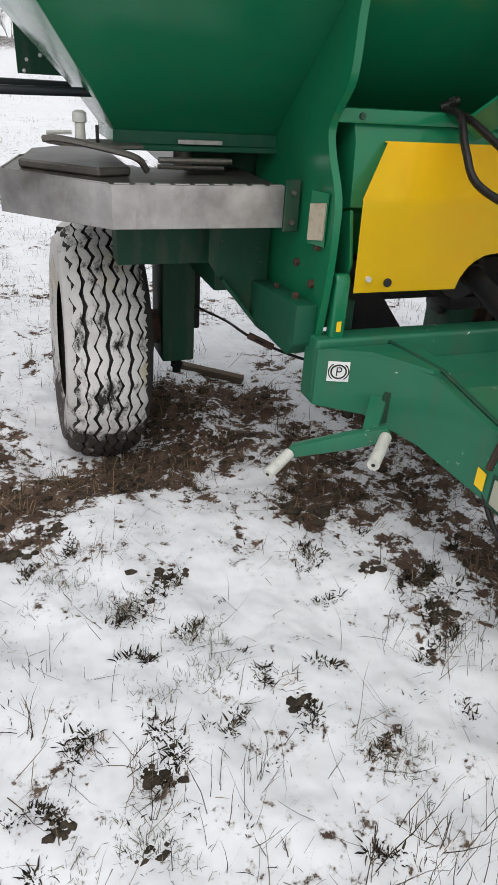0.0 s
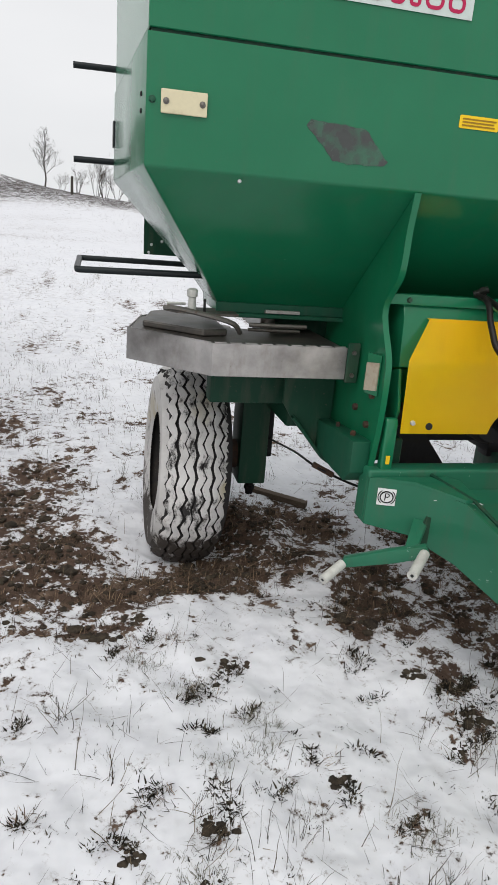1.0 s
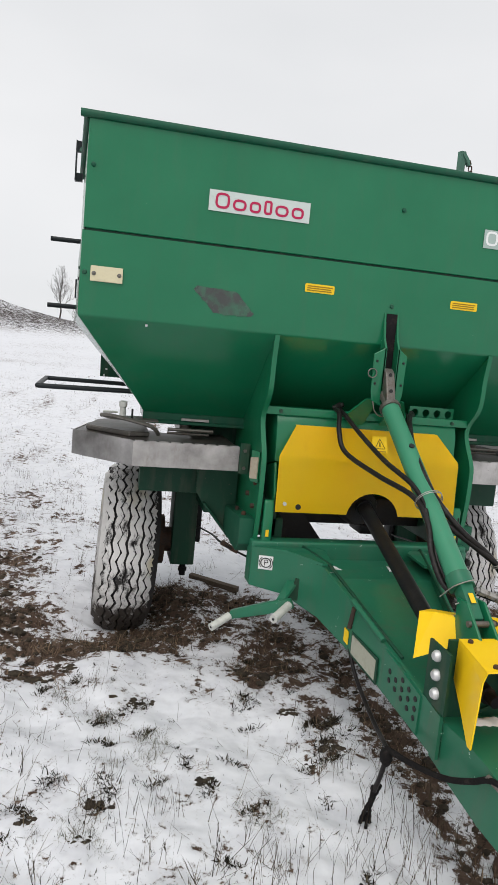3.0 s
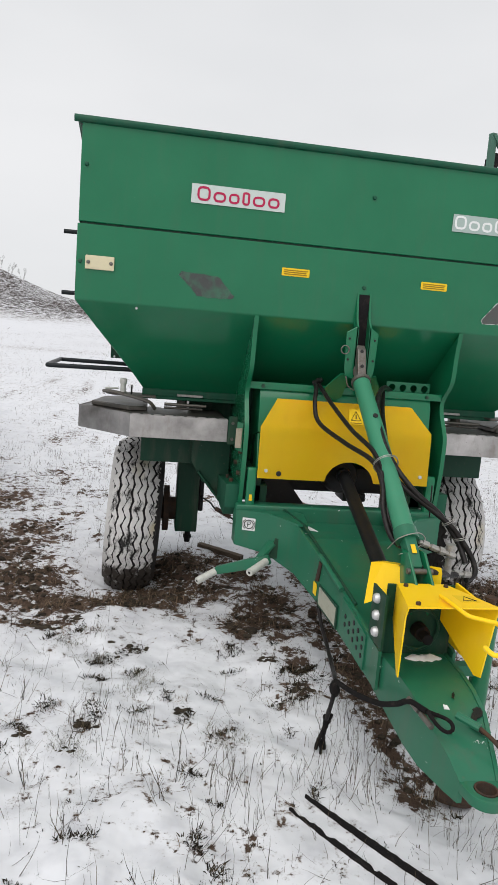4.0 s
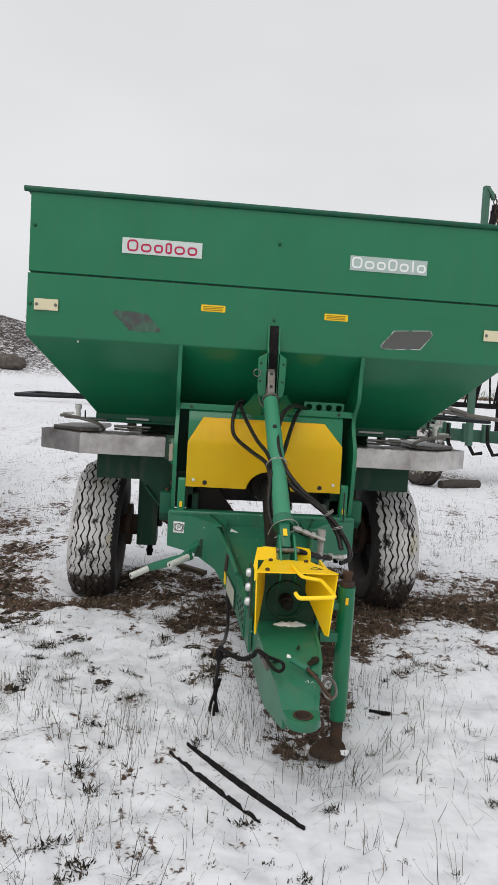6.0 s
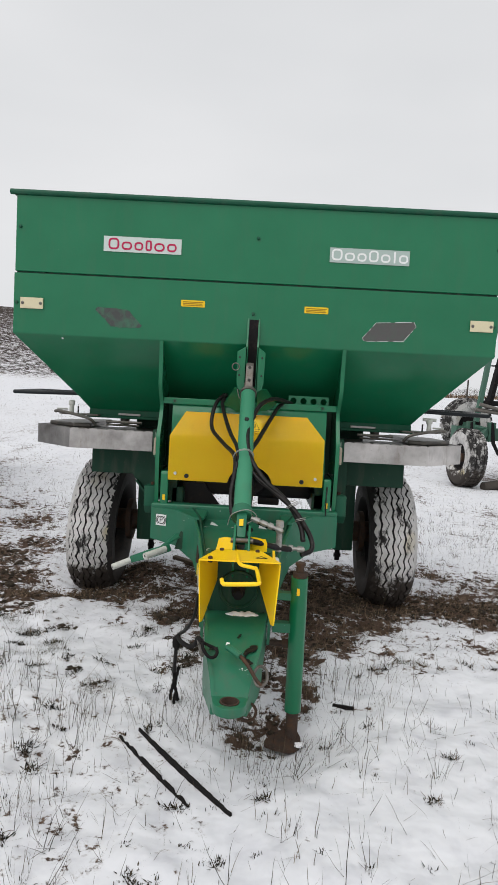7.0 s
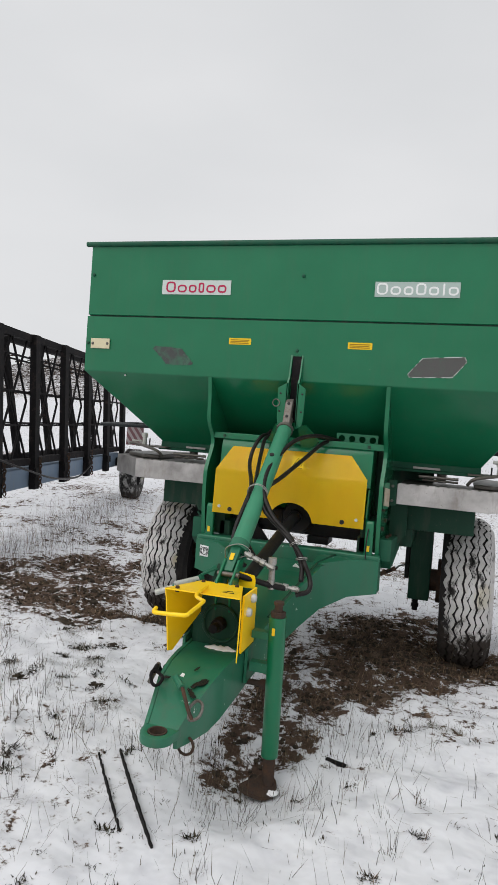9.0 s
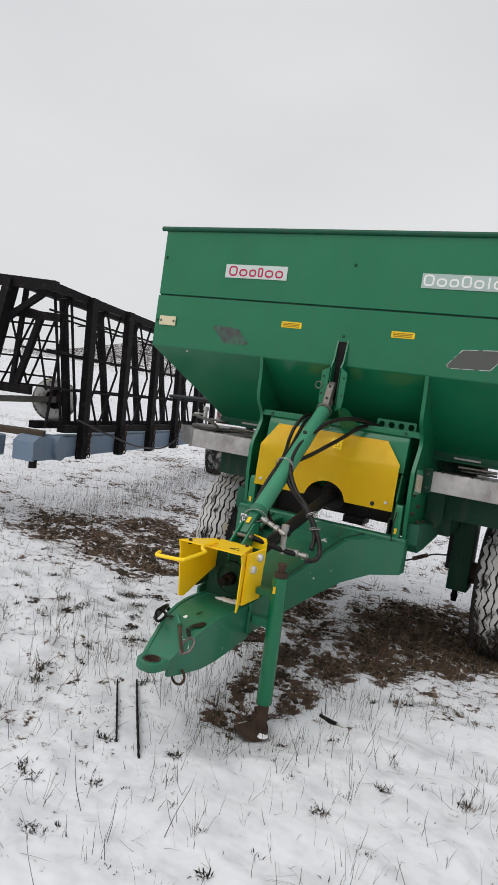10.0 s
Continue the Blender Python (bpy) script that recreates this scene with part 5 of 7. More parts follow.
def build_wheel(side):
    """Truck tyre with five zigzag ribs on a disc wheel."""
    cx, cy, cz, R, hw = (0.314 if side < 0 else 2.402), 2.845, 0.376, 0.510, 0.140
    lean = Matrix.Translation((cx, cy, cz)) @ Matrix.Rotation(radians(2.6 if side < 0 else -1.2), 4, "Y") @ Matrix.Translation((-cx, -cy, -cz))
    bm = B()
    lathe(bm, [(-hw - 0.012, R - 0.20), (-hw - 0.022, R - 0.15), (-hw - 0.020, R - 0.09), (-hw - 0.004, R - 0.078), (-hw + 0.010, R - 0.062), (-hw * 0.5, R - 0.024), (0.0, R - 0.013), (hw * 0.5, R - 0.024),
               (hw - 0.010, R - 0.062), (hw + 0.004, R - 0.078), (hw + 0.020, R - 0.09), (hw + 0.022, R - 0.15), (hw + 0.012, R - 0.20), (hw - 0.03, R - 0.235), (-hw + 0.03, R - 0.235), (-hw - 0.012, R - 0.20)],
          (cx, cy, cz), "x", 72, False)
    hubp = B()
    lathe(hubp, [(-hw * 0.55, 0.01), (-hw * 0.55, 0.10), (-hw * 0.35, 0.13), (-hw * 0.30, 0.25), (-hw * 0.75, 0.285), (-hw * 0.80, 0.315), (hw * 0.80, 0.315), (hw * 0.75, 0.29), (0.0, 0.26), (0.0, 0.02)], (cx, cy, cz), "x", 40)
    for shape in (bm, hubp):
        bmesh.ops.transform(shape, matrix=lean, verts=shape.verts)
    wheel = part("wheel", hubp, BLACK, spreader, "wheel with snow-caked tyre sunk in soft soil", 40)
    part("tyre", bm, TYRE_GROOVE, wheel, "dark rubber tyre body", 50)
    bm = B()
    n, w = 64, 0.0360
    for k in range(7):
        x0 = (k - 3) * 0.0392
        rows = []
        for i in range(n):
            for half in range(2):
                t = 2 * math.pi * (i + half * 0.5) / n
                zig = 0.0088 * (1 if i % 2 == 0 else -1)
                if half:
                    zig *= 0.0
                row = []
                pinch = 0.0048 if (half == 0 and (i + k) % 2 == 0) else 0.0
                jit = 0.0022 * math.sin(i * 12.9898 + k * 78.2 + half * 37.7)
                for dx, dr in ((-w / 2 + pinch, -0.018), (-w / 2 + pinch + 0.002 + jit, -0.001), (0.0, 0.001 + jit * 0.6), (w / 2 - pinch - 0.002 + jit, -0.001), (w / 2 - pinch, -0.018)):
                    r = R - 0.050 * (abs(x0 + dx) / 0.135) ** 2.4 + dr
                    row.append(bm.verts.new((cx + x0 + dx + zig, cy + r * math.cos(t), cz + r * math.sin(t))))
                rows.append(row)
        for i in range(len(rows)):
            a, b = rows[i], rows[(i + 1) % len(rows)]
            for j in range(4):
                fc = bm.faces.new((a[j], b[j], b[j + 1], a[j + 1]))
                m = fc.calc_center_median()
                low = (m.z - cz) / R + 0.22 * n2(m.x * 3 + m.y, m.z, 5.0, 2.0) + 0.10 * n2(m.x, m.z, 23.0)
                inner = (m.x - cx) * -side + 0.035 * n2(m.x, m.z, 6.0, 1.0)
                if low < -0.72 or inner > 0.126 or j in (0, 3):
                    fc.material_index = 1
    bmesh.ops.transform(bm, matrix=lean, verts=bm.verts)
    tread = part("tread", bm, TYRE_TREAD, wheel, "zigzag tread ribs caked with snow", 35)
    tread.data.materials.append(TYRE_GROOVE)
    for s in (side,):
        bm = B()
        lathe(bm, [(s * (hw + 0.004), 0.243), (s * (hw + 0.012), 0.262), (s * (hw + 0.0160), 0.30), (s * (hw + 0.0200), R - 0.185), (s * (hw + 0.0240), R - 0.15), (s * (hw + 0.0222), R - 0.09), (s * (hw + 0.0068), R - 0.078), (s * (hw - 0.0070), R - 0.0605)], (cx, cy, cz), "x", 64, False)
        bmesh.ops.transform(bm, matrix=lean, verts=bm.verts)
        part("sidewall_snow", bm, TYRE_SIDE, wheel, "snow stuck to the sidewall", 50)
    # upright leg that carries the wheel
    f = (lambda x: x) if side < 0 else mx
    # legs and beams take the darker green, not the hopper's
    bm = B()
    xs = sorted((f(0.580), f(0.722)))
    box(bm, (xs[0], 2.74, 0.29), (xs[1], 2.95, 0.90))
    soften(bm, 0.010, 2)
    leg = part("wheel_leg", bm, GREEN_DARK, spreader, "dark green wheel leg", 40)
    bm = B()
    xs = sorted((f(0.723), f(0.757)))
    box(bm, (xs[0], 2.78, 0.42), (xs[1], 2.88, 0.70))
    soften(bm, 0.012, 2)
    part("brake_cylinder", bm, PLASTIC, leg, "", 40)
    bm = B()
    tube(bm, [(f(0.595), 2.845, 0.420), (f(0.40), 2.845, 0.420)], 0.075, 20)
    tube(bm, [(f(0.535), 2.845, 0.420), (f(0.50), 2.845, 0.420)], 0.15, 20)
    part("hub", bm, IRON, leg, "rusty hub and brake drum", 40)
    bm = B()
    tube(bm, [(f(0.672), 2.86, 0.19), (f(0.672), 2.86, 0.30)], 0.020, 10)
    tube(bm, [(f(0.672), 2.86, 0.215), (f(0.672), 2.86, 0.24)], 0.027, 6)
    part("leg_pin", bm, BLACK, leg, "", 40)
    bm = B()
    tube(bm, smooth_path([(f(0.70), 2.80, 0.545), (f(0.75), 2.75, 0.52), (f(0.77), 2.45, 0.565), (f(0.78), 2.2, 0.59), (f(0.90), 2.17, 0.535), (f(1.02), 2.12, 0.50)], 5), 0.0055, 6)
    part("cable", bm, HOSE, leg, "thin black cable", 50)
    bm = B()
    tube(bm, [(f(0.775), 2.20, 0.595), (f(0.86), 2.17, 0.555)], 0.013, 8)
    part("slack_adjuster", bm, IRON, leg, "", 40)
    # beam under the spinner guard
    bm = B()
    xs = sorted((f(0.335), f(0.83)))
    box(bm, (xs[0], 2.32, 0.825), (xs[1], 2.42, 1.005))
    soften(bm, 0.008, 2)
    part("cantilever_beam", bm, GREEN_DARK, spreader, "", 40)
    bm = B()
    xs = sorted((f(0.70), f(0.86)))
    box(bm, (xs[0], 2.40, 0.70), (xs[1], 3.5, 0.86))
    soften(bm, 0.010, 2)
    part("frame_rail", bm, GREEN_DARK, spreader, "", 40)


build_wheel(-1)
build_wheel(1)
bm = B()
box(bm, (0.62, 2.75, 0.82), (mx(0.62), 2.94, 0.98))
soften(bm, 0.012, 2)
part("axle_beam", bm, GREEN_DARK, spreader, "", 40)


def build_spinner_guard(side):
    f = (lambda x: x) if side < 0 else mx
    line = [(0.785, 1.988), (0.275, 1.982), (-0.012, 2.262), (0.06, 2.62), (0.30, 2.93)]
    pts = [(f(x), y) for x, y in line]
    if side < 0:
        pts = pts[::-1]
    bm = B()
    strip_wall(bm, pts, 1.012, 1.132, 0.004)
    soften(bm, 0.0015, 1, 50)
    g = part("spinner_guard", bm, STEEL, spreader, "stainless sheet guard round the spreading disc")
    bm = B()
    prism(bm, [(f(x), y, 1.1245) for x, y in ((0.775, 1.996), (0.28, 1.992), (0.0, 2.266), (0.07, 2.615), (0.25, 2.84), (0.31, 2.38), (0.52, 2.38), (0.56, 2.925), (0.775, 2.925))], (0, 0, 0.004))
    part("top_sheet", bm, DARK_SHEET, g, "grimy dark top sheet")
    # bent tabs along the edge
    for a, b in zip(line[:2], line[1:3]):
        L = math.hypot(b[0] - a[0], b[1] - a[1])
        k = max(3, int(L / 0.055))
        for i in range(k):
            t0, t1 = (i + 0.12) / k, (i + 0.86) / k
            p, q = [(a[0] + (b[0] - a[0]) * t, a[1] + (b[1] - a[1]) * t) for t in (t0, t1)]
            nx, ny = (b[1] - a[1]) / L, -(b[0] - a[0]) / L
            bm = B()
            o = 0.012
            prism(bm, [(f(p[0]), p[1], 1.1322), (f(q[0]), q[1], 1.1322), (f(q[0] - nx * o * 1.6), q[1] + abs(ny) * o + 0.006, 1.1322), (f(p[0] - nx * o * 1.6), p[1] + abs(ny) * o + 0.006, 1.1322)], (0, 0, 0.003))
            part("tab", bm, STEEL, g)
    # raised inner sheet and adjusting gear under the outlet
    bm = B()
    prism(bm, [(f(x), y, 1.1300) for x, y in ((0.36, 2.16), (0.26, 2.12), (0.05, 2.31), (0.10, 2.60), (0.30, 2.80), (0.36, 2.80))], (0, 0, 0.026))
    soften(bm, 0.006, 1)
    part("raised_sheet", bm, DARK_SHEET, g)
    bm = B()
    tube(bm, [(f(0.55), 2.30, 1.145), (f(0.55), 2.30, 1.20)], 0.03, 12)
    tube(bm, [(f(0.45), 2.19, 1.172), (f(0.68), 2.19, 1.172)], 0.009, 8)
    tube(bm, [(f(0.45), 2.205, 1.152), (f(0.66), 2.205, 1.152)], 0.007, 8)
    part("gate_linkage", bm, FITTING, g, "grimy steel gate linkage", 40)
    bm = B()
    prism(bm, [(f(x), y, 1.205) for x, y in ((0.40, 2.165), (0.30, 2.14), (0.17, 2.18), (0.13, 2.24), (0.17, 2.30), (0.30, 2.33), (0.40, 2.33))], (0, 0, 0.008))
    part("gate_plate", bm, FITTING, g, "dull steel gate plate")
    bm = B()
    tube(bm, smooth_path([(f(0.40), 2.12, 1.150), (f(0.37), 2.10, 1.185), (f(0.30), 2.11, 1.205), (f(0.17), 2.16, 1.225), (f(0.12), 2.19, 1.222)], 4), 0.010, 7)
    part("lever", bm, FITTING, g, "bent steel lever", 50)
    bm = B()
    lathe(bm, [(1.213, 0.016), (1.265, 0.014), (1.268, 0.020), (1.292, 0.020), (1.298, 0.012)], (f(0.224), 2.195, 0), "z", 14)
    tube(bm, [(f(0.20), 2.195, 1.24), (f(0.13), 2.195, 1.238)], 0.006, 6)
    if side > 0:
        tube(bm, [(f(0.224) - 0.042, 2.195, 1.293), (f(0.224) + 0.042, 2.195, 1.290)], 0.011, 8)
    part("clamp_knob", bm, PALE_PEG, g, "pale clamp knob", 40)
    bm = B()
    tube(bm, [(f(0.27), 2.18, 1.213), (f(0.27), 2.18, 1.262)], 0.005, 6)
    part("stop_pin", bm, INK, g)
    # end bracket bolted to the tall plate
    bm = B()
    xs = sorted((f(0.787), f(0.835)))
    box(bm, (xs[0], 1.985, 1.0), (xs[1], 2.0, 1.15))
    soften(bm, 0.003, 1)
    eb = part("end_bracket", bm, GREEN_DARK, g)
    for zz in (1.03, 1.115):
        bm = B()
        lathe(bm, [(1.974, 0.008), (1.985, 0.009)], (f(0.81), 0, zz), "y", 6)
        part("bolt", bm, FITTING, eb)
    # dark panel, widened past the tall plate to imitate shade in the slit
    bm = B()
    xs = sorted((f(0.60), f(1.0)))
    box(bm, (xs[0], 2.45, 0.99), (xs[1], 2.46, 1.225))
    part("inner_panel", bm, GREEN_DARK, g, "dark green inner panel, widened as shade behind the slit")
    # spreading disc below
    bm = B()
    lathe(bm, [(1.035, 0.02), (1.03, 0.23), (1.036, 0.23), (1.045, 0.06), (1.11, 0.05), (1.11, 0.01)], (f(0.40), 2.55, 0), "z", 32)
    part("spinner_disc", bm, DARK_SHEET, g, "", 40)


build_spinner_guard(-1)
build_spinner_guard(1)


def build_side_rods():
    for side in (-1, 1):
        f = (lambda x: x) if side < 0 else mx
        z = 1.338
        bm = B()
        tube(bm, smooth_path([(f(0.285), 2.265, z + 0.004), (f(-0.15), 2.325, z - 0.006), (f(-0.186), 2.335, z - 0.006), (f(-0.198), 2.372, z - 0.005), (f(-0.198), 2.80, z + 0.003), (f(-0.195), 2.865, z + 0.004), (f(-0.155), 2.88, z + 0.004), (f(0.36), 2.88, z + 0.004)], 3), 0.0125, 10)
        part("guard_hoop", bm, BLACK_TUBE, spreader, "black bent tube hoop below the hopper side", 50)
        bm = B()
        prism(bm, [(f(0.100), 3.05, 1.368), (f(0.35), 3.05, 1.368), (f(0.25), 3.05, 1.45), (f(0.098), 3.05, 1.56)], (0, 0.006, 0))
        flap = part("side_flap", bm, GREEN_DARK, spreader, "dark green bolted flap")
        for hx, hz in ((0.136, 1.415), (0.124, 1.378), (0.186, 1.432)):
            bm = B()
            lathe(bm, [(-0.004, 0.004), (-0.003, 0.007), (0.0, 0.007)], (f(hx), 3.05, hz), "y", 8)
            part("rivet", bm, BOLT, flap)
        bm = B()
        box(bm, (min(f(0.28), f(0.34)), 2.70, 1.36), (max(f(0.28), f(0.34)), 3.049, 1.40))
        part("flap_bracket", bm, GREEN_DARK, flap)
    for z in (2.146, 1.767):
        bm = B()
        tube(bm, smooth_path([(-0.226, 3.02, z - 0.004), (0.0, 3.02, z - 0.002), (0.14, 3.02, z), (0.18, 2.98, z), (0.18, 2.80, z)], 3), 0.014, 10)
        part("ladder_rung", bm, BLACK_TUBE, spreader, "black tube rung behind the hopper", 50)
    bm = B()
    box(bm, (-0.080, 2.58, 2.385), (-0.048, 2.605, 2.425))
    box(bm, (-0.088, 2.575, 2.386), (-0.0805, 2.61, 2.585))
    box(bm, (-0.080, 2.58, 2.53), (-0.048, 2.605, 2.583))
    part("tarp_bracket", bm, BLACK_TUBE, spreader, "black bracket on the hopper side")
    bm = B()
    prism(bm, [(-0.0520, 2.71, 1.80), (-0.0545, 2.75, 1.80), (-0.0545, 2.75, 1.90), (-0.0520, 2.71, 1.90)], (-0.008, 0, 0))
    part("slot_plate", bm, BLACK_TUBE, spreader)
    # cranked ram step with two pale pegs
    bm = B()
    prism(bm, [(0.722, 1.672, 0.388), (0.735, 1.655, 0.438), (0.86, 1.572, 0.505), (0.962, 1.505, 0.552), (0.978, 1.495, 0.515), (0.88, 1.558, 0.462)], (0.012, 0.028, 0))
    soften(bm, 0.005, 2)
    arm = part("support_arm", bm, GREEN_WORN, spreader, "green folded support arm with two pale pegs", 40)
    for a, b in (((0.646, 1.611, 0.381), (0.735, 1.665, 0.412)), ((0.862, 1.395, 0.508), (0.955, 1.500, 0.528))):
        bm = B()
        tube(bm, [a, b], 0.0175, 14)
        pg = part("peg", bm, PALE_PEG, arm, "pale steel peg", 50)
        bm = B()
        d = (Vector(b) - Vector(a)).normalized()
        tube(bm, [Vector(a) - d * 0.001, Vector(a) + d * 0.004], 0.006, 8)
        part("peg_hole", bm, INK, pg)
    bm = B()
    prism(bm, [(0.915, 1.560, 0.515), (0.950, 1.535, 0.535), (1.03, 1.64, 0.57), (0.99, 1.665, 0.57)], (0, 0.006, 0.010))
    part("link", bm, GREEN_WORN, arm)
    bm = B()
    prism(bm, [(0.99, 1.63, 0.50), (1.08, 1.63, 0.50), (1.10, 1.63, 0.60), (1.02, 1.63, 0.60)], (0, 0.014, 0))
    part("hanger", bm, GREEN_DARK, arm)


build_side_rods()


def hose(name, pts, r, parent, label="", mat=None, steps=7):
    bm = B()
    tube(bm, smooth_path(pts, steps), r, 9)
    return part(name, bm, mat or HOSE, parent, label, 60)


def build_hoses():
    tie2 = (1.605, 1.022, 0.885)
    hose("hydraulic_hose", [(1.20, 1.86, 1.36), (1.185, 1.76, 1.345), (1.165, 1.68, 1.27), (1.175, 1.60, 1.19), (1.25, 1.40, 1.13), (1.315, 1.20, 1.09), (1.325, 1.08, 1.02), (1.315, 1.00, 0.92), (1.335, 0.92, 0.83), (1.40, 0.86, 0.80)], 0.0110, spreader, "black hydraulic hose")
    hose("hydraulic_hose", [(1.22, 1.86, 1.36), (1.215, 1.74, 1.335), (1.235, 1.62, 1.28), (1.28, 1.42, 1.19), (1.33, 1.22, 1.12), (1.345, 1.09, 1.02), (1.335, 0.99, 0.90), (1.37, 0.90, 0.81), (1.42, 0.85, 0.79)], 0.0105, spreader, "black hydraulic hose")
    hose("hydraulic_hose", [(1.62, 1.90, 1.352), (1.52, 1.72, 1.375), (1.44, 1.56, 1.345), (1.395, 1.42, 1.27), (1.375, 1.28, 1.19), (1.395, 1.16, 1.09), (1.47, 1.08, 0.99), (1.575, 1.035, 0.905), (1.645, 0.99, 0.80), (1.66, 0.94, 0.735)], 0.0120, spreader, "black hydraulic hose")
    hose("hydraulic_hose", [(1.58, 1.90, 1.352), (1.54, 1.78, 1.33), (1.49, 1.62, 1.255), (1.43, 1.38, 1.16), (1.385, 1.19, 1.09), (1.42, 1.11, 1.01), (1.53, 1.05, 0.93), (1.62, 1.00, 0.86), (1.69, 0.96, 0.76), (1.70, 0.93, 0.70), (1.65, 0.90, 0.68)], 0.0115, spreader, "black hydraulic hose")
    hose("air_hose", [(1.33, 1.12, 1.06), (1.35, 1.02, 0.93), (1.42, 0.95, 0.83), (1.50, 0.90, 0.80), (1.56, 0.88, 0.79)], 0.010, spreader, "thin black air hose")
    hose("air_hose", [(1.39, 0.86, 0.84), (1.37, 0.83, 0.80), (1.40, 0.78, 0.765), (1.47, 0.80, 0.745), (1.55, 0.86, 0.715), (1.60, 0.89, 0.705)], 0.013, spreader, "thin black air hose")
    for c, r, w, ax in ((Vector((1.362, 1.160, 1.085)), 0.054, 0.0026, Vector((0.0, 0.79, 0.61))), (Vector(tie2), 0.030, 0.0026, Vector((-0.5, 0.2, 0.84))), (Vector((1.645, 0.985, 0.825)), 0.027, 0.0026, Vector((-0.2, 0.2, 0.95)))):
        ax.normalize()
        e1 = ax.orthogonal().normalized()
        e2 = ax.cross(e1)
        bm = B()
        turns = [c + ax * (0.014 * (i / 36 - 0.5)) + (e1 * math.cos(t) + e2 * math.sin(t) * 0.9) * r for i, t in ((i, 2 * math.pi * i / 18) for i in range(40))]
        tube(bm, turns, w * 0.7, 5)
        part("wire_tie", bm, PALE_STEEL, spreader, "twisted wire tie", 60)
    bm = B()
    tube(bm, smooth_path([(1.31, 0.90, 0.80), (1.33, 0.845, 0.86), (1.40, 0.835, 0.885), (1.44, 0.86, 0.85), (1.39, 0.835, 0.82), (1.33, 0.83, 0.80)], 5), 0.0022, 5)
    part("wire_tie", bm, PALE_STEEL, spreader, "twisted wire tie", 60)
    bm = B()
    tube(bm, [(1.192, 1.872, 1.362), (1.235, 1.850, 1.384)], 0.013, 10)
    tube(bm, [(1.212, 1.862, 1.372), (1.226, 1.855, 1.379)], 0.018, 6)
    part("hose_union", bm, GREASE, spreader, "greasy black hose union", 40)
    # couplings
    for pts in (((1.415, 0.855, 0.845), (1.47, 0.85, 0.825), (1.56, 0.84, 0.795)), ((1.50, 0.90, 0.715), (1.58, 0.90, 0.71), (1.665, 0.895, 0.705))):
        a, b = Vector(pts[0]), Vector(pts[2])
        bm = B()
        for t0, t1, r in ((0, 1, 0.009), (0.08, 0.25, 0.014), (0.32, 0.5, 0.013), (0.55, 0.68, 0.016), (0.8, 0.97, 0.014)):
            tube(bm, [a.lerp(b, t0), a.lerp(b, t1)], r, 8)
        part("coupling", bm, PALE_STEEL, spreader, "tarnished steel hose coupling", 40)
    bm = B()
    tube(bm, [(1.545, 0.86, 0.70), (1.545, 0.855, 0.825)], 0.014, 12)
    tube(bm, [(1.545, 0.855, 0.812), (1.545, 0.855, 0.840)], 0.019, 12)
    part("valve", bm, PALE_STEEL, spreader, "pale steel valve", 40)
    hose("lanyard", [(1.845, 1.74, 0.885), (1.84, 1.72, 0.80), (1.842, 1.72, 0.72)], 0.004, spreader, "thin lanyard")
    # hose along the arm, and its end hanging to the ground
    hose("hanging_hose", [(1.165, 1.30, 0.44), (1.168, 1.22, 0.36), (1.165, 1.08, 0.31), (1.145, 0.92, 0.30), (1.122, 0.80, 0.315), (1.118, 0.77, 0.305), (1.113, 0.785, 0.22), (1.108, 0.81, 0.14)], 0.0085, spreader, "old black hose hanging to the ground")
    for k, (dx, tw) in enumerate(((-0.010, 0.0), (0.010, 2.1))):
        bm = B()
        run = [(1.110 + dx + 0.008 * math.sin(tw + q * 5), 0.81 + 0.045 * q, 0.16 - 0.17 * q) for q in (0, 0.2, 0.4, 0.6, 0.8, 1.0)]
        tube(bm, smooth_path(run, 3), [0.005 + 0.004 * abs(math.sin(q * 1.3 + k)) for q in range(16)], 7)
        part("hose_loop", bm, BOARD, spreader, "rusty twisted hose end", 60)
    bm = B()
    bmesh.ops.create_icosphere(bm, subdivisions=2, radius=1.0)
    for v in bm.verts:
        p = v.co * (1 + 0.35 * noise.noise(v.co * 1.6))
        v.co = Vector((1.118 + p.x * 0.020, 0.775 + p.y * 0.024, 0.29 + p.z * 0.034))
    part("knot", bm, BOARD, spreader, "greasy knot of cable", 60)
    bm = B()
    tube(bm, [(1.113 + 0.004 * math.cos(t), 0.86 + 0.020 * math.cos(t), -0.012 + 0.030 * math.sin(t)) for t in [2 * math.pi * i / 16 for i in range(16)]], 0.0065, 6, True)
    part("end_ring", bm, BOARD, spreader, "dark ring on the hose end", 60)
    hose("safety_cable", [(1.118, 0.78, 0.315), (1.150, 0.66, 0.335), (1.195, 0.54, 0.365), (1.225, 0.45, 0.415), (1.238, 0.39, 0.458), (1.262, 0.31, 0.470)], 0.0095, spreader, "stiff greasy cable", BOARD)
    # shackle and pin on the tongue
    for ya, yb in ((0.40, 0.34), (0.33, 0.27)):
        bm = B()
        tube(bm, [(1.238 + (0.40 - ya) * 0.2, ya, 0.462 - (0.40 - ya) * 0.15), (1.238 + (0.40 - yb) * 0.2, yb, 0.462 - (0.40 - yb) * 0.15)], 0.009, 8)
        part("ferrule", bm, FITTING, spreader, "worn steel cable ferrule", 40)
    bm = B()
    loop = []
    for i in range(20):
        a, b = 0.042 * math.cos(2 * math.pi * i / 20), 0.021 * math.sin(2 * math.pi * i / 20)
        x, y = 1.290 + a * 0.55 + b * 0.83, 0.272 - a * 0.83 + b * 0.55
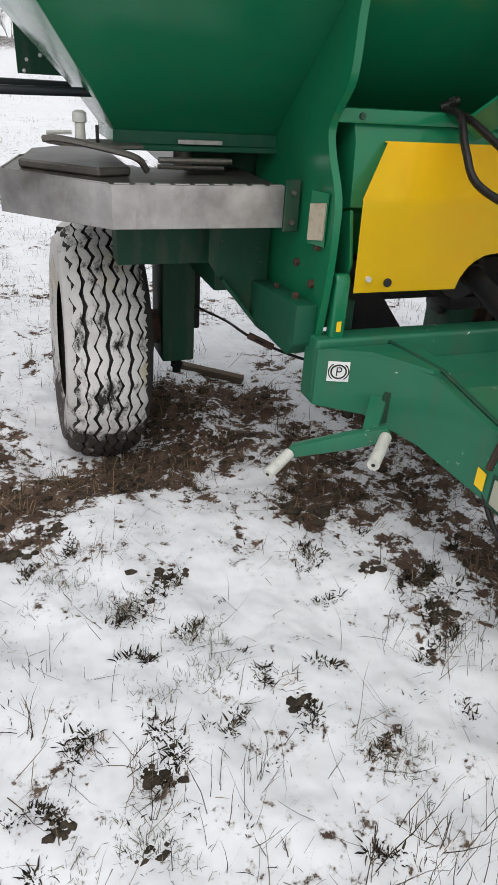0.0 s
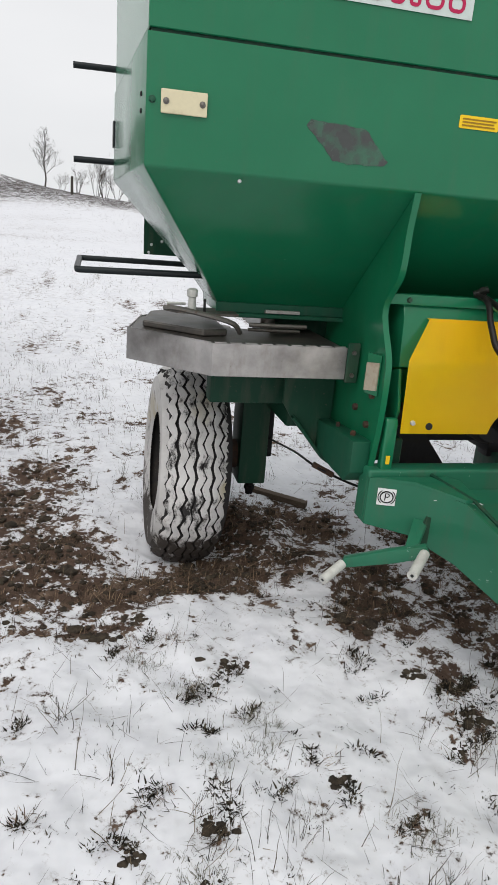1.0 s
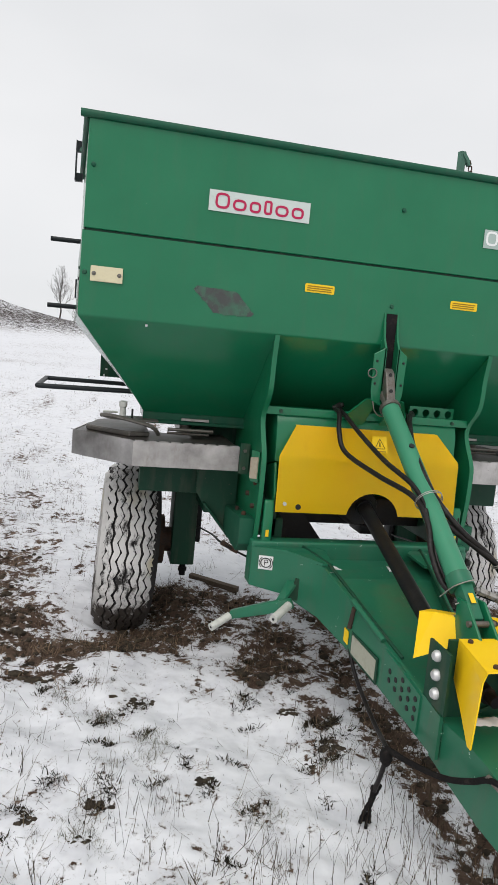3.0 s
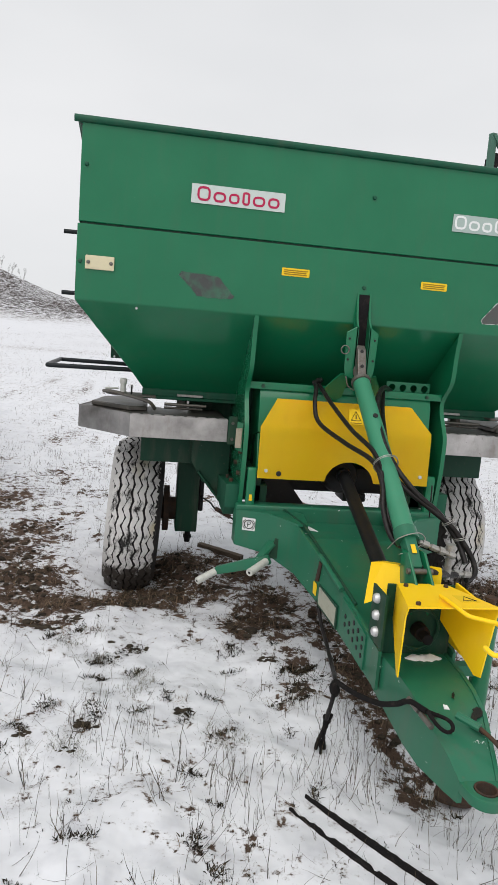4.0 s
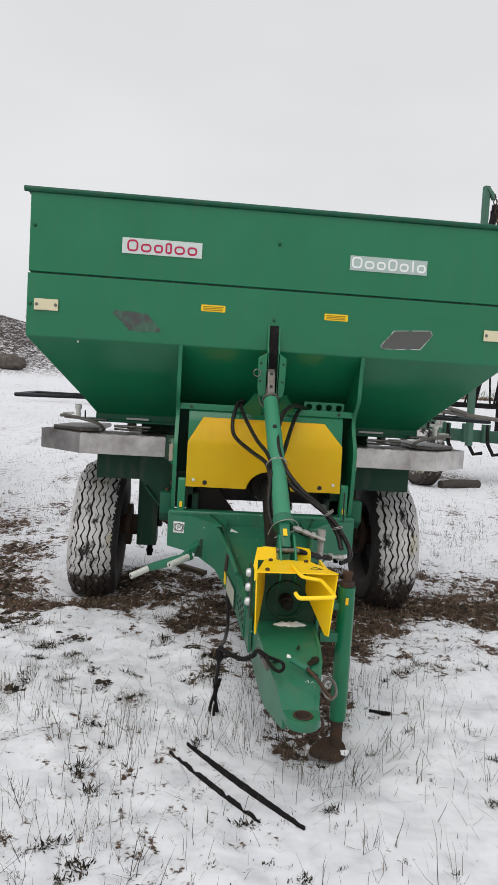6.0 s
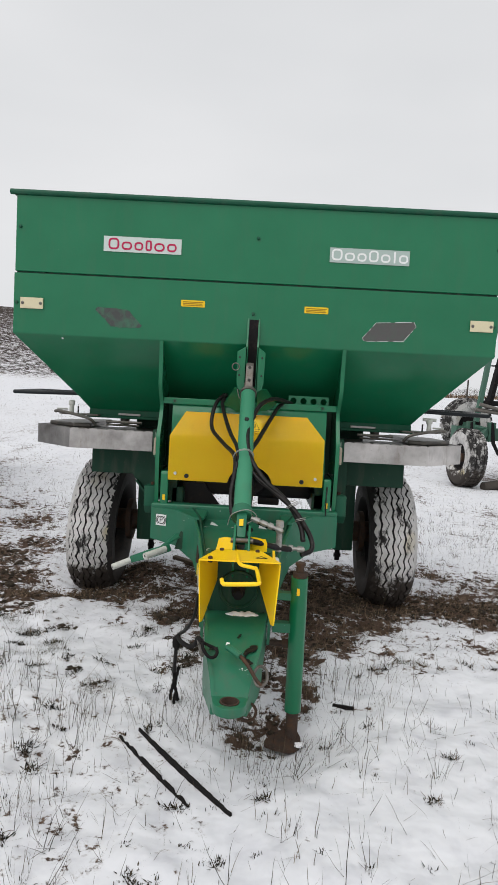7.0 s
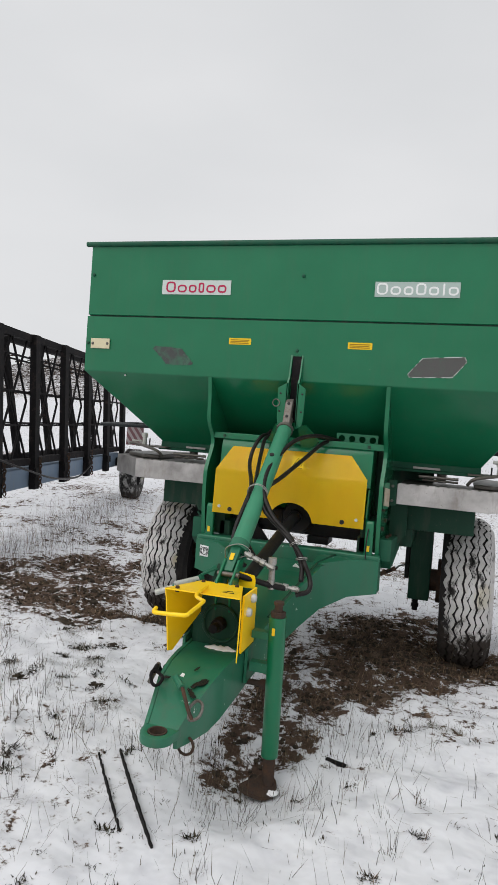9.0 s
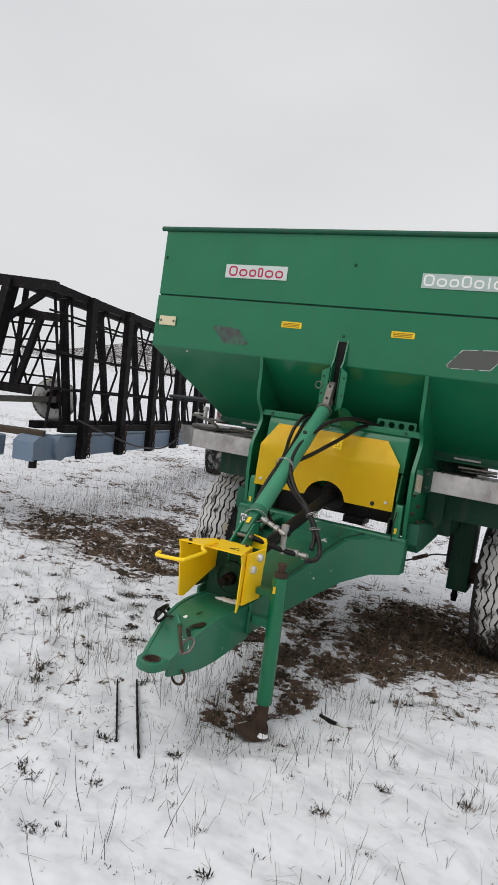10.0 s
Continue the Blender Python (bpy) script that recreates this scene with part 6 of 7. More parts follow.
        loop.append((x, y, 0.462 + (y - 0.272) * 0.27 + 0.006 * math.sin(4 * math.pi * i / 20)))
    tube(bm, loop, 0.0062, 8, True)
    part("shackle", bm, BOARD, spreader, "worn steel shackle loop", 60)
    bm = B()
    tube(bm, [(1.355, 0.300, 0.465), (1.405, 0.245, 0.455)], 0.013, 8)
    part("pin", bm, GREEN_WORN, spreader, "worn green pin", 40)
    bm = B()
    tube(bm, smooth_path([(1.405, 0.245, 0.455), (1.435, 0.205, 0.435), (1.460, 0.180, 0.405), (1.482, 0.165, 0.385)], 4), 0.0068, 7)
    part("pin_rod", bm, IRON, spreader, "rusty pin rod", 60)
    bm = B()
    tube(bm, smooth_path([(1.482, 0.165, 0.385), (1.500, 0.185, 0.395), (1.498, 0.215, 0.42), (1.475, 0.225, 0.43), (1.455, 0.205, 0.41), (1.465, 0.175, 0.385)], 4, True), 0.0060, 6, True)
    part("spring_clip", bm, FITTING, spreader, "worn spring clip", 60)
    rag = random.Random(3)
    for gx, gy, gz, ga, gl in ((1.440, 0.335, 0.4455, 0.9, 0.050), (1.425, 0.285, 0.4255, 2.4, 0.035), (1.300, 0.330, 0.4445, 0.4, 0.022), (1.395, 0.41, 0.4665, 1.1, 0.018)):
        bm = B()
        rim = []
        for q in range(18):
            t = 2 * math.pi * q / 18
            u, v = gl * math.cos(t) * rag.uniform(0.45, 1.05), 0.32 * gl * math.sin(t) * rag.uniform(0.4, 1.2)
            x, y = gx + u * math.cos(ga) - v * math.sin(ga), gy + u * math.sin(ga) + v * math.cos(ga)
            rim.append((x, y, gz + (y - gy) * 0.30))
        prism(bm, rim, (0, 0, 0.0025))
        part("grease_smear", bm, GREASE, spreader, "smear of black grease")
    bm = B()
    prism(bm, [(1.345, 0.362, 0.4470), (1.362, 0.358, 0.4465), (1.360, 0.375, 0.4505), (1.348, 0.380, 0.4515)], (0, 0, 0.0025))
    part("paint_chip", bm, WHITE_STICKER, spreader, "bare pale chip")
    bm = B()
    c = (1.44, 0.22, 0.26)
    tube(bm, [Vector(c) + Vector((0.03 * math.cos(t), 0.006, 0.033 * math.sin(t))) for t in [2 * math.pi * i / 18 for i in range(18)]], 0.0055, 6, True)
    part("ring", bm, IRON, spreader, "hanging steel ring", 60)


build_hoses()


# ---- things on the ground ----
def flat_iron(name, a, b, w, h, label, mat=None, kind="metal bar", group="channel pieces in the snow", broken=0.0):
    """A long bar lying half in the snow."""
    a, b = Vector(a), Vector(b)
    d = (b - a).normalized()
    s = d.cross(Vector((0, 0, 1))).normalized()
    bm = B()
    k, rows = 60, []
    for i in range(k + 1):
        p = a.lerp(b, i / k)
        wob = 0.0008 * math.sin(i * 0.9) + 0.0005 * math.sin(i * 5.1)
        hh = h * (0.92 + 0.08 * math.sin(i * 1.7 + 1)) - broken * max(0.0, 2.2 * noise.noise(p * 26.0))
        rows.append([bm.verts.new(p + s * (sx * w / 2 + wob) + Vector((0, 0, z))) for sx, z in ((-1, -0.03), (-1, hh * 0.95), (-0.85, hh), (0.85, hh), (1, hh * 0.95), (1, -0.03))])
    for p, q in zip(rows, rows[1:]):
        for i in range(6):
            bm.faces.new((p[i], p[(i + 1) % 6], q[(i + 1) % 6], q[i]))
    bm.faces.new(rows[0]); bm.faces.new(rows[-1][::-1])
    return solid(name, bm, mat or BOARD, label, kind, group, "", 40)


def on_ground(x, y, dz=0.0):
    return (x, y, ground_z(x, y) + dz)


flat_iron("metal_bar", on_ground(0.995, 0.605), on_ground(1.40, 0.080), 0.0075, 0.013, "black iron edge of a channel sunk in snow")
flat_iron("metal_bar", on_ground(0.925, 0.545, 0.002), on_ground(1.252, 0.130, 0.002), 0.0065, 0.012, "snow-dusted black iron edge sunk in snow", broken=0.018)
flat_iron("metal_bar", on_ground(1.84, 0.91), on_ground(1.93, 0.87), 0.014, 0.011, "short dark scrap of iron on the snow")
flat_iron("wooden_slat", on_ground(0.80, 3.34, 0.02), on_ground(1.10, 3.14, 0.02), 0.05, 0.014, "weathered dark slat lying behind the wheel", SLAT, "board", "")


def make_blades(name, spots, material, label, category):
    """Thin bent blades, joined into one mesh."""
    verts, faces = [], []
    for x, y, z, h, w, lean, turn, bend in spots:
        c, s = math.cos(turn), math.sin(turn)
        px, py = -s * w / 2, c * w / 2
        base = len(verts)
        lie = min(1.5, abs(lean))
        for t, k in ((0.0, 1.0), (0.35, 0.9), (0.7, 0.7)):
            a = lie + bend * t * 0.6
            ox, oz = math.sin(a) * h * t, math.cos(a) * h * t
            sway = 0.05 * h * math.sin(t * 3 + turn * 5)
            verts += [(x + c * ox - s * sway - px * k, y + s * ox + c * sway - py * k, z + oz), (x + c * ox - s * sway + px * k, y + s * ox + c * sway + py * k, z + oz)]
        a = lie + bend * 0.6
        verts.append((x + c * math.sin(a) * h, y + s * math.sin(a) * h, z + max(0.004, math.cos(a) * h)))
        faces += [(base, base + 1, base + 3, base + 2), (base + 2, base + 3, base + 5, base + 4), (base + 4, base + 5, base + 6)]
    return tagged(new(name, mesh_of(name, verts, faces, material)), label, category, "", "stuff")


CLUMP_SPOTS = []
# turned-up sods: x, y, size
SODS = [(1.13, 1.30, 0.050), (1.01, 1.18, 0.034), (0.35, 1.70, 0.046), (1.01, 1.52, 0.038), (0.58, 1.11, 0.036), (0.18, 0.99, 0.042), (0.75, 1.47, 0.026), (-0.04, 0.94, 0.030), (0.87, 1.92, 0.050), (-0.10, 1.92, 0.050), (0.05, 2.02, 0.045), (0.14, 0.84, 0.030)]
# root and height of the dead bushes
TWIGGY = [(0.60, 0.33, 0.22), (0.48, 0.56, 0.16), (0.02, 0.67, 0.17), (0.13, 1.03, 0.13), (-0.08, 1.20, 0.17), (0.18, 0.97, 0.12), (0.55, 0.65, 0.18), (0.72, 0.69, 0.16), (0.93, 2.10, 0.15), (0.19, 0.39, 0.15), (-0.16, 0.70, 0.15), (0.36, 0.74, 0.12),
          (2.54, 0.58, 0.14), (2.09, 1.26, 0.15), (2.24, 0.70, 0.10), (2.48, 1.60, 0.10), (1.43, 0.52, 0.12), (1.66, 0.85, 0.13), (2.19, 1.38, 0.13), (1.64, 0.35, 0.14), (-0.24, 1.45, 0.14), (0.42, 0.15, 0.16), (0.85, -0.15, 0.15), (0.30, 0.02, 0.14)]
MOSSY = [(0.19, 1.56, 0.07), (0.33, 1.23, 0.06), (0.13, 0.87, 0.05), (0.05, 1.72, 0.05), (0.40, 1.40, 0.04), (-0.5, 1.3, 0.05), (0.75, 0.9, 0.05), (2.3, 1.45, 0.06), (-0.9, 2.0, 0.08)]


def scatter_vegetation():
    rng = random.Random(7)
    stems, litter, leafy = [], [], []
    while len(stems) < 4600:
        x, y = rng.uniform(-2.4, 4.6), rng.uniform(-1.1, 6.5)
        if n2(x, y, 1.1, 20.0) + 0.6 * n2(x, y, 4.0, 22.0) + rng.uniform(-0.4, 0.4) < 0.05:
            continue
        h = rng.uniform(0.02, 0.10) * (1.8 if rng.random() < 0.10 else 1)
        stems.append((x, y, ground_z(x, y) - 0.008, h, rng.uniform(0.0012, 0.0025), rng.uniform(0, 0.7), rng.uniform(0, 6.28), rng.uniform(-0.3, 0.5)))
    # stems lying almost flat
    for i in range(1500):
        x, y = rng.uniform(-1.6, 4.2), rng.uniform(-1.1, 4.5)
        stems.append((x, y, ground_z(x, y) + 0.002, rng.uniform(0.04, 0.14), rng.uniform(0.0009, 0.0018), rng.uniform(1.1, 1.6), rng.uniform(0, 6.28), rng.uniform(-0.5, 0.3)))
    # tufts
    for i in range(420):
        x, y = rng.uniform(-2.6, 4.8), rng.uniform(-1.0, 7.0)
        tall = rng.uniform(0.07, 0.20)
        for j in range(rng.randint(5, 16)):
            a, r = rng.uniform(0, 6.28), abs(rng.gauss(0, 0.03))
            xx, yy = x + r * math.cos(a), y + r * math.sin(a)
            stems.append((xx, yy, ground_z(xx, yy) - 0.01, tall * rng.uniform(0.4, 1.0), rng.uniform(0.0009, 0.0020), rng.uniform(0.05, 0.6), a, rng.uniform(0, 0.4)))
    # small dead bushes: bent twigs from one root, forked towards the tips
    for x, y, tall in TWIGGY:
        for j in range(rng.randint(6, 11)):
            a, lean, L = rng.uniform(0, 6.28), rng.uniform(0.15, 1.25), tall * rng.uniform(0.45, 1.0)
            xx, yy = x + rng.gauss(0, 0.016), y + rng.gauss(0, 0.016)
            zz, wide = ground_z(xx, yy) - 0.004, rng.uniform(0.0016, 0.0030)
            stems.append((xx, yy, zz, L, wide, lean, a, rng.uniform(-0.2, 0.3)))
            for f in range(rng.randint(1, 4)):
                t, b = rng.uniform(0.3, 0.85), a + rng.choice((-1, 1)) * rng.uniform(0.4, 1.1)
                k = L * t * math.sin(lean)
                stems.append((xx + k * math.cos(a), yy + k * math.sin(a), zz + L * t * math.cos(lean), L * rng.uniform(0.2, 0.45), wide * 0.7, lean * rng.uniform(0.4, 0.9), b, rng.uniform(-0.2, 0.3)))
    # mats of dead grass on the bare soil
    sod = random.Random(5)
    for x, y, r in SODS:
        for k in range(16):
            CLUMP_SPOTS.append((sod.gauss(x, r * 0.6), sod.gauss(y, r * 0.35), r * sod.uniform(0.22, 0.42)))
    tries = 0
    while len(litter) < 26000 and tries < 200000:
        tries += 1
        x, y = rng.uniform(-2.6, 4.0), rng.uniform(0.2, 6.0)
        if bareness(x, y) + 0.25 * n2(x, y, 3.2, 9.0) < rng.uniform(0.32, 0.62) + 0.14 * sm(0.15, -0.25, x):
            continue
        litter.append((x, y, ground_z(x, y) - 0.012, rng.uniform(0.02, 0.075), rng.uniform(0.0015, 0.0035), rng.uniform(0.3, 1.5), rng.uniform(0, 6.28), rng.uniform(-0.2, 0.9)))
    # taller dry grass under and before the harrow
    for i in range(1700):
        t = rng.random()
        x, y = -1.75 - 1.0 * t + rng.gauss(0.25, 0.28), 2.6 + 4.6 * t + rng.gauss(0, 0.2)
        litter.append((x, y, ground_z(x, y) - 0.01, rng.uniform(0.06, 0.20), rng.uniform(0.0014, 0.0028), rng.uniform(0.0, 0.4), rng.uniform(0, 6.28), rng.uniform(0, 0.4)))
    # dark frosted weeds
    for i in range(620):
        x, y = rng.uniform(-1.9, 4.0), rng.uniform(-1.0, 3.6)
        size = rng.uniform(0.008, 0.035)
        for j in range(rng.randint(8, 34)):
            a, r = rng.uniform(0, 6.28), abs(rng.gauss(0, size))
            xx, yy = x + r * math.cos(a), y + r * math.sin(a)
            leafy.append((xx, yy, ground_z(xx, yy) - 0.006, rng.uniform(0.006, 0.028), rng.uniform(0.0015, 0.0045), rng.uniform(0.2, 1.8), rng.uniform(0, 6.28), rng.uniform(-0.5, 1.0)))
    for i in range(1500):
        x, y = rng.uniform(-0.9, 1.3), rng.uniform(-0.6, 2.2)
        if n2(x, y, 2.2, 41.0) < rng.uniform(-0.35, 0.35):
            continue
        for j in range(rng.randint(2, 6)):
            xx, yy = rng.gauss(x, 0.008), rng.gauss(y, 0.008)
            leafy.append((xx, yy, ground_z(xx, yy) - 0.004, rng.uniform(0.004, 0.014), rng.uniform(0.0015, 0.0040), rng.uniform(0.6, 1.7), rng.uniform(0, 6.28), rng.uniform(-0.5, 1.0)))
    # ragged dark clumps: each a few leaf rosettes strung along a crooked line
    clumps = CLUMPS + [(2.54, 0.60, 0.5), (1.37, -0.49, 0.7), (1.92, -0.30, 0.5), (2.08, 0.18, 0.4), (0.67, 0.32, 0.7), (0.60, 0.45, 0.6), (0.53, -0.06, 0.7)]
    clumps += [(rng.uniform(-1.6, 1.3), rng.uniform(-0.9, 2.3), rng.uniform(0.3, 0.9)) for k in range(34)]
    clumps += [(rng.uniform(1.3, 3.8), rng.uniform(-0.9, 2.3), rng.uniform(0.25, 0.6)) for k in range(18)]
    for cx, cy, k in clumps:
        a, px, py = rng.uniform(0, 6.28), cx, cy
        for s in range(rng.randint(3, 7)):
            a += rng.uniform(-1.3, 1.3)
            px, py = px + math.cos(a) * 0.027 * k, py + math.sin(a) * 0.020 * k
            core = rng.uniform(0.004, 0.017) * k
            CLUMP_SPOTS.append((px, py, core * rng.uniform(0.35, 0.7)))
            for j in range(int(70 * k) + 6):
                xx, yy = rng.gauss(px, core), rng.gauss(py, core)
                leafy.append((xx, yy, ground_z(xx, yy) - 0.006, rng.uniform(0.008, 0.026) * rng.choice((0.6, 0.8, 1.5)), rng.uniform(0.0020, 0.0068), rng.uniform(0.7, 1.58), rng.uniform(0, 6.28), rng.uniform(-0.6, 0.9)))
        if rng.random() < 0.45:
            for j in range(rng.randint(20, 60)):
                xx, yy = rng.gauss(cx + 0.04, 0.045 * k), rng.gauss(cy, 0.035 * k)
                litter.append((xx, yy, ground_z(xx, yy) - 0.01, rng.uniform(0.02, 0.06), rng.uniform(0.0012, 0.003), rng.uniform(0.3, 1.5), rng.uniform(0, 6.28), rng.uniform(-0.2, 0.9)))
    # long dark twigs, some forked
    for i in range(640):
        x, y, a = rng.uniform(-1.5, 4.0), rng.uniform(-1.1, 3.6), rng.uniform(0, 6.28)
        L, lean = rng.uniform(0.06, 0.23), rng.uniform(0.1, 1.4)
        stems.append((x, y, ground_z(x, y) - 0.004, L, rng.uniform(0.0016, 0.0028), lean, a, rng.uniform(-0.5, 0.4)))
        if rng.random() < 0.5:
            stems.append((x, y, ground_z(x, y) - 0.004, L * 0.7, 0.0013, lean * 0.8, a + rng.uniform(-0.8, 0.8), rng.uniform(0, 0.6)))
    # taller stems round the jack, the tongue and the bars
    more = random.Random(77)
    for cx, cy, r, count in ((1.75, 0.62, 0.22, 70), (1.50, 0.40, 0.16, 50), (1.35, 0.75, 0.20, 80), (0.78, 0.62, 0.14, 60), (1.20, 1.15, 0.25, 120), (1.95, 1.05, 0.28, 120), (0.62, 0.10, 0.22, 60), (0.45, -0.25, 0.18, 50), (1.02, 0.66, 0.10, 50), (1.22, 0.72, 0.14, 60), (0.30, 0.85, 0.20, 50), (0.05, 0.45, 0.20, 40)):
        for i in range(count):
            x, y = more.gauss(cx, r * 0.6), more.gauss(cy, r * 0.6)
            stems.append((x, y, ground_z(x, y) - 0.008, more.uniform(0.05, 0.19), more.uniform(0.0012, 0.0024), more.uniform(0.0, 0.55), more.uniform(0, 6.28), more.uniform(-0.3, 0.5)))
    make_blades("dry_stems", stems, STRAW, "thin dry grass stems standing through the snow", "dry grass")
    moss = []
    for x, y, r in MOSSY:
        subs = [(rng.gauss(x, r), rng.gauss(y, r * 0.7), rng.uniform(0.25, 0.55) * r) for k in range(7)]
        for j in range(420):
            sx, sy, k = subs[rng.randrange(7)]
            xx, yy = rng.gauss(sx, k), rng.gauss(sy, k)
            moss.append((xx, yy, ground_z(xx, yy) - 0.008, rng.uniform(0.012, 0.045), rng.uniform(0.0008, 0.0020), rng.uniform(0.2, 1.4), rng.uniform(0, 6.28), rng.uniform(-0.4, 0.8)))
    make_blades("moss", moss, MOSS, "pale grey-green tufts of moss and grass in snow", "moss")
    make_blades("grass_litter", litter, LITTER, "matted dead brown grass on bare soil", "dead grass")
    make_blades("weeds", leafy, LEAFY, "small dark frosted weeds in the snow", "weeds")
    far = []
    for i in range(13000):
        r, a = 4.5 + 55 * rng.random() ** 1.7, rng.uniform(-1.15, 0.6)
        x, y = 1.2 + r * math.sin(a), 0.5 + r * math.cos(a)
        if n2(x, y, 0.35, 30.0) + rng.uniform(-0.4, 0.4) < 0.05:
            continue
        k = 1 + r * 0.03
        for j in range(4):
            far.append((x + rng.gauss(0, 0.06 * k), y + rng.gauss(0, 0.06 * k), ground_z(x, y) - 0.02, rng.uniform(0.03, 0.09) * (1 + 0.02 * r), 0.0022 * k, rng.uniform(0.05, 0.7), rng.uniform(0, 6.28), rng.uniform(0, 0.6)))
    make_blades("field_stubble", far, STRAW, "sparse dry stubble across the snowy field", "stubble")


scatter_vegetation()


def scatter_clods():
    rng = random.Random(11)
    base = bmesh.new()
    bmesh.ops.create_icosphere(base, subdivisions=1, radius=1.0)
    bv = [v.co.copy() for v in base.verts]
    bf = [tuple(v.index for v in f.verts) for f in base.faces]
    base.free()
    verts, faces, made, tries = [], [], 0, 0
    while made < 2900 and tries < 60000:
        tries += 1
        x, y = rng.uniform(-2.4, 3.8), rng.uniform(0.3, 5.2)
        if made < len(CLUMP_SPOTS):
            x, y, r = CLUMP_SPOTS[made]
        elif bareness(x, y) < rng.uniform(0.42, 0.75):
            continue
        else:
            r = rng.uniform(0.004, 0.016) * (2.0 if rng.random() < 0.05 else 1)
        z, o, ph = ground_z(x, y), len(verts), rng.uniform(0, 9)
        for v in bv:
            k = 1 + 0.35 * noise.noise(v * 1.7 + Vector((ph, ph, ph)))
            verts.append((x + v.x * r * k * 1.2, y + v.y * r * k, z - 0.006 + v.z * r * k * 0.7))
        faces += [tuple(o + i for i in f) for f in bf]
        made += 1
    tagged(new("soil_clods", mesh_of("soil_clods", verts, faces, CLOD)), "small dark clods of turned soil", "soil", "", "stuff")


scatter_clods()


# ---- boulder and trees on the ridge ----
def make_boulder():
    az, d = radians(-15.4), 62.0
    x, y = 0.85 + d * math.sin(az), -1.9 + d * math.cos(az)
    z = ground_z(x, y)
    bm = B()
    bmesh.ops.create_icosphere(bm, subdivisions=4, radius=1.0)
    for v in bm.verts:
        p = v.co.copy()
        k = 1 + 0.22 * noise.noise(p * 1.3 + Vector((3, 1, 2))) + 0.08 * noise.noise(p * 4)
        v.co = Vector((p.x * 1.55 * k, p.y * 1.2 * k, max(-0.4, p.z * 0.85 * k + 0.25))) + Vector((x, y, z + 0.25))
    return solid("boulder", bm, ROCK, "dark rounded boulder at the foot of the hill", "boulder", "", "", 60)


make_boulder()


def make_tree(name, x, y, h, seed, label, category, group, spread=0.33, stems=1, depth=4):
    """A leafless tree or shrub: tapered trunk and forking limbs."""
    rng = random.Random(seed)
    z = ground_z(x, y) - 0.1
    t = thing(name, (x, y, z), label, category, group)
    tb, cb = B(), B()

    def limb(bm, p, d, L, r, k):
        pts, q, dd = [p], p, d.copy()
        for i in range(3):
            dd = (dd + Vector((rng.gauss(0, 0.10), rng.gauss(0, 0.10), rng.gauss(0.04, 0.05)))).normalized()
            q = q + dd * (L / 3)
            pts.append(q)
        tube(bm, pts, r, 5 if k < 2 else 3, False, r * 0.55)
        if k >= depth:
            return
        for i in range(rng.randint(3, 4)):
            f = rng.uniform(0.35, 1.0)
            at = pts[0].lerp(pts[-1], f)
            nd = (dd + Vector((rng.gauss(0, 1), rng.gauss(0, 1), rng.gauss(0.25, 0.4))).normalized() * rng.uniform(0.5, 1.0) * (spread / 0.33)).normalized()
            limb(cb, at, nd, L * rng.uniform(0.45, 0.72), r * 0.5, k + 1)
    if stems == 1:
        lead = [Vector((x + 0.12 * math.sin(i * 1.3), y, z + h * i / 8)) for i in range(9)]
        tube(tb, lead, h * 0.017, 7, False, h * 0.003)
        for i in range(30):
            f = 0.22 + 0.76 * (i / 29) ** 0.9
            a = i * 2.4 + rng.uniform(-0.4, 0.4)
            rise = 0.55 + 0.9 * f
            d = Vector((math.cos(a), math.sin(a), rise)).normalized()
            limb(cb, Vector((x, y, z + h * f)), d, h * (0.30 * (1.08 - f) + 0.05), h * 0.006 * (1.25 - f), 2)
    for i in range(stems if stems > 1 else 0):
        a = rng.uniform(0, 6.28)
        d = Vector((math.cos(a) * 0.3, math.sin(a) * 0.3, 1)).normalized() if stems > 1 else Vector((0.02, 0, 1))
        limb(tb, Vector((x + (0.25 * math.cos(a) if stems > 1 else 0), y, z)), d, h * 0.5, h * 0.014 / (1 if stems == 1 else 1.6), 0)
    part("trunk", tb, BARK, t)
    part("crown", cb, BARK, t, "bare leafless branches")
    return t


def at_angle(eye, az, d):
    return eye[0] + d * math.sin(radians(az)), eye[1] + d * math.cos(radians(az))


E1 = (-0.14, -0.34)
make_tree("bare_tree", *at_angle(E1, -3.6, 88), 6.0, 3, "tall leafless tree on the snowy ridge", "tree", "trees on the ridge", 0.30, 1, 5)
for i, (az, d, h) in enumerate(((-1.2, 88, 3.0), (0.3, 86, 3.6), (0.9, 90, 3.9), (1.9, 88, 2.8), (2.8, 90, 2.2), (-2.3, 90, 2.0), (3.6, 92, 2.0))):
    make_tree("bare_shrub", *at_angle(E1, az, d), h * 1.15, 20 + i, "leafless grey shrub on the snowy ridge", "shrub", "shrubs on the ridge", 0.30, 5, 4)
E5 = (0.66, -1.8)
for i, (az, d, h) in enumerate(((-16.0, 90, 2.4), (-13.6, 88, 1.6), (-12.4, 90, 2.0), (-11.6, 88, 1.8), (-10.6, 90, 1.7))):
    make_tree("bare_shrub", *at_angle(E5, az, d), h, 40 + i, "leafless grey shrub on the hill crest", "shrub", "shrubs on the hill", 0.28, 3, 3)
E7 = (1.62, -2.0)
for i in range(34):
    az = 10.5 + i * 0.46
    make_tree("bare_shrub", *at_angle(E7, az, 170 + 13 * math.sin(i * 2.1)), 1.8 + 1.8 * abs(math.sin(i * 1.3)), 60 + i, "leafless shrub in the far hedgerow", "shrub", "far hedgerow", 0.36, 5, 3)

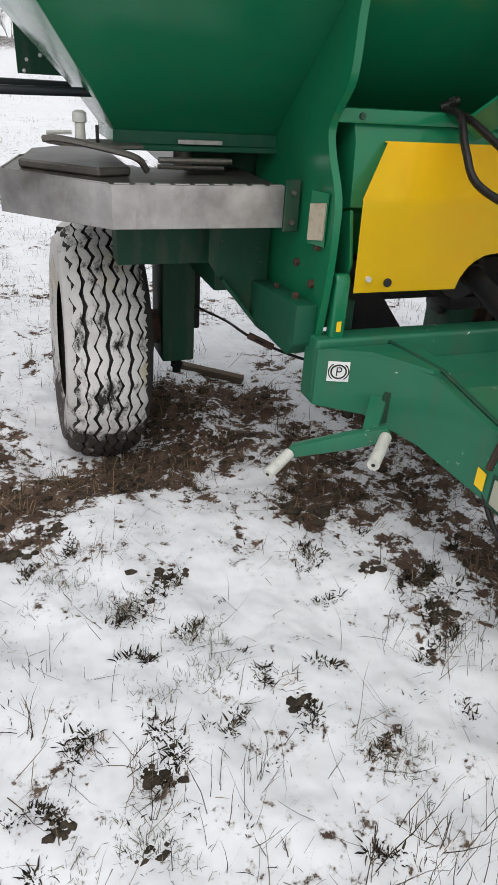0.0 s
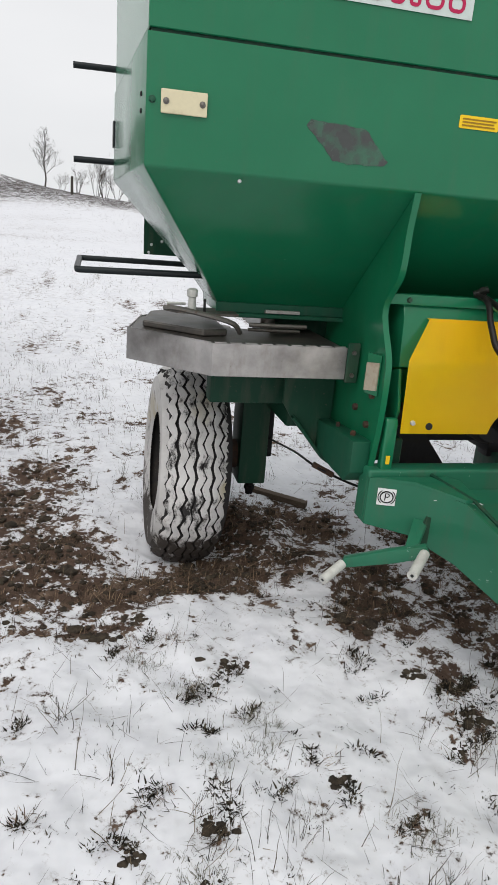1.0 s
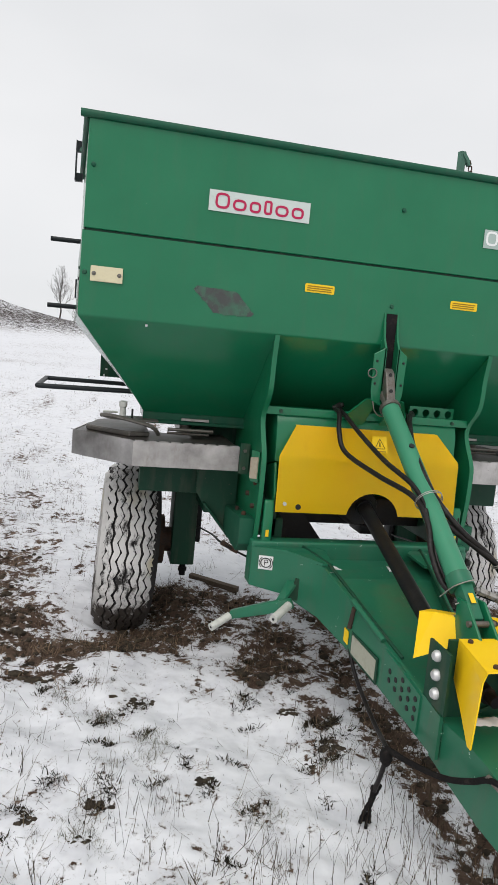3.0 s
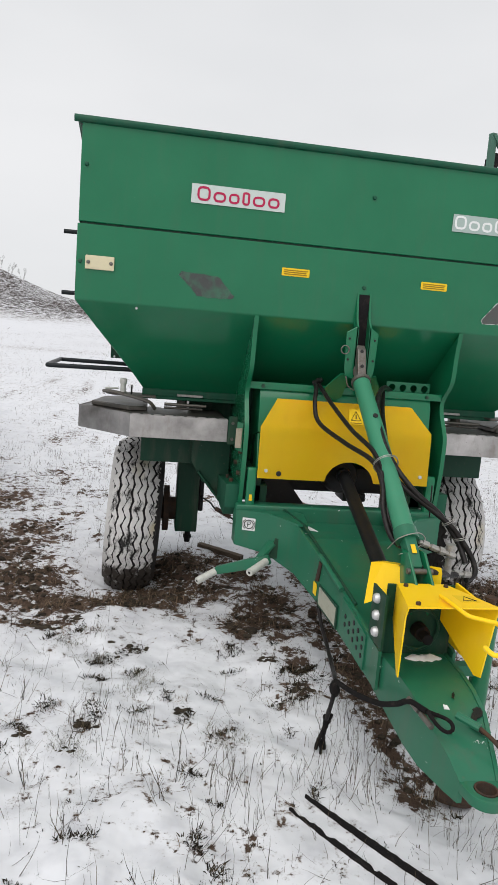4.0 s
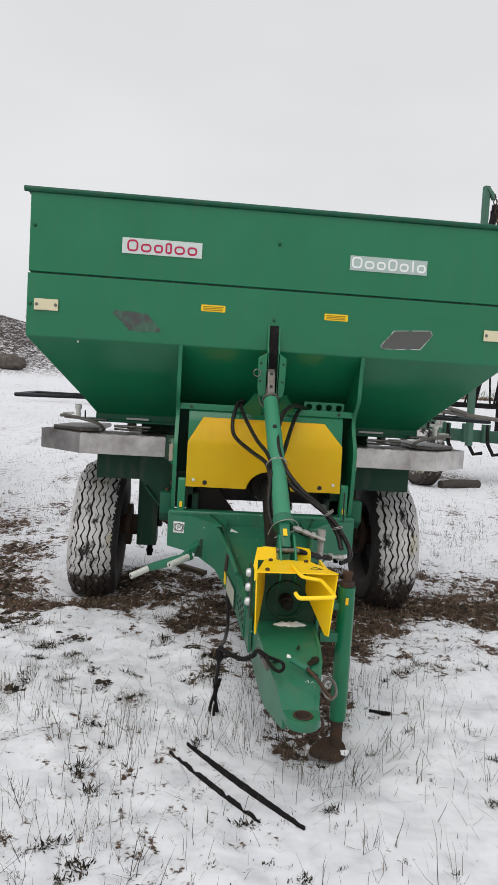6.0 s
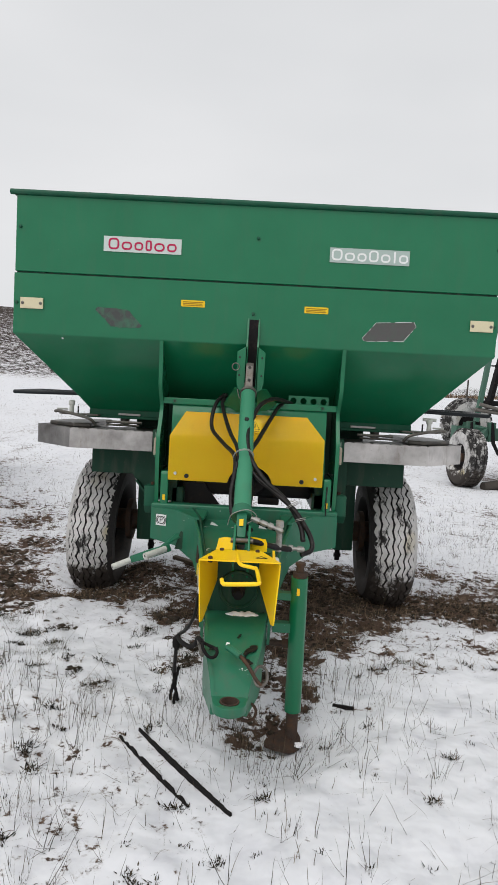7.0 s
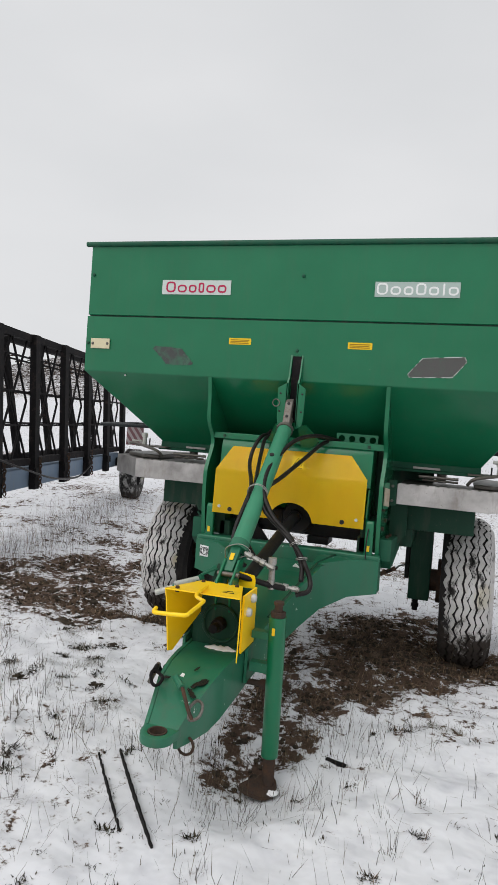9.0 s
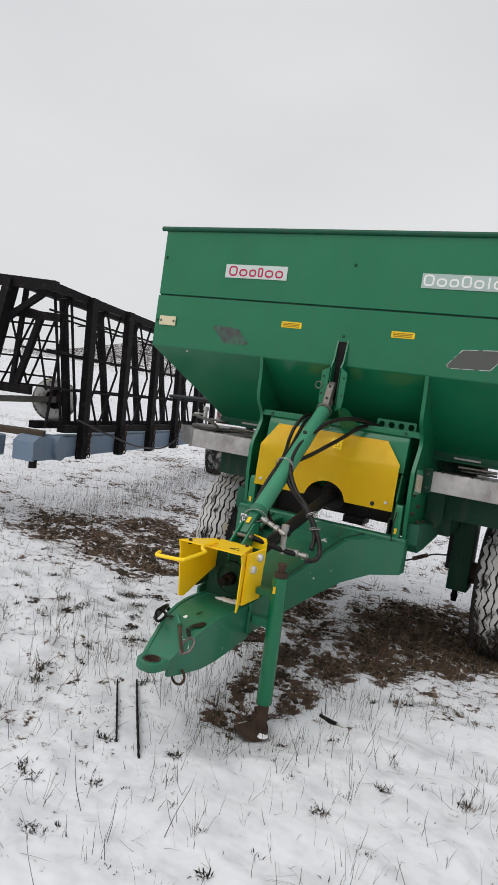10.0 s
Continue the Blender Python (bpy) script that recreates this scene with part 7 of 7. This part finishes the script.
def make_far_grass():
    rng = random.Random(31)
    spots = []
    for i in range(5200):
        x, y = at_angle(E7, rng.uniform(7.5, 28), rng.uniform(140, 190))
        spots.append((x, y, ground_z(x, y) - 0.05, rng.uniform(0.35, 1.15), rng.uniform(0.06, 0.13), rng.uniform(0.0, 0.35), rng.uniform(0, 6.28), rng.uniform(0, 0.5)))
    make_blades("dry_grass", spots, LITTER, "brown dead grass along the far hedgerow", "grass")


make_far_grass()
for i in range(14):
    az = -52 + i * 1.9
    make_tree("bare_shrub", *at_angle((2.5, -2.0), az, 210 + 13 * math.sin(i * 2.1)), 2.5 + 2.0 * abs(math.sin(i * 1.7)), 90 + i, "leafless shrub in the far hedgerow", "shrub", "far hedgerow", 0.36, 5, 3)


def make_fence_post(eye, az, d, h, w):
    x, y = at_angle(eye, az, d)
    z = ground_z(x, y)
    bm = B()
    tube(bm, [(x, y, z - 0.2), (x, y, z + h * 0.5), (x + 0.03, y, z + h)], w, 7, False, w * 0.85)
    return solid("fence_post", bm, BARK, "dark wooden post standing in the snow", "fence post", "far posts", "", 40)


make_fence_post(E1, -1.6, 80, 1.9, 0.16)
make_fence_post(E7, 17.1, 60, 2.1, 0.08)
make_fence_post((1.80, -1.91), 12.94, 150, 5.0, 0.28)
make_fence_post((1.80, -1.91), 12.00, 66, 0.95, 0.09)
make_fence_post((1.80, -1.91), 12.36, 66, 0.95, 0.09)


# ---- folded harrow ----
U = Vector((-0.235, 0.972, 0)).normalized()
V = Vector((-U.y, U.x, 0))
P0 = Vector((-1.703, 3.05, 0))
BAY, SMALL = 0.872 / 1.27, 0.88
lift = lambda z: 0.17 + z * SMALL


def hp(s, z, off=0.0):
    """A place on the harrow, in its drawing's units: along it, up, and back from its face; the frames lean back a little."""
    p = P0 + U * (s * (BAY if s > 0 else SMALL)) + V * (off + 0.05 * (z - 0.5)) * SMALL
    return Vector((p.x, p.y, lift(z)))


def bar(bm, a, b, w, t):
    """A flat bar between two places, its width along the harrow."""
    a, b = Vector(a), Vector(b)
    d = (b - a).normalized()
    side = U - d * U.dot(d)
    side = side.normalized() if side.length > 0.2 else Vector((0, 0, 1))
    dep = d.cross(side).normalized()
    vs = [bm.verts.new(p + side * sx * w / 2 + dep * sy * t / 2) for p in (a, b) for sx, sy in ((-1, -1), (1, -1), (1, 1), (-1, 1))]
    for f in ((0, 3, 2, 1), (4, 5, 6, 7), (0, 1, 5, 4), (1, 2, 6, 5), (2, 3, 7, 6), (3, 0, 4, 7)):
        bm.faces.new([vs[i] for i in f])
    return bm


def small_wheel(parent, c, r, w, axis_dir, tread=True, side=None):
    """An implement tyre on a dished rim."""
    axis = Vector(axis_dir).normalized()
    q = Vector((1, 0, 0)).rotation_difference(axis).to_matrix().to_4x4()
    m = Matrix.Translation(c) @ q

    def turned(profile, n, caps=True):
        bm = B()
        lathe(bm, profile, (0, 0, 0), "x", n, caps)
        bmesh.ops.transform(bm, matrix=m, verts=bm.verts)
        return bm
    h = w / 2
    rim = part("wheel", turned([(-h * 0.5, 0.01), (-h * 0.5, r * 0.2), (-h * 0.2, r * 0.28), (-h * 0.3, r * 0.38), (-h * 0.8, r * 0.46), (h * 0.8, r * 0.46), (h * 0.2, r * 0.38), (h * 0.4, r * 0.2), (h * 0.4, 0.01)], 28), BLACK, parent, "wheel with a snow-caked rubber tyre", 40)
    part("tyre", turned([(-h * 0.75, r * 0.45), (-h * 0.95, r * 0.52), (-h * 1.08, r * 0.70), (-h, r * 0.9), (-h * 0.7, r * 0.975), (0, r), (h * 0.7, r * 0.975), (h, r * 0.9), (h * 1.08, r * 0.70), (h * 0.95, r * 0.52), (h * 0.75, r * 0.45)], 40, False), side or SMALL_TYRE, rim, "dark rubber tyre dusted with snow", 50)
    part("sidewall", turned([(h * 0.80, r * 0.47), (h * 0.985, r * 0.52), (h * 1.11, r * 0.70), (h * 1.04, r * 0.885)], 40, False), FROSTED_SIDE, rim, "snow-caked sidewall", 50)
    part("hub", turned([(h * 0.3, r * 0.16), (h * 0.7, r * 0.15), (h * 0.75, r * 0.10), (h * 0.9, r * 0.09)], 14), IRON, rim, "", 40)
    if tread:
        bm = B()
        for k in range(4):
            x0 = (k - 1.5) * w * 0.22
            for i in range(36):
                t0, t1 = 2 * math.pi * (i + 0.1 * (k % 2)) / 36, 2 * math.pi * (i + 0.78 + 0.1 * (k % 2)) / 36
                vs = [bm.verts.new((x0 + dx, math.cos(t) * rr, math.sin(t) * rr)) for t in (t0, t1) for dx, rr in ((-w * 0.085, r * 0.985), (w * 0.085, r * 0.985), (w * 0.075, r * 1.022), (-w * 0.075, r * 1.022))]
                for f in ((2, 3, 7, 6), (1, 2, 6, 5), (3, 0, 4, 7), (0, 1, 2, 3), (5, 4, 7, 6)):
                    bm.faces.new([vs[j] for j in f])
        bmesh.ops.transform(bm, matrix=m, verts=bm.verts)
        part("tread", bm, SMALL_TYRE, rim)
    return rim


def build_harrow():
    h = thing("folded_harrow", tuple(hp(2.5, ground_z(*hp(2.5, 0).xy))), "folded harrow of black lattice frames on a pale blue beam", "harrow")
    step, zb, zt = 1.27, 0.47, 2.21

    def rail(name, a, b, w, t, mat=BLACK, label=""):
        return part(name, bar(B(), a, b, w, t), mat, h, label)
    n_posts = 6
    for k in range(-1, n_posts):
        s = k * step
        if k >= 0:
            post = rail("frame_post", hp(s + 0.03, zb - 0.02, -0.06), hp(s + 0.03, zt + 0.03, -0.06), 0.115, 0.065)
            part("clamp", bar(B(), hp(s + 0.03, 0.60, -0.10), hp(s + 0.03, 0.70, -0.10), 0.145, 0.03), BLACK, post)
        # the leaning mate of each post
        if 0 <= k < n_posts - 1:
            rail("leaning_post", hp(s + 1.20, 0.76, 0.10), hp(s + 0.66, zt - 0.05, 0.10), 0.075, 0.05)
        # lattice of each bay, in two sheets
        lo, hi = 0.80, zt - 0.04
        if 0 <= k < n_posts - 1:
            mid = 0.5 * (lo + hi) - 0.02
            for a0, a1 in ((0.10, 0.60), (0.64, 1.16)):
                for z0, z1 in ((lo, mid), (mid, hi)):
                    for p, q in ((a0, a1), (a1, a0)):
                        rod = B()
                        tube(rod, [hp(s + p, z0, 0.0), hp(s + q, z1, 0.0)], 0.0125, 5)
                        part("lattice_rod", rod, BLACK, h)
            for off in (0.0, 0.34):
                for z in (1.20, 1.58, 1.98):
                    rod = B()
                    tube(rod, [hp(s, z, off), hp(s + step, z - 0.01, off)], 0.011, 5)
                    part("cross_rod", rod, BLACK, h)
                for z in (1.20, 1.58, 1.98):
                    for a in (0.36, 0.92):
                        rod = B()
                        tube(rod, [hp(s + a, z, off), hp(s + a + 0.02, z - 0.015, off + 0.15)], 0.008, 4)
                        part("tine", rod, IRON, h)
            for off in (0.0, 0.34):
                rail("top_rail", hp(s + 0.02, zt, off), hp(s + step - 0.02, zt - 0.01, off), 0.07, 0.08)
                rail("bottom_rail", hp(s + 0.02, 0.78, off), hp(s + step - 0.02, 0.77, off), 0.07, 0.08)
    # the shorter bay before the first post
    for off in (0.0, 0.34):
        rail("top_rail", hp(-0.74, zt + 0.01, off), hp(-0.02, zt, off), 0.07, 0.08)
        rail("bottom_rail", hp(-0.36, 0.785, off), hp(-0.02, 0.78, off), 0.07, 0.08)
        for a0, z0, a1, z1 in ((-0.70, zt, -0.36, 0.80), (-0.40, zt, -0.68, 0.80), (-0.36, zt, -0.04, 0.80))[:3 if off < 0.1 else 0]:
            rod = B()
            tube(rod, [hp(a0, z0, off), hp(a1, z1, off)], 0.0145, 5)
            part("lattice_rod", rod, BLACK, h)
        for z in (1.20, 1.58, 1.98):
            rod = B()
            tube(rod, [hp(-0.76, z + 0.01, off), hp(0.0, z, off)], 0.011, 5)
            part("cross_rod", rod, BLACK, h)
    rail("leaning_post", hp(-0.05, 0.76, 0.10), hp(-0.34, zt - 0.05, 0.10), 0.075, 0.05)
    bm = B()
    lathe(bm, [(-0.035, 0.03), (-0.03, 0.115), (0.20, 0.115), (0.205, 0.03)], (0, 0, 0), "y", 24)
    q = Vector((0, 1, 0)).rotation_difference(V).to_matrix().to_4x4()
    bmesh.ops.transform(bm, matrix=Matrix.Translation(hp(-0.42, 0.585, -0.03)) @ q, verts=bm.verts)
    part("hinge_knuckle", bm, BLUE, h, "round worn blue hinge knuckle", 40)
    # second wing, folded across the first
    W = Vector((-0.94, -0.34, 0)).normalized()
    C = hp(-0.84, 0.5)

    def wp(s, z, off=0.0):
        p = C + W * s * SMALL + Vector((-W.y, W.x, 0)) * -off * SMALL
        return Vector((p.x, p.y, lift(z)))
    for s in (0.45, 1.45, 2.45):
        rail("frame_post", wp(s, zt + 0.02, 0.0), wp(s + 0.20, 0.95, 0.0), 0.15, 0.07)
        rail("brace", wp(s - 0.42, zt, 0.03), wp(s + 0.08, 1.80, 0.03), 0.055, 0.05)
        rail("lattice_post", wp(s - 0.30, 1.95, 0.12), wp(s - 0.10, 1.18, 0.12), 0.055, 0.05)
        rail("lattice_post", wp(s - 0.10, zt, 0.12), wp(s - 0.06, 1.18, 0.12), 0.035, 0.04)
        for z in (1.32, 1.50, 1.68, 1.84):
            rod = B()
            tube(rod, [wp(s - 0.46, z, 0.2), wp(s + 0.54, z - 0.03, 0.2)], 0.009, 5)
            part("cross_rod", rod, BLACK, h)
        for a0, a1 in ((-0.42, -0.18), (-0.18, -0.40), (-0.20, 0.10), (0.10, -0.20), (0.15, 0.50), (0.50, 0.15)):
            rod = B()
            tube(rod, [wp(s + a0, 1.95, 0.2), wp(s + a1, 1.18, 0.2)], 0.011, 5)
            part("lattice_rod", rod, BLACK, h)
    rail("top_rail", wp(-0.02, zt, 0.0), wp(3.2, zt, 0.0), 0.085, 0.09)
    rail("top_rail", wp(-0.02, 1.92, 0.12), wp(3.2, 1.92, 0.12), 0.055, 0.07)
    rail("bottom_rail", wp(0.18, 1.16, 0.12), wp(3.2, 1.16, 0.12), 0.07, 0.08)
    # caked soil and boards lying on the joint
    bm = B()
    bar(bm, hp(-0.52, 0.72, 0.10), wp(1.2, 0.735, -0.02), 0.24, 0.05)
    for v in bm.verts:
        v.co += Vector((0, 0, 0.012 * noise.noise(v.co * 9)))
    part("muddy_board", bm, SLAT, h, "muddy board on the joint")
    bm = B()
    box(bm, tuple(wp(0.95, 0.80, 0.22) - Vector((0.16, 0.14, 0))), tuple(wp(0.95, 1.10, 0.22) + Vector((0.16, 0.14, 0))))
    soften(bm, 0.03, 2)
    part("pivot_block", bm, BLACK, h, "grimy dark pivot block", 40)
    # the blue beam and its joint
    bm = B()
    bar(bm, hp(-0.46, 0.585, 0.08), hp(step * 5 + 0.15, 0.585, 0.08), 0.20, 0.18)
    soften(bm, 0.02, 2)
    part("main_beam", bm, BLUE, h, "pale blue box beam with chipped paint", 40)
    bm = B()
    bar(bm, wp(3.4, 0.60, -0.05), wp(0.35, 0.58, -0.05), 0.21, 0.19)
    soften(bm, 0.02, 2)
    part("inner_beam", bm, BLUE, h, "pale blue box beam with chipped paint", 40)
    bm = B()
    prism(bm, [hp(-0.92, 0.47, -0.03), hp(-0.52, 0.47, -0.03), hp(-0.48, 0.60, -0.03), hp(-0.54, 0.69, -0.03), hp(-0.80, 0.72, -0.03), hp(-0.92, 0.66, -0.03)], V * 0.20)
    part("hinge_block", bm, BLUE, h, "worn pale blue hinge")
    bm = B()
    tube(bm, [hp(-0.86, 0.40, 0.0), hp(-0.86, 0.48, 0.0)], 0.035, 10)
    part("hinge_pin", bm, BLACK, h, "", 40)
    # chains
    for s in (0.10, 1.35, 2.62, 3.90):
        for i in range(9):
            c = hp(s + 0.012 * math.sin(i), 0.80 - i * 0.038, -0.12)
            e = U if i % 2 else V
            bm = B()
            tube(bm, [c + e * 0.014 * math.cos(t) + Vector((0, 0, 0.026 * math.sin(t))) for t in [2 * math.pi * j / 8 for j in range(8)]], 0.006, 4, True)
            part("chain_link", bm, IRON, h)
    bm = B()
    tube(bm, smooth_path([hp(-0.3, 0.90, -0.15), hp(0.6, 0.72, -0.2), hp(1.7, 0.56, -0.2), hp(3.0, 0.50, -0.16), hp(3.9, 0.62, -0.12)], 5), 0.011, 6)
    part("slack_rope", bm, HOSE, h, "slack dark rope", 60)
    # transport wheels
    c = Vector((-2.42, 7.20, 0))
    g = ground_z(c.x, c.y)
    small_wheel(h, (c.x, c.y, g + 0.35), 0.375, 0.23, V)
    bm = B()
    bar(bm, (c.x, c.y, g + 0.36), hp(6.1, 0.60, 0.02), 0.09, 0.09)
    part("wheel_arm", bm, BLACK, h)
    c2 = Vector((-2.12, 3.12, 0))
    small_wheel(h, (c2.x, c2.y, 1.10), 0.215, 0.13, (0.72, -0.69, 0.1), side=TYRE_SIDE)
    bm = B()
    bar(bm, (c2.x + 0.03, c2.y - 0.03, 1.10), wp(0.95, 0.98, 0.22), 0.06, 0.06)
    part("wheel_arm", bm, FITTING, h)
    # striped board over the end wheel
    b0 = Vector((-2.66, 7.66, 0.905))
    ex, ez = Vector((0.27, 0.04, 0)), Vector((0, 0, 0.36))
    bm = B()
    prism(bm, [b0 - ex * 0.5, b0 + ex * 0.5, b0 + ex * 0.5 + ez, b0 - ex * 0.5 + ez], (0, 0.015, 0))
    wb = part("warning_board", bm, DULL_BOARD, h, "faded red and white striped board")
    for i in range(5):
        u0 = -0.95 + i * 0.38
        bm = B()
        at = lambda u, w: b0 - ex * 0.5 + ex * u + ez * w + Vector((0, -0.004, 0))
        edge = []
        for (ua, wa), (ub, wb_) in zip(((u0, 1.0), (u0 + 0.19, 1.0), (u0 + 1.14, 0.0), (u0 + 0.95, 0.0)), ((u0 + 0.19, 1.0), (u0 + 1.14, 0.0), (u0 + 0.95, 0.0), (u0, 1.0))):
            for q in range(20):
                u, w = ua + (ub - ua) * q / 20, wa + (wb_ - wa) * q / 20
                if 0.0 <= u <= 1.0:
                    edge.append(at(u, w))
        if len(edge) < 3:
            bm.free()
            continue
        prism(bm, edge, (0, 0.003, 0))
        part("stripe", bm, RED_STRIPE, wb)


build_harrow()


# ---- second implement, beyond the spreader ----
def build_cultivator():
    bx, by = 5.15, 9.45
    g = ground_z(bx, by)
    c = thing("folded_cultivator", (bx + 0.6, by + 0.4, g), "folded green cultivator frame with black lattice wings", "cultivator")
    small_wheel(c, (5.07, 8.994, g + 0.475), 0.475, 0.30, (-0.985, -0.17, 0.05))
    small_wheel(c, (5.50, 10.49, g + 0.98), 0.49, 0.27, (0.30, -0.95, 0.0))
    bm = B()
    bar(bm, (5.10, 9.06, g + 0.5), (5.65, 9.8, g + 0.90), 0.10, 0.10)
    part("wheel_arm", bm, GREEN_PALE, c)
    bm = B()
    bar(bm, (5.40, 10.50, g + 0.98), (5.75, 10.0, g + 0.90), 0.10, 0.10)
    part("wheel_arm", bm, GREEN_PALE, c)
    bm = B()
    bar(bm, (5.86, 9.06, g + 0.70), (5.80, 9.06, g + 5.05), 0.09, 0.09)
    bar(bm, (5.80, 9.04, g + 5.03), (5.94, 9.04, g + 4.85), 0.07, 0.06)
    part("wing_post", bm, GREEN_PALE, c, "faded green square post with a hooked head")
    bm = B()
    bar(bm, (6.60, 9.06, g + 0.70), (6.57, 9.06, g + 5.32), 0.105, 0.105)
    bar(bm, (6.57, 9.04, g + 5.30), (6.72, 9.04, g + 5.10), 0.07, 0.06)
    part("wing_post", bm, GREEN_PALE, c, "faded green square post with a hooked head")
    bm = B()
    bar(bm, (5.24, 9.14, g + 1.08), (5.62, 9.14, g + 4.00), 0.07, 0.07)
    part("wing_brace", bm, GREEN_PALE, c)
    for i in range(9):
        q = Vector((5.94 + 0.02 * i, 9.04, g + 4.88 - 0.075 * i))
        bm = B()
        e = Vector((0.03, 0, 0)) if i % 2 else Vector((0, 0.03, 0))
        tube(bm, [q + e * math.cos(t) + Vector((0, 0, 0.05 * math.sin(t))) for t in [2 * math.pi * j / 8 for j in range(8)]], 0.012, 4, True)
        part("chain_link", bm, IRON, c)
    bm = B()
    bar(bm, (5.10, 9.9, g + 0.86), (8.2, 10.1, g + 0.80), 0.26, 0.22)
    part("frame_beam", bm, GREEN_PALE, c, "faded green box beam")
    for i in range(8):
        x = 5.35 + i * 0.37
        bm = B()
        tube(bm, [(x, 9.72, g + 1.05), (x + 0.02, 9.66, g + 0.70), (x + 0.10, 9.60, g + 0.52), (x + 0.26, 9.60, g + 0.55)], 0.035, 5)
        part("tine", bm, BLACK, c)
        bm = B()
        box(bm, (x - 0.06, 9.70, g + 0.72), (x + 0.06, 9.82, g + 1.06))
        part("tine_clamp", bm, GREEN_PALE, c)
    # drawpipe towards the spreader
    bm = B()
    tube(bm, [(5.16, 9.0, g + 1.28), (6.0, 9.0, g + 1.20), (8.0, 9.1, g + 1.02)], 0.035, 8)
    tube(bm, [(5.22, 8.96, g + 1.37), (5.75, 8.96, g + 1.25)], 0.03, 8)
    part("stay_tube", bm, FITTING, c, "", 50)
    # lattice wing
    x0, x1, y = 5.75, 9.2, 10.5
    for z, w in ((1.40, 0.10), (5.15, 0.10)):
        bm = B()
        bar(bm, (x0 if z < 3 else 6.55, y, g + z), (x1, y, g + z), w, 0.10)
        part("wing_rail", bm, BLACK, c)
    for i in range(6):
        xb = x0 + 0.15 + i * 0.58
        bm = B()
        bar(bm, (xb, y, g + 1.4), (xb + 0.72, y, g + 5.15), 0.12, 0.08)
        part("wing_post", bm, BLACK, c)
        bm = B()
        bar(bm, (xb, y + 0.1, g + 0.9), (xb, y + 0.1, g + 1.5), 0.07, 0.07)
        part("hanger", bm, BLACK, c)
        for a0, a1 in ((0.0, 0.85), (0.45, 0.95)):
            rod = B()
            tube(rod, [(xb + a0, y + 0.05, g + 1.45), (xb + a1, y + 0.05, g + 5.1)], 0.02, 4)
            part("lattice_rod", rod, BLACK, c)
            rod = B()
            tube(rod, [(xb + a0 + 0.5, y + 0.05, g + 1.45), (xb + a1 - 0.3, y + 0.05, g + 5.1)], 0.02, 4)
            part("lattice_rod", rod, BLACK, c)
    for z in (2.1, 2.8, 3.5, 4.3):
        rod = B()
        tube(rod, [(x0 + (z - 1.4) * 0.2, y, g + z), (x1, y, g + z)], 0.018, 4)
        part("cross_rod", rod, BLACK, c)
    c.scale = (1.13, 1.13, 1.13)
    c.location = (6.145, 11.397, ground_z(5.41, 10.43))
    return c


build_cultivator()


def make_log():
    bm = B()
    pts = [on_ground(5.62, 10.10, 0.05), on_ground(6.05, 10.25, 0.07), on_ground(6.50, 10.45, 0.05)]
    tube(bm, smooth_path(pts, 8), 0.085, 10)
    for v in bm.verts:
        v.co += Vector((0, 0, 0.03 * noise.noise(v.co * 4)))
    solid("log", bm, BARK, "dark snow-dusted log lying in the field", "log", "", "", 50)


make_log()
